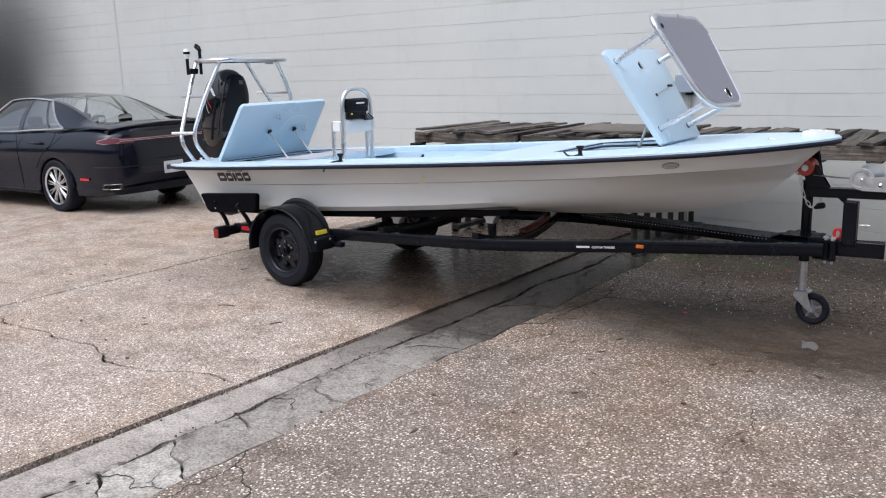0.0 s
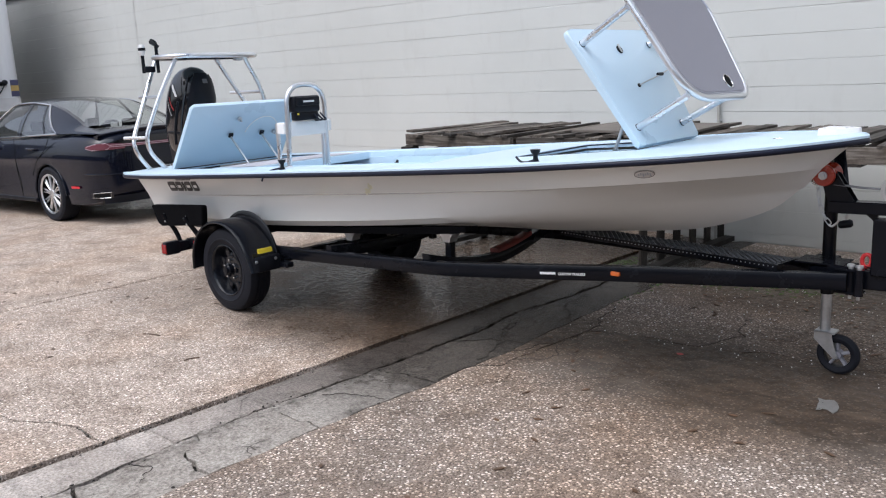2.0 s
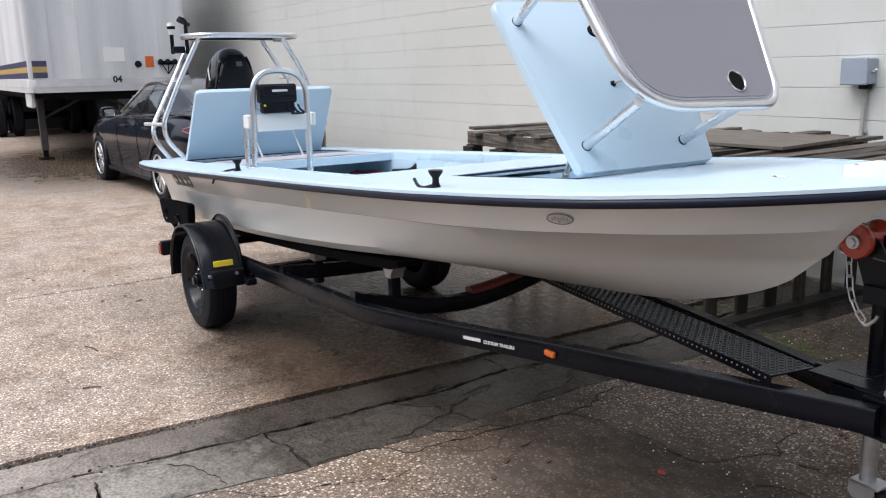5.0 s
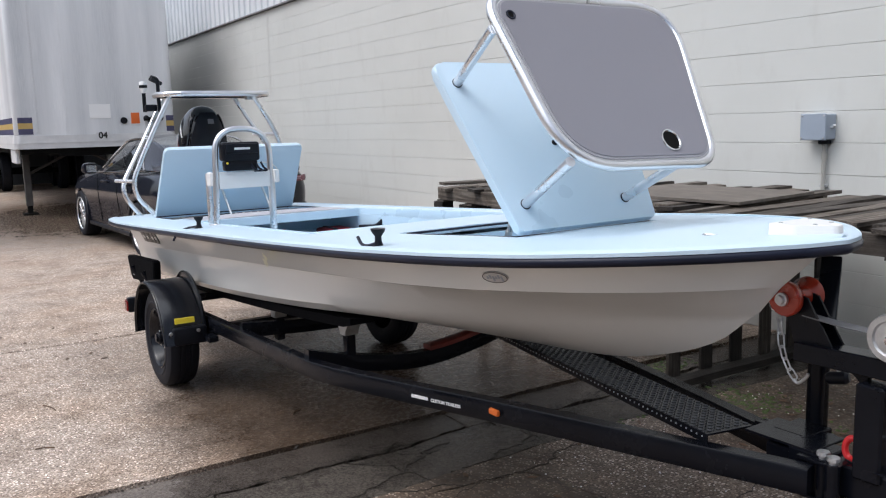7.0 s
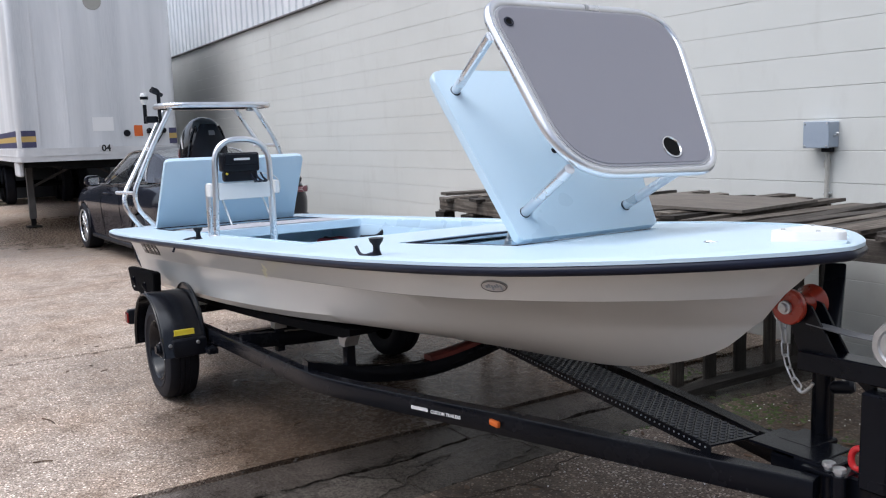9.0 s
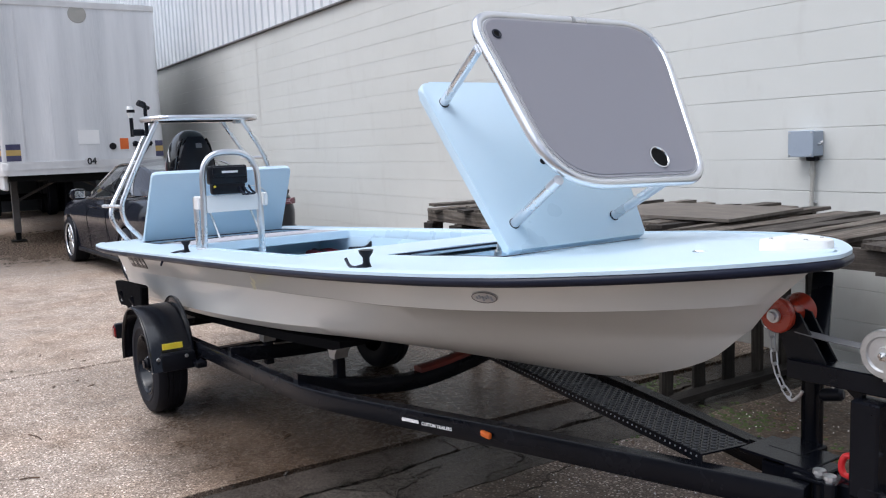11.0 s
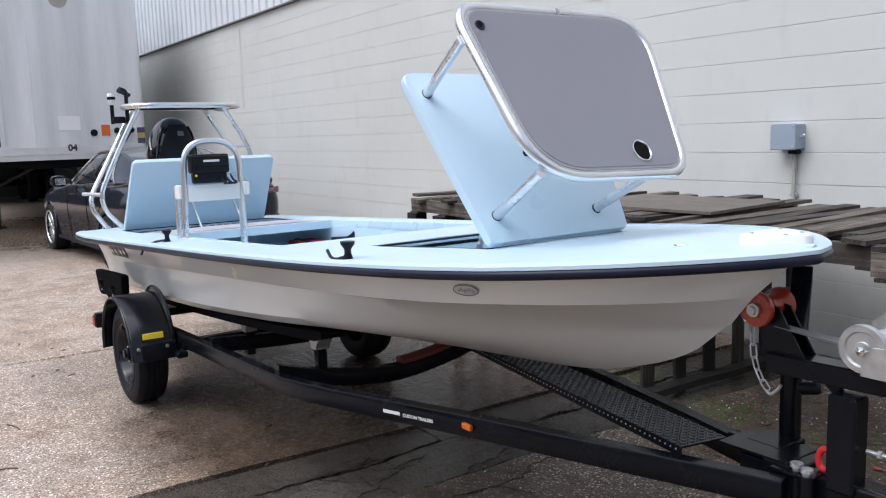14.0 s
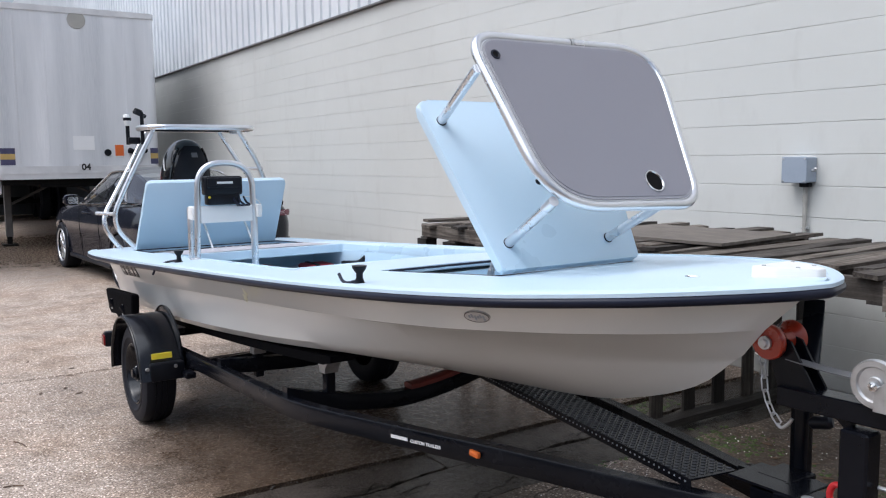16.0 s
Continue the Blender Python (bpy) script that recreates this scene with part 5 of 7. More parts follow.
for k in range(7):
    part("hull_scuff", boxed((0.012 * k - 0.035, 0.009 * math.sin(k * 1.7) + 0.009 * k, 0.0), (0.013, 0.026 + 0.008 * (k % 3), 0.0012), on_topside(0.07, 0.02), 0), RESIDUE, boat, "faint yellow wax smear" if k == 0 else "")

# stern lettering as plain blocks: the wide name stays a row of shapes
for x, wd in ((-2.055, 0.094), (-1.957, 0.074), (-1.895, 0.026), (-1.832, 0.074), (-1.743, 0.074)):
    lm = on_topside(x, 0.50)
    part("name_shape", prism([(-wd / 2, -0.040), (wd / 2 - 0.012, -0.040), (wd / 2, -0.024), (wd / 2, 0.040), (-wd / 2 + 0.012, 0.040), (-wd / 2, 0.024)], 0.001, 0.005, lm), BLACKMARK, boat)
    if wd > 0.03:
        part("name_shape", boxed((0.004, 0.0, 0.0055), (wd * 0.55, 0.022, 0.002), lm, 0), GELCOAT, boat)
for x in (-1.93, -1.86, -1.79):
    part("name_shape", boxed((0, 0.056, 0.003), (0.058, 0.007, 0.003), on_topside(x, 0.50), 0), BLACKMARK, boat)

# inside the cockpit
bag = thing("life_vest", "folded red life vest stowed under the aft deck", "life vest", pose(0, OFF, 0, 0, 0, YAW))
part("body", boxed((-1.27, 0.04, 0.826), (0.22, 0.34, 0.045), pose(0, 0, 0, 0, 0, 4), 0.024, 3), VESTRED, bag)
part("strap", boxed((-1.27, 0.08, 0.828), (0.228, 0.035, 0.050), pose(0, 0, 0, 0, 0, 4), 0.006), WHITEPLAST, bag)
part("buckle", boxed((-1.155, 0.08, 0.830), (0.012, 0.05, 0.025), pose(0, 0, 0, 0, 0, 4), 0.004), BLACKPLAST, bag)
bag = thing("life_vest", "second red life vest with black webbing beside it", "life vest", pose(0, OFF, 0, 0, 0, YAW))
part("body", boxed((-1.25, 0.36, 0.824), (0.20, 0.20, 0.040), pose(0, 0, 0, 0, 0, -2), 0.024, 3), VESTRED, bag)
part("strap", boxed((-1.25, 0.33, 0.826), (0.208, 0.03, 0.045), pose(0, 0, 0, 0, 0, -2), 0.006), BLACKPLAST, bag)
br = part("rod_rack", tubed(rounded([(-0.80, 0.535, 0.915), (-0.80, 0.51, 0.895), (-0.86, 0.51, 0.875), (-1.06, 0.51, 0.855)], 0.03), 0.014, 8), BLACKPLAST, boat, "black moulded rod rack bracket")
part("rack_arm", tubed([(-0.80, 0.538, 0.925), (-0.80, 0.538, 0.86)], 0.016, 8), BLACKPLAST, br)

# ---- the boat trailer ----
tr = thing("boat_trailer", "black painted steel boat trailer with a jockey wheel", "boat trailer", pose(0, 0.025, 0, 0, 0, YAW))


def beam_z(x):
    return 0.447 + 0.0435 * x if x < 1.6 else 0.5166 + 0.028 * (x - 1.6)


def beam(name, pts, w, h, material, parent, label=""):
    """A rectangular tube swept along points, kept upright."""
    b = BM()
    rings = []
    P = [Vector(p) for p in pts]
    for i, p in enumerate(P):
        d = P[min(i + 1, len(P) - 1)] - P[max(i - 1, 0)]
        s = Vector((-d.y, d.x, 0)).normalized() * (w / 2)
        u = Vector((0, 0, h / 2))
        e = 0.12
        rings.append([p - s - u * (1 - e), p - s * (1 - e) - u, p + s * (1 - e) - u, p + s - u * (1 - e), p + s + u * (1 - e), p + s * (1 - e) + u, p - s * (1 - e) + u, p - s + u * (1 - e)])
    add_loft(b, rings, True, False, True)
    return part(name, b, material, parent, label)


for s in (-1, 1):
    pts = [(-2.0, s * 0.60, beam_z(-2.0)), (0.45, s * 0.60, beam_z(0.45))]
    pts += [(x, s * y, beam_z(x)) for x, y in ((0.60, 0.595), (0.75, 0.57), (0.90, 0.535), (1.3, 0.428), (1.6, 0.345), (2.0, 0.232), (2.50, 0.085), (2.60, 0.06))]
    beam("side_beam", pts, 0.05, 0.077, BLACKSTEEL, tr, "black steel side beam")
beam("rear_crossbeam", [(-1.985, -0.74, 0.352), (-1.985, 0.74, 0.352)], 0.05, 0.075, BLACKSTEEL, tr)
beam("tongue", [(2.42, 0.04, beam_z(2.42)), (4.25, 0.04, beam_z(4.25))], 0.08, 0.09, BLACKSTEEL, tr, "black steel tongue")
for x, z, rise in ((-0.35, 0.432, 0.035), (0.50, 0.398, 0.110)):
    pts = [(x, y, z + rise * abs(y / 0.6) ** 1.7) for y in [-0.6 + 0.08 * i for i in range(16)]]
    beam("crossmember", pts, 0.052, 0.076, BLACKSTEEL, tr, "bowed black crossmember")
pad_rows = [(y, 0.398 + 0.110 * abs(y / 0.6) ** 1.7 + 0.038) for y in [0.03 + 0.06 * i for i in range(7)]]
part("keel_pad", add_loft(BM(), [[(0.50 + a_, y, z + h_) for a_, h_ in ((-0.034, 0.0), (0.034, 0.0), (0.034, 0.02), (0.024, 0.026), (-0.024, 0.026), (-0.034, 0.02))] for y, z in pad_rows], True, False, True), REDPAD, tr, "worn red keel pad")
beam("axle", [(-1.156, -0.66, 0.292), (-1.156, 0.66, 0.292)], 0.06, 0.06, BLACKSTEEL, tr)
for s in (-1, 1):
    part("spring", add_loft(BM(), [[(-1.156 + 0.38 * u, s * 0.60 + a, 0.34 + 0.045 * u * u + b) for a, b in ((-0.025, -0.012), (0.025, -0.012), (0.025, 0.012), (-0.025, 0.012))] for u in (-1, -0.6, -0.2, 0.2, 0.6, 1)], True, False, True), BLACKSTEEL, tr, "leaf spring")

# bunks under the hull
for s in (-1, 1):
    rings = []
    for x in (-2.1, -1.6, -1.0, -0.4, 0.2, 0.63, 0.70):
        y = 0.42
        zt = curve_at(KEEL_Z, x) + (curve_at(CHINE_Z, x) - curve_at(KEEL_Z, x)) * (y / 0.52) * 0.92 - 0.006
        c = 0.012 if -2.05 < x < 0.7 else 0.0
        rings.append([(x, s * (y - 0.055), zt - 0.038 + 0.012 - c), (x, s * (y + 0.055), zt - 0.038 + 0.012 - c), (x, s * (y + 0.055 + c * 0.2), zt + 0.004), (x, s * (y - 0.055 - c * 0.2), zt - 0.008)])
    bk = part("bunk", add_loft(BM(), rings, True, False, True), CARPET, tr, "black carpeted bunk board")
    for x in (-1.75, -0.35, 0.50):
        zt = curve_at(KEEL_Z, x) + (curve_at(CHINE_Z, x) - curve_at(KEEL_Z, x)) * 0.72 - 0.006 - 0.034
        foot_z = 0.44 if x > 0 else 0.40
        part("bunk_post", boxed((x, s * 0.385, (zt + foot_z) / 2 - 0.02), (0.045, 0.045, zt - foot_z), None, 0.004), BLACKSTEEL, bk)
        part("bunk_clamp", add_loft(BM(), [[(x + a, s * 0.385 + b, z) for a, b in ((-w, -0.034), (w, -0.034), (w, 0.034), (-w, 0.034))] for z, w in ((zt - 0.06, 0.026), (zt - 0.035, 0.032), (zt - 0.012, 0.052), (zt + 0.004, 0.052))], True, False, True), GALV, bk, "galvanised bunk bracket")
        for dx in (-0.035, 0.035):
            part("clamp_bolt", lathed([(0.007, 0), (0.007, 0.006), (0, 0.008)], pose(x + dx, s * 0.385 + s * 0.034, zt - 0.008, -90 if s > 0 else 90), 6), GALV, bk)


def wheel(s):
    """A trailer wheel: s is -1 on the near side, 1 on the far side."""
    m = pose(-1.168, s * 0.755, 0.292, 90 if s < 0 else -90)
    t = part("tyre", lathed([(0.175, -0.075), (0.205, -0.088), (0.255, -0.092), (0.280, -0.080), (0.291, -0.055), (0.2915, -0.034), (0.286, -0.032), (0.286, -0.026), (0.292, -0.024), (0.292, -0.004), (0.286, -0.003), (0.286, 0.003), (0.292, 0.004), (0.292, 0.024), (0.286, 0.026), (0.286, 0.032), (0.2915, 0.034), (0.291, 0.055), (0.280, 0.080), (0.255, 0.092), (0.225, 0.091), (0.222, 0.094), (0.214, 0.094), (0.211, 0.090), (0.19, 0.084), (0.175, 0.075)], m, 48), TYRE, tr, "black rubber trailer tyre", sharp=40)
    part("rim", lathed([(0.178, 0.074), (0.178, 0.080), (0.170, 0.081), (0.163, 0.070), (0.158, 0.03), (0.148, 0.012), (0.135, 0.008), (0.112, 0.028), (0.09, 0.034), (0.06, 0.034), (0.045, 0.036), (0.040, 0.042), (0.0, 0.042)], m, 40), FENDERPLAST, t, "black steel spoke rim")
    part("rim_lip", lathed([(0.181, 0.076), (0.180, 0.083), (0.174, 0.085), (0.168, 0.080)], m, 40), FENDERPLAST, t)
    for k in range(8):
        a = 2 * math.pi * (k + 0.5) / 8
        part("spoke", boxed((0.127, 0, 0.024), (0.066, 0.058, 0.022), m @ pose(0, 0, 0, 0, 0, math.degrees(a)), 0.009, 2), FENDERPLAST, t)
    part("hub", lathed([(0.040, 0.03), (0.038, 0.075), (0.032, 0.082), (0.0, 0.084)], m, 20), BLACKSTEEL, t, "grease-capped hub")
    part("hub_cap", lathed([(0.026, 0.082), (0.025, 0.092), (0.0, 0.094)], m, 18), BLACKSTEEL, t)
    for k in range(5):
        a = 2 * math.pi * k / 5 + 0.3
        part("lug_nut", lathed([(0.011, 0.03), (0.011, 0.048), (0.007, 0.056), (0, 0.057)], m @ Matrix.Translation((0.066 * math.cos(a), 0.066 * math.sin(a), 0)), 6), CHROME, t)


def fender(s):
    R, R2 = 0.350, 0.340
    y0, y1 = s * 0.655, s * 0.88
    pr = [(-0.395, 0.385)] + [(R * math.cos(a), R * math.sin(a)) for a in [math.radians(168 - 12 * k) for k in range(13)]] + [(0.355, 0.07), (0.372, 0.03)]
    pr[0] = (-0.345, -0.02)
    b = BM()
    rings = []
    for y, k in ((y0, 0.0), (y0, 1.0), (y1 - s * 0.012, 1.0), (y1, 0.985), (y1 + s * 0.003, 0.95), (y1 - s * 0.004, 0.945), (y1 - s * 0.012, 0.975), (y0 + s * 0.01, 0.975)):
        kk = k if k else 0.93
        rings.append([(-1.168 + px * kk, y, 0.292 + (pz * kk if pz > 0 else pz)) for px, pz in pr])
    add_loft(b, rings, False)
    f = part("fender", b, FENDERPLAST, tr, "black moulded plastic fender", sharp=40)
    part("fender_lip", tubed([(-1.168 + px * 0.972, y1 + s * 0.002, 0.292 + (pz * 0.972 if pz > 0 else pz)) for px, pz in pr], 0.007, 8), FENDERPLAST, f, "rolled glossy fender edge")
    arch = [(math.radians(4 + 8 * k), 0.356 + 0.034 * math.sin(math.radians(min(max(8 * k - 10, 0) * 1.5, 180)))) for k in range(17)]
    part("fender_flange", add_loft(BM(), [[(-1.168 + r * math.cos(q), y, 0.292 + r * math.sin(q)) for y, r in ((s * 0.640, 0.32), (s * 0.640, rr), (s * 0.652, rr + 0.003), (s * 0.656, rr - 0.004), (s * 0.656, 0.32))] for q, rr in arch], True, False, True), FENDERPLAST, f)
    part("fender_skirt", boxed((-0.821, s * 0.74, 0.365), (0.055, 0.19, 0.10), pose(0, 0, 0), 0.012, 2), BLACKPLAST, f)
    part("fender_bracket", boxed((-0.756, s * 0.64, 0.345), (0.10, 0.06, 0.035), None, 0.006), BLACKSTEEL, f)
    part("sticker", add_loft(BM(), [[(-0.803 + 0.008 * (z - 0.44) * -20 + d, s * y, z) for y, z in ((0.715, 0.444), (0.825, 0.444), (0.825, 0.474), (0.715, 0.474))] for d in (0.0, 0.012)], True, False, True), YELLOW, f, "yellow warning sticker")
    for y in (0.70, 0.855):
        part("bolt", lathed([(0.011, 0), (0.010, 0.006), (0, 0.007)], pose(-0.784, s * y, 0.395, 0, 90), 10), GALV, f)


for s in (-1, 1):
    wheel(s)
    fender(s)
    gb = part("guide_board", add_prism(BM(), flat([(-2.28, 0.655), (-1.555, 0.70), (-1.575, 0.55), (-2.17, 0.50)], 0.03, 3), -0.025, 0.025, Matrix.Translation((0, s * 0.712, 0)) @ Matrix(((1, 0, 0, 0), (0, 0, -1, 0), (0, 1, 0, 0), (0, 0, 0, 1))), 0.008, 1), CARPET, tr, "black carpeted side guide board")
    for x in (-2.02, -1.72):
        part("guide_arm", tubed(rounded([(x, s * 0.66, 0.36), (x - 0.02, s * 0.68, 0.46), (x - 0.06, s * 0.752, 0.60)], 0.05), 0.018, 8), BLACKSTEEL, gb)
        for z in (0.545, 0.60):
            part("bolt", lathed([(0.008, 0), (0.007, 0.004), (0, 0.005)], pose(x - 0.055, s * 0.742, z, 90 if s < 0 else -90), 8), GALV, gb)
    tl = part("tail_lamp", boxed((-1.985, s * 0.765, 0.352), (0.06, 0.12, 0.10), None, 0.012, 2), BLACKPLAST, tr, "rear lamp cluster")
    part("lens", boxed((-2.017, s * 0.77, 0.348), (0.02, 0.11, 0.09), None, 0.01, 2), REDLENS, tl, "red lens")
    part("side_lens", boxed((-1.985, s * 0.828, 0.348), (0.06, 0.012, 0.07), None, 0.005), REDLENS, tl)
    part("reflector", boxed((-1.84, s * 0.632, 0.372), (0.10, 0.012, 0.035), None, 0.003), REFLECT, tr, "red side reflector")
    part("side_marker", boxed((1.60, s * 0.378, 0.520), (0.052, 0.016, 0.023), pose(0, 0, 0), 0.006, 2), AMBER, tr, "amber side marker lamp")

# lettering on the near beam: a plain bar for the maker, then two words
lettering = Matrix.Translation((1.29, -0.4605, beam_z(1.29) - 0.004)) @ pose(0, 0, 0, 0, -2.3, 15.3) @ pose(0, 0, 0, 90, 0, 0)
part("maker_bar", boxed((-0.040, 0.002, 0.0), (0.085, 0.013, 0.002), lettering, 0), WHITEMARK, tr, "plain pale bar")
bm = text_mesh("CUSTOM TRAILERS", 0.0172, 0.0006, 0.0006)
bmesh.ops.transform(bm, matrix=lettering @ Matrix.Translation((0.090, -0.001, 0.0)), verts=bm.verts)
part("lettering", bm, WHITEMARK, tr, "white words on the beam")

# walkway of tread plate
wa, wb = Vector((0.946, 0.210, 0.598)), Vector((2.331, -0.050, 0.600))
d = (wb - wa).normalized()
side = Vector((-d.y, d.x, 0)).normalized()
up = d.cross(side).normalized()
if up.z < 0:
    up = -up
wm = Matrix(((d.x, side.x, up.x, wa.x), (d.y, side.y, up.y, wa.y), (d.z, side.z, up.z, wa.z), (0, 0, 0, 1)))
L = (wb - wa).length
wk = part("walkway", boxed((L / 2, 0, 0), (L, 0.165, 0.006), wm, 0.001), BLACKSTEEL, tr, "black tread-plate walkway")
for s in (-1, 1):
    part("walkway_flange", boxed((L / 2, s * 0.0825, -0.012), (L, 0.005, 0.030), wm, 0.001), BLACKSTEEL, wk)
    # bright beads modelled in place of glints on the flange's serrations
    fb = BM()
    for k in range(int(L / 0.024)):
        add_lathe(fb, [(0.0032, 0.0), (0.0026, 0.0022), (0.0, 0.0026)], wm @ pose(0.02 + 0.024 * k, s * 0.085, -0.009, 90 if s < 0 else -90), 6)
    tagged(part("flange_glint", fb, GALV, wk, "row of bright beads standing in for glints along the flange"), kind="stuff")
bm = BM()
i = 0
a = 0.02
while a < L - 0.02:
    for k in range(10):
        b = -0.0765 + 0.017 * k
        turn = 45 if (i + k) % 2 else -45
        mm = wm @ pose(a, b, 0.0035, 0, 0, turn)
        lo = [bm.verts.new(mm @ Vector(p)) for p in ((-0.0085, 0, 0), (0, -0.003, 0), (0.0085, 0, 0), (0, 0.003, 0))]
        hi = [bm.verts.new(mm @ Vector(p)) for p in ((-0.0055, 0, 0.0035), (0.0055, 0, 0.0035))]
        bm.faces.new([lo[0], lo[1], hi[0]])
        bm.faces.new([lo[1], lo[2], hi[1]])
        bm.faces.new([lo[1], hi[1], hi[0]])
        bm.faces.new([lo[2], lo[3], hi[1]])
        bm.faces.new([lo[3], lo[0], hi[0]])
        bm.faces.new([lo[3], hi[0], hi[1]])
    a += 0.018
    i += 1
tagged(part("tread", bm, TREADPAINT, wk, "raised diamond tread pattern"), kind="stuff")
beam("walkway_strut", [(2.30, 0.14, 0.575), (2.50, 0.08, 0.595)], 0.05, 0.02, BLACKSTEEL, tr)
part("gusset", boxed((2.46, 0.07, 0.60), (0.22, 0.16, 0.008), pose(0, 0, 0), 0.002), BLACKSTEEL, tr)
part("hinge_plate", boxed((2.555, 0.04, beam_z(2.55)), (0.11, 0.115, 0.115), None, 0.004), BLACKSTEEL, tr)
for x, y, mt in ((2.605, -0.012, BLACKSTEEL), (2.645, -0.03, BLACKSTEEL)):
    hp = part("hinge_barrel", lathed([(0.0, -0.07), (0.021, -0.07), (0.021, 0.052), (0.0, 0.052)], Matrix.Translation((x, y, beam_z(x))), 14), mt, tr, "black hinge barrel")
    part("hinge_pin", lathed([(0.012, 0.050), (0.012, 0.062), (0.018, 0.062), (0.017, 0.072), (0.0, 0.074)], Matrix.Translation((x, y, beam_z(x))), 10), GALV, hp, "galvanised pin head")
    part("hinge_pin", lathed([(0.008, -0.090), (0.008, -0.068)], Matrix.Translation((x, y, beam_z(x))), 10), GALV, hp)
part("hinge_tab", boxed((2.60, -0.005, beam_z(2.6) + 0.045), (0.12, 0.07, 0.010), None, 0.002), BLACKSTEEL, tr)
part("hinge_tab", boxed((2.60, -0.005, beam_z(2.6) - 0.06), (0.12, 0.07, 0.010), None, 0.002), BLACKSTEEL, tr)
part("latch_loop", tubed([(2.655 + 0.020 * math.cos(a), 0.04 + 0.004 * math.sin(a), 0.628 + 0.028 * math.sin(a)) for a in [2 * math.pi * k / 20 for k in range(20)]], 0.0092, 10, True), REDPLAST, tr, "red plastic-dipped latch loop")
part("u_bolt", tubed(rounded([(2.92, 0.0, 0.50), (2.92, 0.0, 0.65)], 0.01), 0.005, 8), GALV, tr)
part("u_bolt", tubed(rounded([(2.97, -0.012, 0.46), (2.97, -0.012, 0.62)], 0.01), 0.0055, 8), GALV, tr)
part("safety_chain", tubed(rounded([(2.66, 0.0, 0.61), (2.72, -0.01, 0.60), (2.80, -0.02, 0.61), (2.93, -0.01, 0.60)], 0.03), 0.0025, 6), BLACKSTEEL, tr)

# winch stand
part("winch_post", boxed((2.722, 0.020, 0.700), (0.076, 0.068, 0.26), None, 0.006), BLACKSTEEL, tr, "black winch stand post")
beam("winch_arm", [(2.49, 0.045, 0.868), (3.02, 0.045, 0.878)], 0.075, 0.055, BLACKSTEEL, tr, "black winch arm")
part("post_gusset", prism([(2.64, 0.842), (2.69, 0.80), (2.69, 0.842)], -0.01, 0.01, Matrix.Translation((0, 0.045, 0)) @ Matrix(((1, 0, 0, 0), (0, 0, -1, 0), (0, 1, 0, 0), (0, 0, 0, 1)))), BLACKSTEEL, tr)
part("post_bolt", tubed([(2.77, 0.03, 0.69), (2.825, 0.03, 0.69)], 0.006, 8), GALV, tr)
part("post_bolt", lathed([(0.011, 0), (0.011, 0.01), (0, 0.011)], pose(2.80, 0.03, 0.69, 0, 90), 6), GALV, tr)
beam("bow_stay", [(2.535, 0.075, 0.87), (2.458, 0.225, 1.085)], 0.055, 0.05, BLACKSTEEL, tr, "black box-section stay behind the roller")
RY = 0.055
for s in (-0.026, 0.026):
    part("roller_bracket", prism([(2.435, 1.01), (2.465, 1.035), (2.515, 1.02), (2.60, 0.885), (2.60, 0.845), (2.495, 0.845)], -0.004, 0.004, Matrix.Translation((0, RY + s, 0)) @ Matrix(((1, 0, 0, 0), (0, 0, -1, 0), (0, 1, 0, 0), (0, 0, 0, 1))), 0.001, 1), BLACKSTEEL, tr, "black roller bracket plate")
RX, RZ = 2.462, 1.014
part("bow_roller", lathed([(0.012, -0.062), (0.046, -0.062), (0.050, -0.056), (0.049, -0.042), (0.036, -0.024), (0.030, 0.0), (0.036, 0.024), (0.049, 0.042), (0.050, 0.056), (0.046, 0.062), (0.012, 0.062)], pose(RX, RY, RZ, 90), 36), REDRUBBER, tr, "orange-red rubber bow roller")
part("roller_bolt", lathed([(0.0, 0.086), (0.012, 0.084), (0.013, 0.074), (0.019, 0.073), (0.019, 0.064), (0.0, 0.063)], pose(RX, RY, RZ, 90), 18), GALV, tr)
wn_ = thing("winch", "galvanised hand winch on the trailer's winch stand", "winch", pose(0, 0.025, 0, 0, 0, YAW))
part("gear_disc", lathed([(0.0, 0.010), (0.018, 0.010), (0.020, 0.004), (0.042, 0.004), (0.046, 0.010), (0.060, 0.010), (0.063, 0.004), (0.063, -0.004), (0.0, -0.004)], pose(2.768, -0.002, 0.962, 90), 48), GALV, wn_, "round drum flange")
part("drum", lathed([(0.035, -0.05), (0.035, 0.05)], pose(2.775, 0.05, 0.964, 90), 24), GALV, wn_)
part("gear_disc", lathed([(0.0, 0.004), (0.072, 0.004), (0.072, -0.004), (0.0, -0.004)], pose(2.80, 0.098, 0.972, 90), 48), GALV, wn_)
part("frame_plate", prism([(2.772, 0.897), (2.93, 0.897), (2.93, 0.98), (2.80, 0.975), (2.772, 0.95)], -0.003, 0.003, Matrix.Translation((0, -0.018, 0)) @ Matrix(((1, 0, 0, 0), (0, 0, -1, 0), (0, 1, 0, 0), (0, 0, 0, 1))), 0.001, 1), GALV, wn_, "bent steel side plate")
part("frame_plate", boxed((2.87, 0.045, 0.90), (0.18, 0.12, 0.006), None, 0.002), GALV, wn_)
part("bolt", lathed([(0.013, 0), (0.013, 0.01), (0.006, 0.012), (0, 0.016)], pose(2.775, -0.022, 0.962, 90), 6), CHROME, wn_)
part("bolt", lathed([(0.012, 0), (0.012, 0.008), (0.006, 0.012), (0, 0.016)], pose(2.87, -0.022, 0.935, 90), 6), CHROME, wn_)
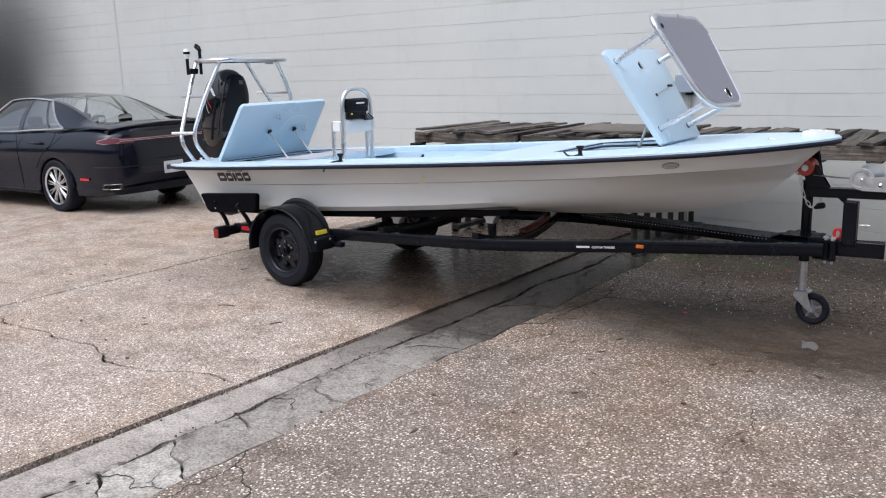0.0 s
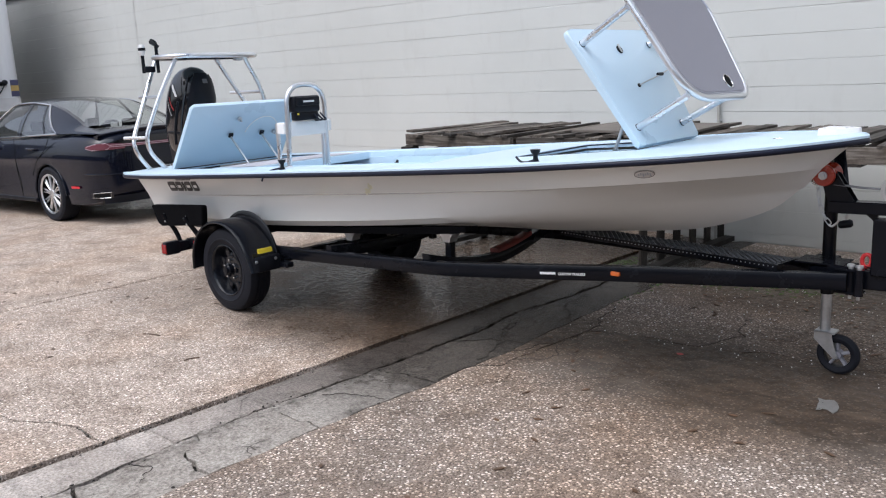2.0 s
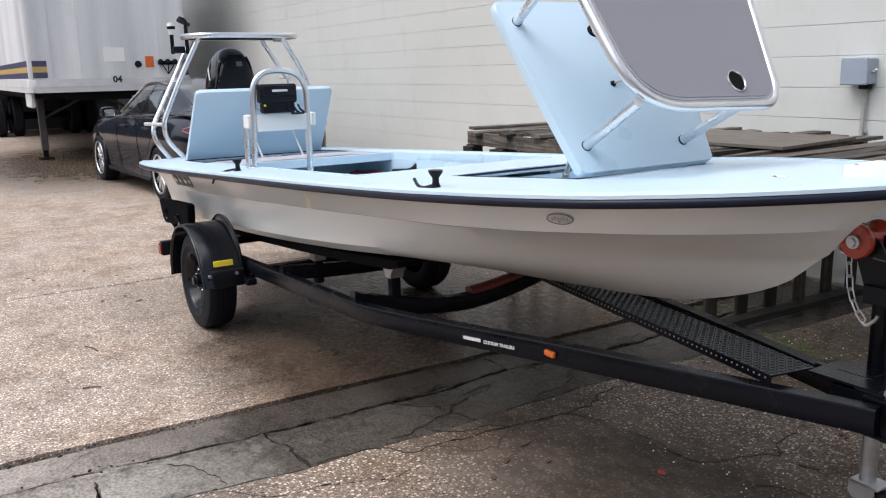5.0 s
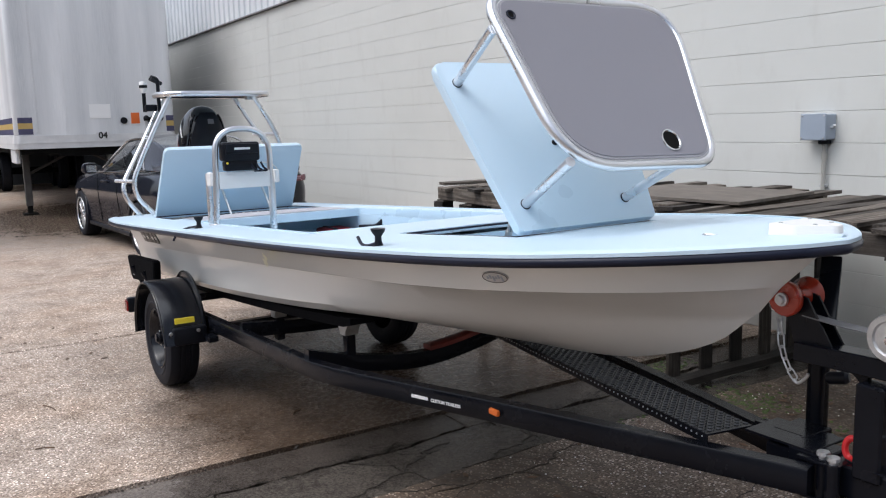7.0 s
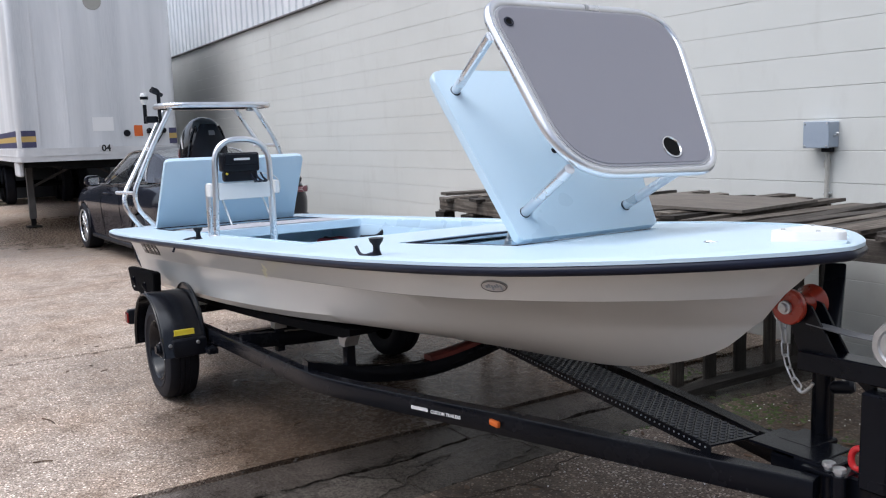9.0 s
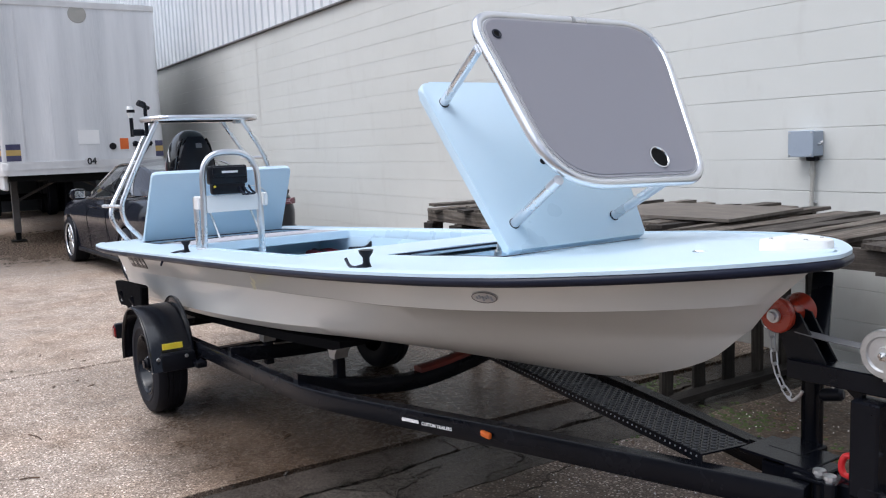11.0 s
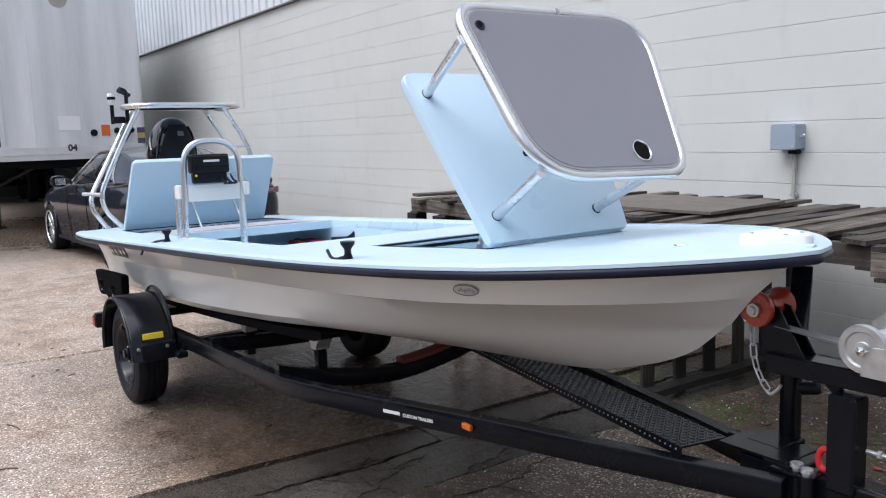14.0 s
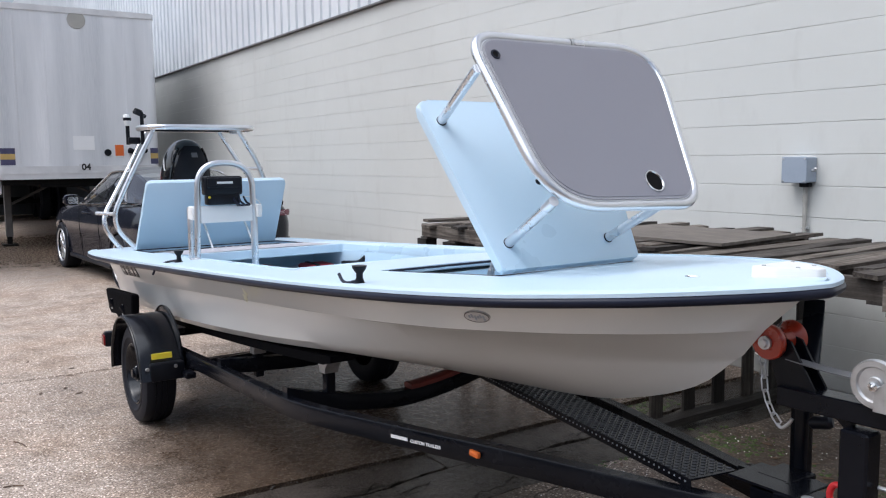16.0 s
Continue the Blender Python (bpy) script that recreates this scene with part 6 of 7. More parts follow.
part("strap", add_loft(BM(), [[(x, 0.045 - w, z), (x, 0.045 + w, z), (x, 0.045 + w, z + 0.003), (x, 0.045 - w, z + 0.003)] for x, z, w in ((2.76, 0.955, 0.025), (2.62, 0.958, 0.024), (2.50, 0.968, 0.02), (2.45, 0.985, 0.012))], True, False, True), WEBBING, wn_, "grey webbing strap to the bow eye")


def chain(label, pts, r, wire):
    c = thing("safety_chain", label, "chain", pose(0, 0.025, 0, 0, 0, YAW))
    P = [Vector(p) for p in pts]
    n = 0
    for a, b in zip(P, P[1:]):
        m = along(a, b)
        l = (b - a).length
        loop = []
        for k in range(16):
            t = 2 * math.pi * k / 16
            loop.append((r * math.cos(t), 0, l / 2 + (l / 2 + wire * 1.2 - r) * (1 if math.sin(t) > 0 else -1) + r * math.sin(t)))
        part("link", tubed([m @ pose(0, 0, 0, 0, 0, 90 * (n % 2)) @ Vector(p) for p in loop], wire, 8, True), GALV, c)
        n += 1
    return c


ch = [(2.432, 0.02, 0.985), (2.436, 0.018, 0.945), (2.442, 0.016, 0.908), (2.450, 0.012, 0.872), (2.462, 0.01, 0.84), (2.478, 0.01, 0.812), (2.496, 0.012, 0.79)]
c = chain("galvanised safety chain hanging from the bow eye", ch, 0.0088, 0.0025)
part("snap_hook", tubed(rounded([(2.49, 0.012, 0.786), (2.505, 0.012, 0.776), (2.53, 0.012, 0.80), (2.535, 0.012, 0.812)], 0.012, 4), 0.005, 8), GALV, c, "snap hook")
part("bow_eye", tubed([(2.425 + 0.02 * math.cos(a), 0.018, 0.99 + 0.02 * math.sin(a)) for a in [2 * math.pi * k / 14 for k in range(14)]], 0.005, 8, True), CHROME, c, "stainless bow eye")

# jockey wheel
JX, JY = 2.437, 0.216
jk = part("jack_tube", tubed([(JX, JY, 0.405), (JX, JY, 0.90)], 0.031, 20), BLACKSTEEL, tr, "black jack tube")
part("inner_tube", tubed([(JX, JY, 0.19), (JX, JY, 0.46)], 0.025, 18), GALV, jk, "galvanised inner tube")
part("jack_cap", lathed([(0.033, 0), (0.033, 0.012), (0.02, 0.02), (0, 0.021)], Matrix.Translation((JX, JY, 0.90)), 20), BLACKSTEEL, jk)
part("crank", tubed(rounded([(JX, JY, 0.86), (JX + 0.075, JY - 0.02, 0.86), (JX + 0.082, JY - 0.02, 0.85), (JX + 0.076, JY - 0.02, 0.765)], 0.015), 0.007, 8), GALV, jk, "bent steel crank")
part("crank_handle", lathed([(0.012, 0), (0.019, 0.01), (0.020, 0.055), (0.013, 0.065), (0, 0.065)], pose(JX + 0.045, JY - 0.035, 0.755, 0, 80, 20), 14), BLACKPLAST, jk, "black crank grip")
part("jack_bracket", boxed((JX + 0.01, JY - 0.085, 0.555), (0.11, 0.13, 0.10), None, 0.004), BLACKSTEEL, jk)
part("jack_bracket", boxed((JX + 0.03, JY - 0.085, 0.592), (0.12, 0.09, 0.008), pose(0, 0, 0), 0.002), BLACKSTEEL, jk)
WX, WZ = JX + 0.068, 0.102
FR = Matrix(((1, 0, 0, 0), (0, 0, -1, 0), (0, 1, 0, 0), (0, 0, 0, 1)))
part("fork", boxed((JX + 0.008, JY, 0.212), (0.098, 0.078, 0.012), None, 0.003), GALV, jk)
jw = part("jack_wheel", lathed([(0.066, -0.021), (0.084, -0.025), (0.096, -0.018), (0.1015, -0.006), (0.1015, 0.006), (0.096, 0.018), (0.084, 0.025), (0.066, 0.021)], pose(WX, JY, WZ, 90), 40), TYRE, tr, "black jockey wheel tyre")
part("wheel_rim", lathed([(0.070, -0.02), (0.062, -0.017), (0.060, 0.0), (0.062, 0.017), (0.070, 0.02)], pose(WX, JY, WZ, 90), 32), BLACKPLAST, jw, "black plastic rim")
part("wheel_hub", lathed([(0.0, -0.026), (0.020, -0.026), (0.022, -0.02), (0.022, 0.02), (0.020, 0.026), (0.0, 0.026)], pose(WX, JY, WZ, 90), 20), GREYPAD, jw)
for k in range(5):
    part("spoke", boxed((0.041, 0, 0.0), (0.044, 0.014, 0.030), pose(WX, JY, WZ, 90) @ pose(0, 0, 0, 0, 0, 72 * k + 20), 0.003), GREYPAD, jw, "grey wheel spoke")
for s in (-1, 1):
    part("fork_arm", prism(flat([(JX - 0.040, 0.216), (JX + 0.044, 0.216), (JX + 0.044, 0.190), (WX + 0.010, 0.086), (WX - 0.012, 0.086), (JX - 0.040, 0.175)], 0.008, 3), -0.003, 0.003, Matrix.Translation((0, JY + s * 0.036, 0)) @ FR, 0.001, 1), GALV, jk, "galvanised fork arm")
    part("axle_bolt", lathed([(0.009, 0), (0.009, 0.006), (0, 0.008)], pose(WX, JY + s * 0.039, WZ, 90 if s < 0 else -90), 6), GALV, jk)

# ---- parked car ----
car = thing("car", "glossy black four-door saloon parked on the wet concrete", "car", pose(-6.65, 1.15, 0, 0, 0, 184))
ST = [  # x, half width, bottom, shoulder height, centre height
    (-1.15, 0.46, 0.46, 0.82, 0.88), (-1.135, 0.62, 0.40, 0.89, 0.985), (-1.10, 0.74, 0.33, 0.94, 1.055), (-1.04, 0.815, 0.28, 0.965, 1.088), (-0.95, 0.865, 0.25, 0.985, 1.105), (-0.8, 0.90, 0.225, 1.0, 1.115), (-0.5, 0.925, 0.20, 1.008, 1.11), (0.0, 0.933, 0.19, 1.0, 1.06),
    (0.6, 0.934, 0.185, 0.985, 1.01), (1.2, 0.932, 0.185, 0.97, 0.99), (1.8, 0.928, 0.19, 0.958, 0.99), (2.25, 0.922, 0.20, 0.945, 0.985), (2.7, 0.915, 0.21, 0.915, 0.95), (3.2, 0.89, 0.22, 0.86, 0.895), (3.5, 0.84, 0.23, 0.79, 0.82), (3.7, 0.74, 0.25, 0.70, 0.72), (3.80, 0.58, 0.30, 0.60, 0.60)]


def car_ring(x):
    w, zb, zs, zc = (curve_at([(q[0], q[k]) for q in ST], x) for k in (1, 2, 3, 4))
    h, c = zs - zb, zc - zs
    pr = [(0, zb), (w * 0.90, zb), (w * 0.955, zb + 0.03), (w * 0.968, zb + 0.12 * h), (w * 0.972, zb + 0.22 * h), (w * 0.978, zb + 0.38 * h), (w * 0.995, zb + 0.56 * h), (w, zb + 0.68 * h), (w * 0.996, zb + 0.76 * h), (w * 0.978, zb + 0.84 * h), (w * 0.955, zb + 0.93 * h), (w * 0.915, zs), (w * 0.83, zs + 0.36 * c), (w * 0.6, zs + 0.78 * c), (w * 0.3, zs + 0.95 * c), (0, zc)]
    return [(x, y, z) for y, z in pr] + [(x, -y, z) for y, z in pr[-2:0:-1]]


bm = BM()
stations = sorted({q[0] for q in ST} | {round(-1.12 + 0.04 * i, 3) for i in range(40)} | {round(0.5 + 0.12 * i, 3) for i in range(17)} | {round(2.42 + 0.04 * i, 3) for i in range(22)} | {3.35, 3.6, 3.75})
rings = []
for x in stations:
    ring = []
    for (px, y, z) in car_ring(x):
        for ax in (0.0, 2.85):
            r = 0.368
            if abs(y) > 0.5 and abs(x - ax) < r:
                z = max(z, 0.335 + math.sqrt(max(r * r - (x - ax) ** 2, 0)))
        ring.append((px, y, z))
    rings.append(ring)
add_loft(bm, rings, True, False, True)
body = part("body", bm, CARPAINT, car, "glossy black bodywork", sharp=40)

GH = [  # x, belt half width, belt z, roof edge half width, roof edge z, roof centre z
    (-0.95, 0.79, 1.05, 0.68, 1.088, 1.102), (-0.5, 0.815, 1.058, 0.63, 1.125, 1.145), (-0.2, 0.84, 1.05, 0.595, 1.222, 1.256), (0.15, 0.85, 1.035, 0.572, 1.335, 1.378), (0.5, 0.855, 1.02, 0.566, 1.40, 1.448), (0.85, 0.855, 1.0, 0.57, 1.422, 1.473),
    (1.2, 0.85, 0.987, 0.566, 1.410, 1.462), (1.5, 0.845, 0.97, 0.562, 1.36, 1.41), (1.8, 0.835, 0.965, 0.587, 1.235, 1.28), (2.1, 0.82, 0.96, 0.645, 1.07, 1.105), (2.3, 0.80, 0.953, 0.70, 0.985, 1.0)]
GHK = [[(q[0], q[k]) for q in GH] for k in range(1, 6)]


def cabin(x, s, f, off=0.0):
    """A point of the cabin's skin: f runs from the belt (0) over the roof edge (1) to the roof's middle (2)."""
    wb, zb, wr, zr, zc = (curve_at(k, x) for k in GHK)
    if f <= 1:
        y, z = wb + (wr - wb) * (0.78 * f + 0.22 * f * f) + 0.022 * math.sin(math.pi * f), zb + (zr - zb) * f
        return Vector((x, s * (y + off), z + off * 0.4))
    g = f - 1
    return Vector((x, s * wr * (1 - g), zr + (zc - zr) * (1 - (1 - g) ** 2.2) + off))


def cabin_patch(xa, xb, f0, f1, s, n=10, k=5, off=0.0):
    """The skin between two slanting ends xa(f) and xb(f) and two heights."""
    return add_loft(BM(), [[cabin(xa(f) + (xb(f) - xa(f)) * i / n, s, f, off) for i in range(n + 1)] for f in [f0 + (f1 - f0) * q / k for q in range(k + 1)]], False)


def slant(a, b):
    return lambda f: a + (b - a) * min(f, 1.0)


REAR_END, MID_A, MID_B, FRONT_END = slant(-0.20, 0.40), slant(0.74, 0.80), slant(0.83, 0.88), slant(2.02, 1.40)
QUARTER_A, QUARTER_B = slant(0.10, 0.47), slant(0.13, 0.50)
for s in (-1, 1):
    part("rear_pillar", cabin_patch(slant(-0.95, -0.90), REAR_END, 0, 1, s, 14, 8, 0.003), CARPAINT, car)
    part("door_pillar", cabin_patch(MID_A, MID_B, 0, 1, s, 3, 6, 0.002), COWL, car, "gloss black door pillar")
    part("door_pillar", cabin_patch(QUARTER_A, QUARTER_B, 0.02, 0.98, s, 2, 6, 0.002), COWL, car)
    part("front_pillar", cabin_patch(FRONT_END, slant(2.3, 1.36), 0, 1, s, 6, 8, 0.003), CARPAINT, car)
    part("side_window", cabin_patch(REAR_END, QUARTER_A, 0, 0.97, s, 6, 6, -0.004), CARGLASS, car, "small quarter window")
    part("side_window", cabin_patch(QUARTER_B, MID_A, 0, 0.97, s, 6, 6, -0.004), CARGLASS, car, "tinted rear door window")
    part("side_window", cabin_patch(MID_B, FRONT_END, 0, 0.97, s, 10, 6, -0.004), CARGLASS, car, "tinted front door window")
    part("roof_rail", cabin_patch(slant(0.40, 0.40), slant(1.40, 1.40), 0.95, 1.0, s, 12, 1, 0.004), CARPAINT, car)
    part("roof", cabin_patch(slant(0.52, 0.52), slant(1.36, 1.36), 1, 2, s, 10, 6), CARPAINT, car, "black roof")
    part("rear_window_edge", cabin_patch(slant(-0.52, -0.52), slant(0.54, 0.54), 1, 1.07, s, 12, 1, 0.004), COWL, car)
    part("rear_window", cabin_patch(slant(-0.50, -0.50), slant(0.52, 0.52), 1.0, 2, s, 12, 6), CARGLASS, car, "sloping tinted rear window")
    part("windscreen", cabin_patch(slant(1.36, 1.36), slant(2.3, 2.3), 1, 2, s, 10, 6), CARGLASS, car, "tinted windscreen")
    loop = [cabin(REAR_END(f), s, f, 0.010) for f in [q / 8 for q in range(9)]] + [cabin(0.44 + 0.095 * i, s, 0.985, 0.010) for i in range(11)] + [cabin(FRONT_END(f), s, f, 0.010) for f in (0.9, 0.7, 0.5, 0.3, 0.1)]
    part("window_trim", tubed(loop, 0.012, 8), CHROME, car, "bright window trim")
    part("window_trim", tubed([cabin(-0.20 + 0.138 * i, s, 0.0, 0.010) for i in range(17)], 0.014, 8), CHROME, car)
    mir = part("door_mirror", add_loft(BM(), [[(1.78 + a, s * (0.93 + y), 1.03 + b) for a, b in ((-0.06 * k, -0.06 * k), (0.02 * k, -0.075 * k), (0.09 * k, -0.04 * k), (0.10 * k, 0.02 * k), (0.04 * k, 0.075 * k), (-0.05 * k, 0.07 * k))] for y, k in ((-0.09, 0.35), (-0.03, 0.6), (0.0, 0.95), (0.08, 1.05), (0.14, 0.9), (0.17, 0.5))], True, False, True), CARPAINT, car, "black door mirror", sharp=60)
    part("mirror_glass", boxed((1.712, s * 0.995, 1.03), (0.006, 0.13, 0.09), None, 0.01), CHROME, mir)
    for x in (0.34, 1.36):
        part("door_handle", tubed(rounded([(x - 0.11, s * 0.920, 0.872), (x - 0.10, s * 0.952, 0.875), (x + 0.09, s * 0.955, 0.872), (x + 0.10, s * 0.925, 0.868)], 0.02), 0.013, 8), CARPAINT, car)
    for pts in ([(0.78, 0.920, 1.0), (0.78, 0.936, 0.75), (0.78, 0.925, 0.5), (0.77, 0.90, 0.25)], [(1.72, 0.915, 0.96), (1.74, 0.932, 0.75), (1.74, 0.918, 0.5), (1.72, 0.895, 0.25)], [(-0.12, 0.918, 1.01), (0.0, 0.933, 0.86), (0.22, 0.934, 0.74), (0.40, 0.922, 0.55)]):
        part("door_gap", tubed(rounded([(px, s * py, pz) for px, py, pz in pts], 0.1), 0.0035, 6), DARK, car)
    part("sill_trim", boxed((1.42, s * 0.898, 0.235), (2.0, 0.03, 0.05), None, 0.01), BLACKPLAST, car)
    for ax in (0.0, 2.85):
        part("arch_lip", tubed([(ax + 0.366 * math.cos(a), s * (curve_at([(q[0], q[1]) for q in ST], ax + 0.366 * math.cos(a)) * 0.985), 0.335 + 0.366 * math.sin(a)) for a in [math.pi * (k / 20) for k in range(21)]], 0.011, 6), CARPAINT, car)
        part("arch_liner", add_loft(BM(), [[(ax + 0.36 * math.cos(a), s * y, 0.335 + 0.36 * math.sin(a)) for a in [math.pi * (k / 14) for k in range(15)]] for y in (0.45, 0.90)], False), DARK, car)

    def rear_skin(u, z, out=0.004):
        """The rear corner at height z: u runs from the flank (0) to the middle of the tail (1)."""
        x = curve_at([(0, -0.80), (0.16, -1.0), (0.30, -1.105), (0.45, -1.138), (1.0, -1.152)], u)
        y = curve_at([(0, 0.905), (0.16, 0.842), (0.30, 0.72), (0.45, 0.58), (1.0, 0.0)], u)
        nx, ny = -min(1.0, u * 2.6), max(0.0, 1 - u * 2.2)
        return (x + nx * out, s * (y + ny * out), z)

    us = [q / 24 for q in range(25)]
    part("lamp_recess", add_loft(BM(), [[rear_skin(0.16 + 0.84 * u, 0.900 + 0.015 * u, 0.004), rear_skin(0.16 + 0.84 * u, 0.905 + 0.10 * min(1.0, u * 2.2) ** 0.7, 0.003)] for u in us], False), COWL, car, "black recess above the light bar")
    part("tail_light", add_loft(BM(), [[rear_skin(0.07 + 0.41 * u, 0.905 + 0.010 * u - 0.034 * (0.45 + 0.55 * min(1, u * 3)), 0.012), rear_skin(0.07 + 0.41 * u, 0.905 + 0.010 * u, 0.02), rear_skin(0.07 + 0.41 * u, 0.905 + 0.010 * u + 0.044 * (0.35 + 0.65 * min(1, u * 3)) * (1 - 0.6 * u * u), 0.012)] for u in us], False), PINKLENS, car, "slim red tail light")
    part("lens_outline", tubed([rear_skin(u, z, 0.016) for u, z in ((0.07, 0.895), (0.14, 0.874), (0.28, 0.882), (0.32, 0.918), (0.27, 0.948), (0.16, 0.940), (0.09, 0.918))], 0.004, 6, True), LAMPLINE, car, "pale line round the lens")
    for dz in (-0.006, 0.012):
        part("light_strip", add_loft(BM(), [[rear_skin(0.30 + 0.70 * u, 0.914 + dz - 0.004, 0.0225), rear_skin(0.30 + 0.70 * u, 0.914 + dz + 0.004, 0.0225)] for u in us], False), LAMPLINE, car, "pale line in the light bar")
    part("light_bar", add_loft(BM(), [[rear_skin(0.47 + 0.53 * u, 0.898, 0.014), rear_skin(0.47 + 0.53 * u, 0.914, 0.02), rear_skin(0.47 + 0.53 * u, 0.934, 0.014)] for u in us], False), PINKLENS, car, "full-width red light bar")
    part("bumper_crease", tubed([rear_skin(0.02 + 0.98 * u, 0.60 - 0.012 * u, 0.002) for u in us], 0.009, 6), CARPAINT, car)
    part("boot_gap", tubed([rear_skin(0.46, 0.87, 0.0), rear_skin(0.47, 0.76, 0.002), rear_skin(0.56, 0.66, 0.0), rear_skin(1.0, 0.655, 0.0)], 0.004, 6), DARK, car)
    part("exhaust", add_loft(BM(), [[rear_skin(0.07 + 0.22 * u, z, 0.008) for z in (0.322, 0.385 + 0.008 * u)] for u in (0, 0.1, 0.5, 0.9, 1)], False), COWL, car, "black exhaust surround")
    part("exhaust_rim", tubed([rear_skin(u, z, 0.012) for u, z in ((0.08, 0.332), (0.10, 0.384), (0.18, 0.388), (0.27, 0.390), (0.26, 0.330), (0.18, 0.328))], 0.004, 6, True), CHROME, car, "bright exhaust rim")
    part("exhaust_mouth", add_loft(BM(), [[rear_skin(0.10 + 0.15 * u, z, 0.012) for z in (0.335, 0.378)] for u in (0, 0.5, 1)], False), DARK, car)
    part("bumper_lower", add_loft(BM(), [[rear_skin(0.20 + 0.80 * u, z, 0.006) for z in (0.26, 0.30, 0.345)] for u in us], False), BLACKPLAST, car)
    part("side_reflector", add_loft(BM(), [[(-0.52 - 0.16 * u, s * (0.920 - 0.012 * u), z) for z in (0.428, 0.455)] for u in (0, 0.5, 1)], False), REFLECT, car, "red side marker")
part("boot_lip", add_loft(BM(), [[(-1.075 + 0.20 * y * y + a, y, 1.088 - 0.10 * y * y + h) for a, h in ((0.05, -0.004), (0, 0.008), (-0.035, 0.018), (-0.045, 0.010), (-0.03, -0.03), (0.03, -0.05))] for y in [-0.78 + 0.06 * i for i in range(27)]], True, False, True), CARPAINT, car, "raised boot edge", sharp=50)
plate = part("number_plate", boxed((-1.158, 0.0, 0.53), (0.016, 0.30, 0.15), None, 0.006), SEMIRAIL, car, "pale plate with plain bars")
for k in range(3):
    part("plate_bar", boxed((-1.1675, -0.09 + 0.09 * k, 0.53), (0.003, 0.06, 0.06), None, 0), NAVY, plate)
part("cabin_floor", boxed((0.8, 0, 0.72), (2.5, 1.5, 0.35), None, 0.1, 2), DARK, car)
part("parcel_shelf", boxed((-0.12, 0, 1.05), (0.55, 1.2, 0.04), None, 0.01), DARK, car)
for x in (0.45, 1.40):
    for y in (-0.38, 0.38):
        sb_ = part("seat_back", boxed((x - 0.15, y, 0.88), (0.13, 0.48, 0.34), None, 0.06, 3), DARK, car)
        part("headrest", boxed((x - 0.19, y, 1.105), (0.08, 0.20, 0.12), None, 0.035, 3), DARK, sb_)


def car_wheel(x, s):
    m = pose(x, s * 0.815, 0.335, -90 if s > 0 else 90)
    t = part("wheel", lathed([(0.235, -0.10), (0.30, -0.115), (0.328, -0.10), (0.336, -0.06), (0.336, 0.06), (0.328, 0.10), (0.30, 0.115), (0.245, 0.108), (0.235, 0.10)], m, 44), TYRE, car, "tyre on a bright alloy rim")
    part("rim", lathed([(0.245, 0.102), (0.240, 0.112), (0.228, 0.108), (0.222, 0.06), (0.20, 0.02), (0.0, 0.02)], m, 40), DARK, t, "deep rim barrel")
    for k in range(20):
        a = 360 * k / 20 + (3.6 if k % 2 else -3.6)
        part("spoke", boxed((0.135, 0, 0.088), (0.185, 0.018, 0.02), m @ pose(0, 0, 0, 0, 0, a) @ pose(0, 0, 0, 0, 3, 0), 0.004), ALU, t)
    part("rim_lip", lathed([(0.246, 0.104), (0.243, 0.114), (0.226, 0.110), (0.222, 0.10)], m, 40), ALU, t)
    part("hub_cap", lathed([(0.06, 0.085), (0.055, 0.10), (0.0, 0.105)], m, 20), ALU, t)


for x in (0.0, 2.85):
    for s in (-1, 1):
        car_wheel(x, s)

# ---- freight trailer behind the car ----
NX, Y0, Y1, ZT = -12.40, -0.50, 2.27, 4.26
semi = thing("freight_trailer", "weathered grey aluminium freight trailer standing on its landing gear", "trailer")
foot = flat([(NX - 12.5, Y0), (NX, Y0), (NX, Y1), (NX - 12.5, Y1)], [0.01, 0.13, 0.13, 0.01], 8)
part("body", prism(foot, 1.48, ZT, None, 0.02, 2), SEMI, semi, "streaked aluminium box body")
part("bottom_rail", prism(inset(foot, -0.012), 1.25, 1.479, None, 0.006, 1), SEMIRAIL, semi, "scuffed pale bottom rail")
part("top_rail", prism(inset(foot, -0.015), ZT - 0.09, ZT + 0.012, None, 0.008, 1), SEMIRAIL, semi)
part("rail_lip", prism(inset(foot, -0.02), 1.345, 1.36, None, 0.002, 1), SEMIRAIL, semi)
for y in (-0.12, 0.36, 1.72):
    part("panel_seam", boxed((NX + 0.003, y, (1.48 + ZT) / 2), (0.008, 0.035, ZT - 1.6), None, 0.002), SEMI, semi)
rb = BM()
for y in (-0.17, -0.15):
    for k in range(44):
        add_lathe(rb, [(0.008, 0), (0.006, 0.004), (0, 0.005)], pose(NX + 0.006, y + 0.05, 1.55 + 0.058 * k, 0, 90), 6)
tagged(part("rivet", rb, SEMIRAIL, semi, "rows of rivet heads"), kind="stuff")
for z, mt in ((1.552, NAVY), (1.650, GOLD), (1.748, NAVY)):
    h = 0.049
    part("stripe", boxed((NX + 0.003, Y1 - 0.10, z), (0.006, 0.14, 2 * h), None, 0), mt, semi)
    line = [(NX - 8.2, Y0 - 0.004)] + [(NX - 0.13 + 0.134 * math.sin(a), Y0 + 0.13 - 0.134 * math.cos(a)) for a in [math.pi / 2 * k / 10 for k in range(11)]] + [(NX + 0.004, Y0 + 0.31)]
    part("stripe", add_loft(BM(), [[(x, y, z + dz) for x, y in line] for dz in (-h, h)], False), mt, semi, "painted stripe wrapping the rounded corner")
part("placard", boxed((NX + 0.004, 1.545, 1.755), (0.006, 0.15, 0.20), None, 0.001), ORANGE, semi, "orange placard")
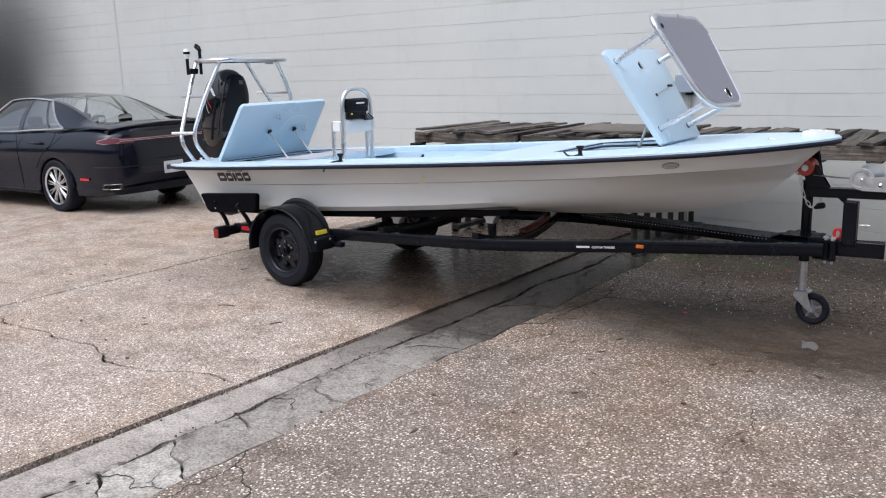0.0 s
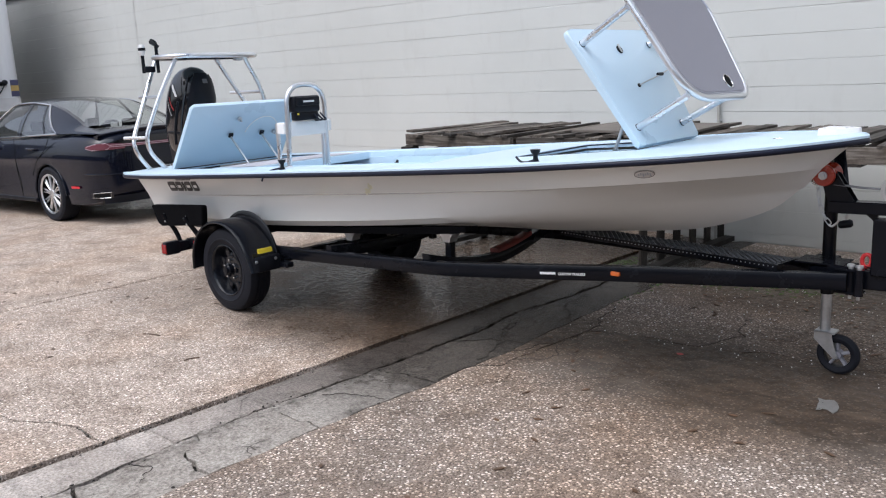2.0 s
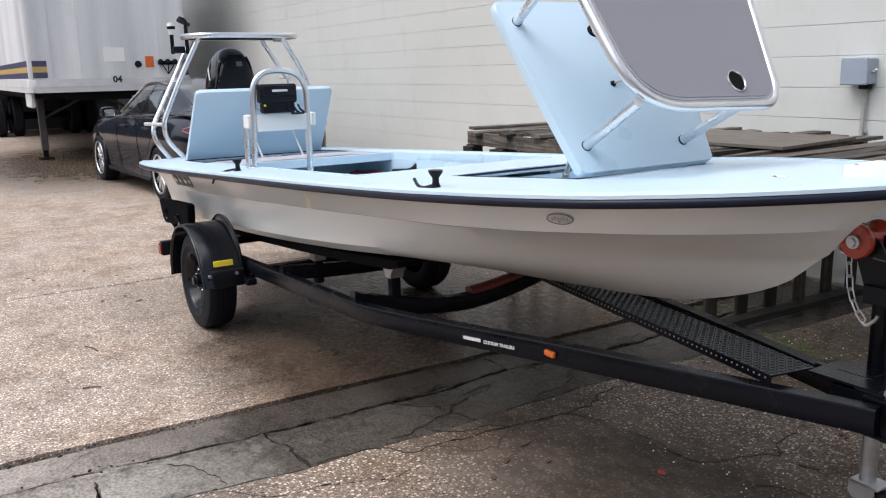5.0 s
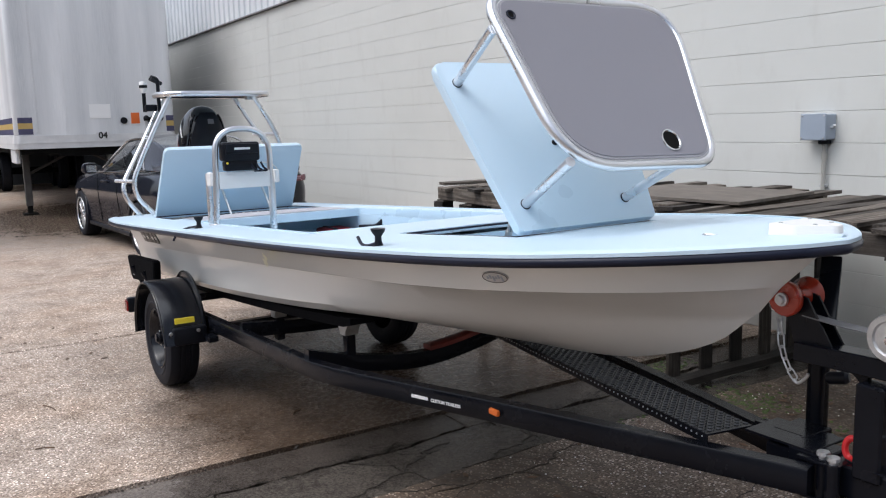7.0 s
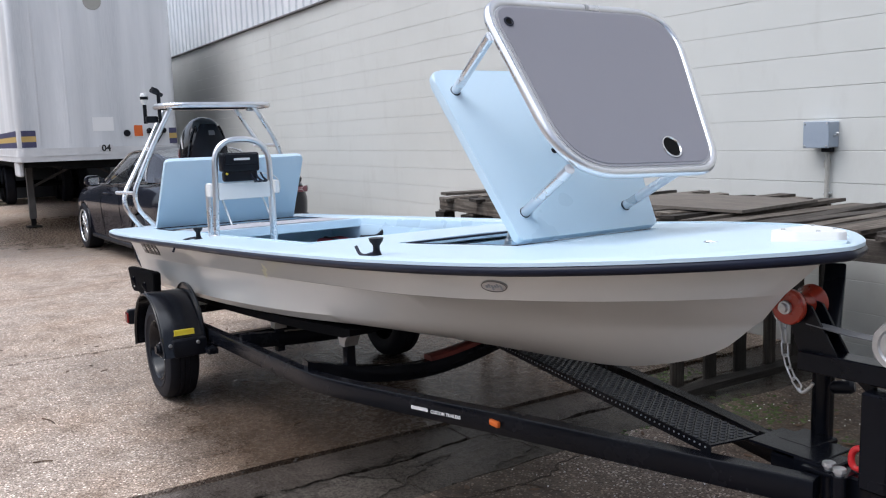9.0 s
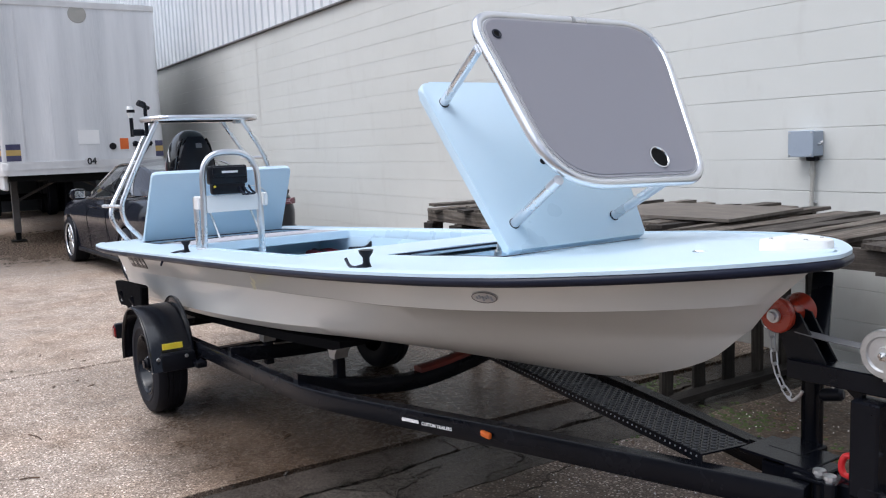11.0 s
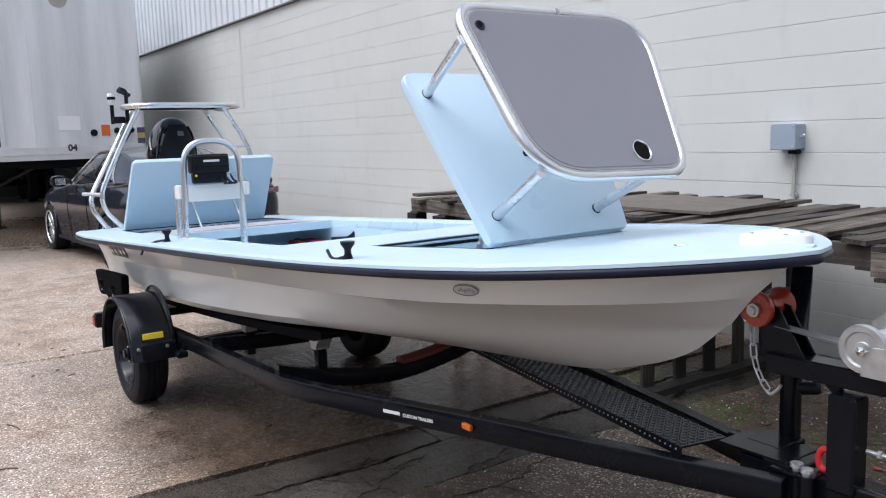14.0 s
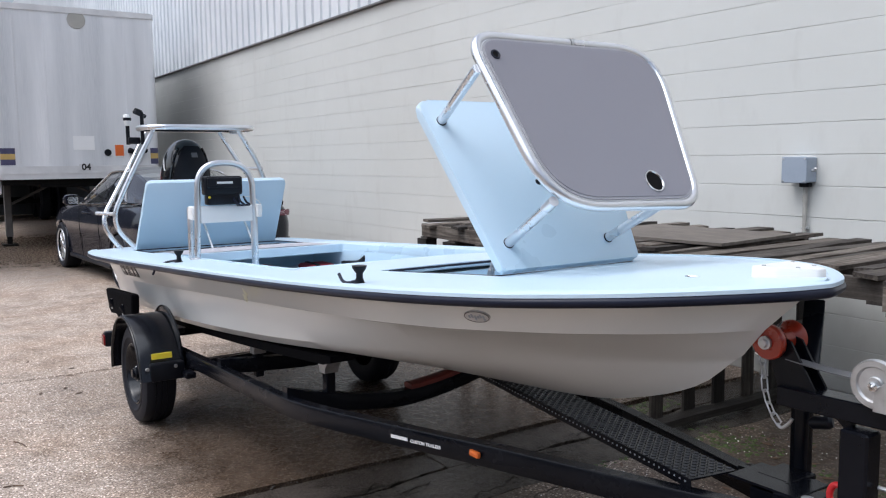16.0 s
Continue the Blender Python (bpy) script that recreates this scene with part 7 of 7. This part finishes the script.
part("placard", boxed((NX + 0.004, 1.545, 1.635), (0.006, 0.15, 0.035), None, 0.001), SEMIRAIL, semi)
part("notice", boxed((NX + 0.004, 0.938, 1.89), (0.006, 0.36, 0.25), None, 0.001), NOTICE, semi, "blank white notice sheet")
part("lamp", lathed([(0.062, 0), (0.06, 0.02), (0.045, 0.022), (0.04, 0.016), (0, 0.016)], pose(NX, 1.341, 1.715, 0, 90), 20), BLACKPLAST, semi, "round socket")
part("vent", lathed([(0.155, 0), (0.15, 0.01), (0.12, 0.012), (0, 0.012)], pose(NX, 0.92, 4.06, 0, 90), 28), CONDUIT, semi, "round grey vent cover")
part("label", boxed((NX + 0.014, 0.955, 1.452), (0.006, 0.24, 0.11), None, 0.001), SEMIRAIL, semi)
bm = text_mesh("04", 0.155, 0.001, 0.006)
bmesh.ops.transform(bm, matrix=Matrix.Translation((NX + 0.019, 0.955, 1.452)) @ pose(0, 0, 0, 90, 0, 90), verts=bm.verts)
part("lettering", bm, BLACKMARK, semi, "black fleet numeral")
for y in (-0.24, 1.64):
    lg = part("landing_leg", boxed((-13.6, y, 0.72), (0.12, 0.12, 1.1), None, 0.008), LANDING, semi, "dark steel landing leg")
    part("inner_leg", boxed((-13.6, y, 0.15), (0.09, 0.09, 0.26), None, 0.006), DARK, lg)
    part("sand_shoe", boxed((-13.6, y, 0.018), (0.30, 0.26, 0.035), None, 0.008), DARK, lg)
    part("brace", tubed([(-13.65, y, 0.6), (-14.4, y, 1.24)], 0.03, 8), DARK, lg)
    part("brace", tubed([(-13.6, y, 0.75), (-13.6, 0.7, 1.22)], 0.025, 8), LANDING, lg)
gh_ = part("glad_hand_bracket", boxed((NX + 0.02, 1.86, 1.735), (0.03, 0.34, 0.07), None, 0.008), DARK, semi, "black bracket with air-line couplings")
for y in (1.73, 1.86, 1.99):
    part("coupling", lathed([(0.03, 0.0), (0.05, 0.02), (0.05, 0.05), (0.025, 0.07), (0, 0.07)], pose(NX + 0.02, y, 1.745, 0, 80), 14), BLACKPLAST, gh_)
    part("hose", tubed(rounded([(NX + 0.05, y, 1.73), (NX + 0.09, y * 0.6 + 0.744, 1.66), (NX + 0.05, 1.86, 1.53)], 0.05), 0.011, 6), BLACKPLAST, gh_)
part("side_bracket", boxed((-13.0, Y0 + 0.05, 1.12), (0.8, 0.08, 0.26), None, 0.02), SEMIRAIL, semi)
part("cross_frame", boxed((NX - 6.2, 0.7, 1.20), (12.2, 2.2, 0.09), None, 0), DARK, semi)
part("coupler_plate", boxed((NX - 0.9, 0.7, 1.13), (1.6, 1.0, 0.06), None, 0.01), DARK, semi)
for x in (-21.4, -22.7):
    for y in (-0.42, 0.0, 1.4, 1.82):
        part("tyre", lathed([(0.28, -0.12), (0.46, -0.13), (0.51, -0.09), (0.51, 0.09), (0.46, 0.13), (0.28, 0.12), (0.0, 0.06)], pose(x, y, 0.51, 90), 28), TYRE, semi)
    part("axle", tubed([(x, -0.4, 0.51), (x, 1.8, 0.51)], 0.07, 10), DARK, semi)

# far end of the yard: a dark wall added to darken the view under the trailer
solid("added_wall_west", boxed((-24.4, -3.0, 3.0), (0.4, 12.2, 6.0), None, 0), FARWALL, "plain dark wall added behind the freight trailer", "wall", kind="structure")

# unseen walls, added to block low sky and darken reflections
solid("added_wall_south", boxed((-8.0, -24.0, 2.3), (76.0, 0.4, 4.6), None, 0), FARWALL, "plain dark unseen wall added opposite to dim reflections", "wall", kind="structure")
solid("added_wall_east", boxed((22.0, -8.0, 2.6), (0.4, 22.4, 5.2), None, 0), FARWALL, "plain dark unseen wall added at the yard's open end", "wall", kind="structure")

# ---- litter on the ground ----
lr = random.Random(12)


def leaf_bm(l, w, curl):
    b = BM()
    pts = [(-0.5, 0), (-0.25, 0.4), (0.1, 0.5), (0.5, 0), (0.1, -0.5), (-0.25, -0.4)]
    top = [b.verts.new((x * l, y * w, 0.003 + curl * (x * x + y * y))) for x, y in pts]
    low = [b.verts.new((x * l, y * w, 0.0015 + curl * (x * x + y * y))) for x, y in pts]
    b.faces.new(top)
    b.faces.new(low[::-1])
    for i in range(6):
        b.faces.new([low[i], low[(i + 1) % 6], top[(i + 1) % 6], top[i]])
    return b


LEAVES = [mesh_of("leaf", leaf_bm(l, w, c), LEAF) for l, w, c in ((0.05, 0.022, 0.01), (0.035, 0.02, 0.014), (0.065, 0.018, 0.008))]
RED = mesh_of("leaf", leaf_bm(0.045, 0.03, 0.01), REDLEAF)
spots = [(lr.uniform(-3.2, -0.2), lr.uniform(-2.6, 1.2)) for _ in range(46)] + [(lr.uniform(0.95, 2.9), lr.uniform(-2.4, 2.4)) for _ in range(55)] + [(lr.uniform(1.0, 2.6), lr.uniform(0.9, 2.4)) for _ in range(50)]
for x, y in spots:
    ob = new("leaf", lr.choice(LEAVES))
    ob.matrix_world = pose(x, y, 0.0005, lr.uniform(-5, 5), lr.uniform(-5, 5), lr.uniform(0, 360))
    tagged(ob, "brown fallen leaf flattened on the damp concrete", "leaf", "fallen leaves")
for x, y in ((1.75, 0.10), (2.0, 1.6)):
    ob = new("leaf", RED)
    ob.matrix_world = pose(x, y, 0.0005, 0, 0, lr.uniform(0, 360))
    tagged(ob, "red fallen leaf lying on the damp concrete", "leaf", "fallen leaves")
for x, y, a, l in ((-1.09, -1.46, 20, 0.14), (-0.44, -1.56, 70, 0.09), (-0.2, -0.35, 130, 0.08)):
    solid("twig", tubed(rounded([(-l / 2, 0, 0.005), (0, 0.012, 0.006), (l / 2, 0, 0.005)], 0.03), 0.0035, 6), LEAF, "thin dark twig lying on the concrete", "twig", pose(x, y, 0, 0, 0, a), "twigs")
mb = BM()
for cx, cy, sx_, sy_, cz, n in ((0.36, 1.85, 0.05, 0.14, -0.014, 90), (1.08, 1.74, 0.14, 0.12, -0.002, 150), (0.93, 1.3, 0.02, 0.3, -0.004, 40), (1.75, 1.75, 0.16, 0.12, -0.002, 70)):
    for _ in range(n):
        add_lathe(mb, [(0.011, 0.0), (0.008, 0.005), (0.0, 0.007)], pose(lr.gauss(cx, sx_), lr.gauss(cy, sy_), cz) @ Matrix.Diagonal((lr.uniform(0.5, 1.5), lr.uniform(0.5, 1.5), lr.uniform(0.4, 1.1), 1)), 6)
solid("moss", mb, MOSS, "low green moss clumps in the damp corner", "moss", kind="stuff")
gb = BM()
for _ in range(520):
    x, y = lr.uniform(0.95, 3.1), lr.uniform(0.2, 2.6)
    s = lr.uniform(0.0015, 0.0045)
    add_lathe(gb, [(s, 0.0), (s * 0.8, s * 0.8), (0.0, s)], pose(x, y, 0), 5)
solid("gravel", gb, WHITEPLAST, "scattered pale shell grit on the concrete", "gravel", kind="stuff")


# broken crumbs along the gutter's cracks and edges
cr = random.Random(31)
lines = [mid_gut, edge_r, crack_a, crack_b, [(0.245, y * 0.05 - 6.0) for y in range(170)]]
for name_, mat_, count, low, high in (("crumbs", JOINT, 900, 0.002, 0.008), ("grit", GUTTER, 420, 0.002, 0.007)):
    cb = BM()
    for _ in range(count):
        line = cr.choice(lines if name_ == "crumbs" else lines[:4])
        x, y = cr.choice(line)
        if not -6.0 < y < 2.6:
            continue
        q = cr.uniform(low, high)
        add_lathe(cb, [(q, 0.0), (q * 0.85, q * 0.5), (0.0, q * 0.7)], pose(x + cr.gauss(0, 0.018), y + cr.gauss(0, 0.02), -0.008, 0, 0, cr.uniform(0, 360)) @ Matrix.Diagonal((cr.uniform(0.6, 2.0), cr.uniform(0.6, 1.3), cr.uniform(0.8, 1.6), 1)), 5)
    solid("rubble", cb, mat_, "loose dark crumbs lying along the cracks" if name_ == "crumbs" else "loose grey grit lying along the cracks", "rubble", kind="stuff")

# a thin crumpled grey patch on the wet concrete
sb = BM()
sr = random.Random(77)
pts = [[sb.verts.new((-0.045 + 0.0225 * i + sr.uniform(-0.014, 0.014), -0.035 + 0.0175 * j + sr.uniform(-0.011, 0.011), 0.003 + sr.uniform(0, 0.005))) for j in range(5)] for i in range(5)]
for i in range(4):
    for j in range(4):
        sb.faces.new([pts[i][j], pts[i + 1][j], pts[i + 1][j + 1], pts[i][j + 1]])
ext = bmesh.ops.extrude_face_region(sb, geom=list(sb.faces))["geom"]
for v in [q for q in ext if isinstance(q, bmesh.types.BMVert)]:
    v.co.z += 0.002
solid("ground_patch", sb, PATCHGREY, "thin crumpled grey patch lying on the concrete", "litter", pose(2.60, -0.16, 0.0, 0, 0, 8) @ Matrix.Diagonal((0.9, 1.8, 0.6, 1)))
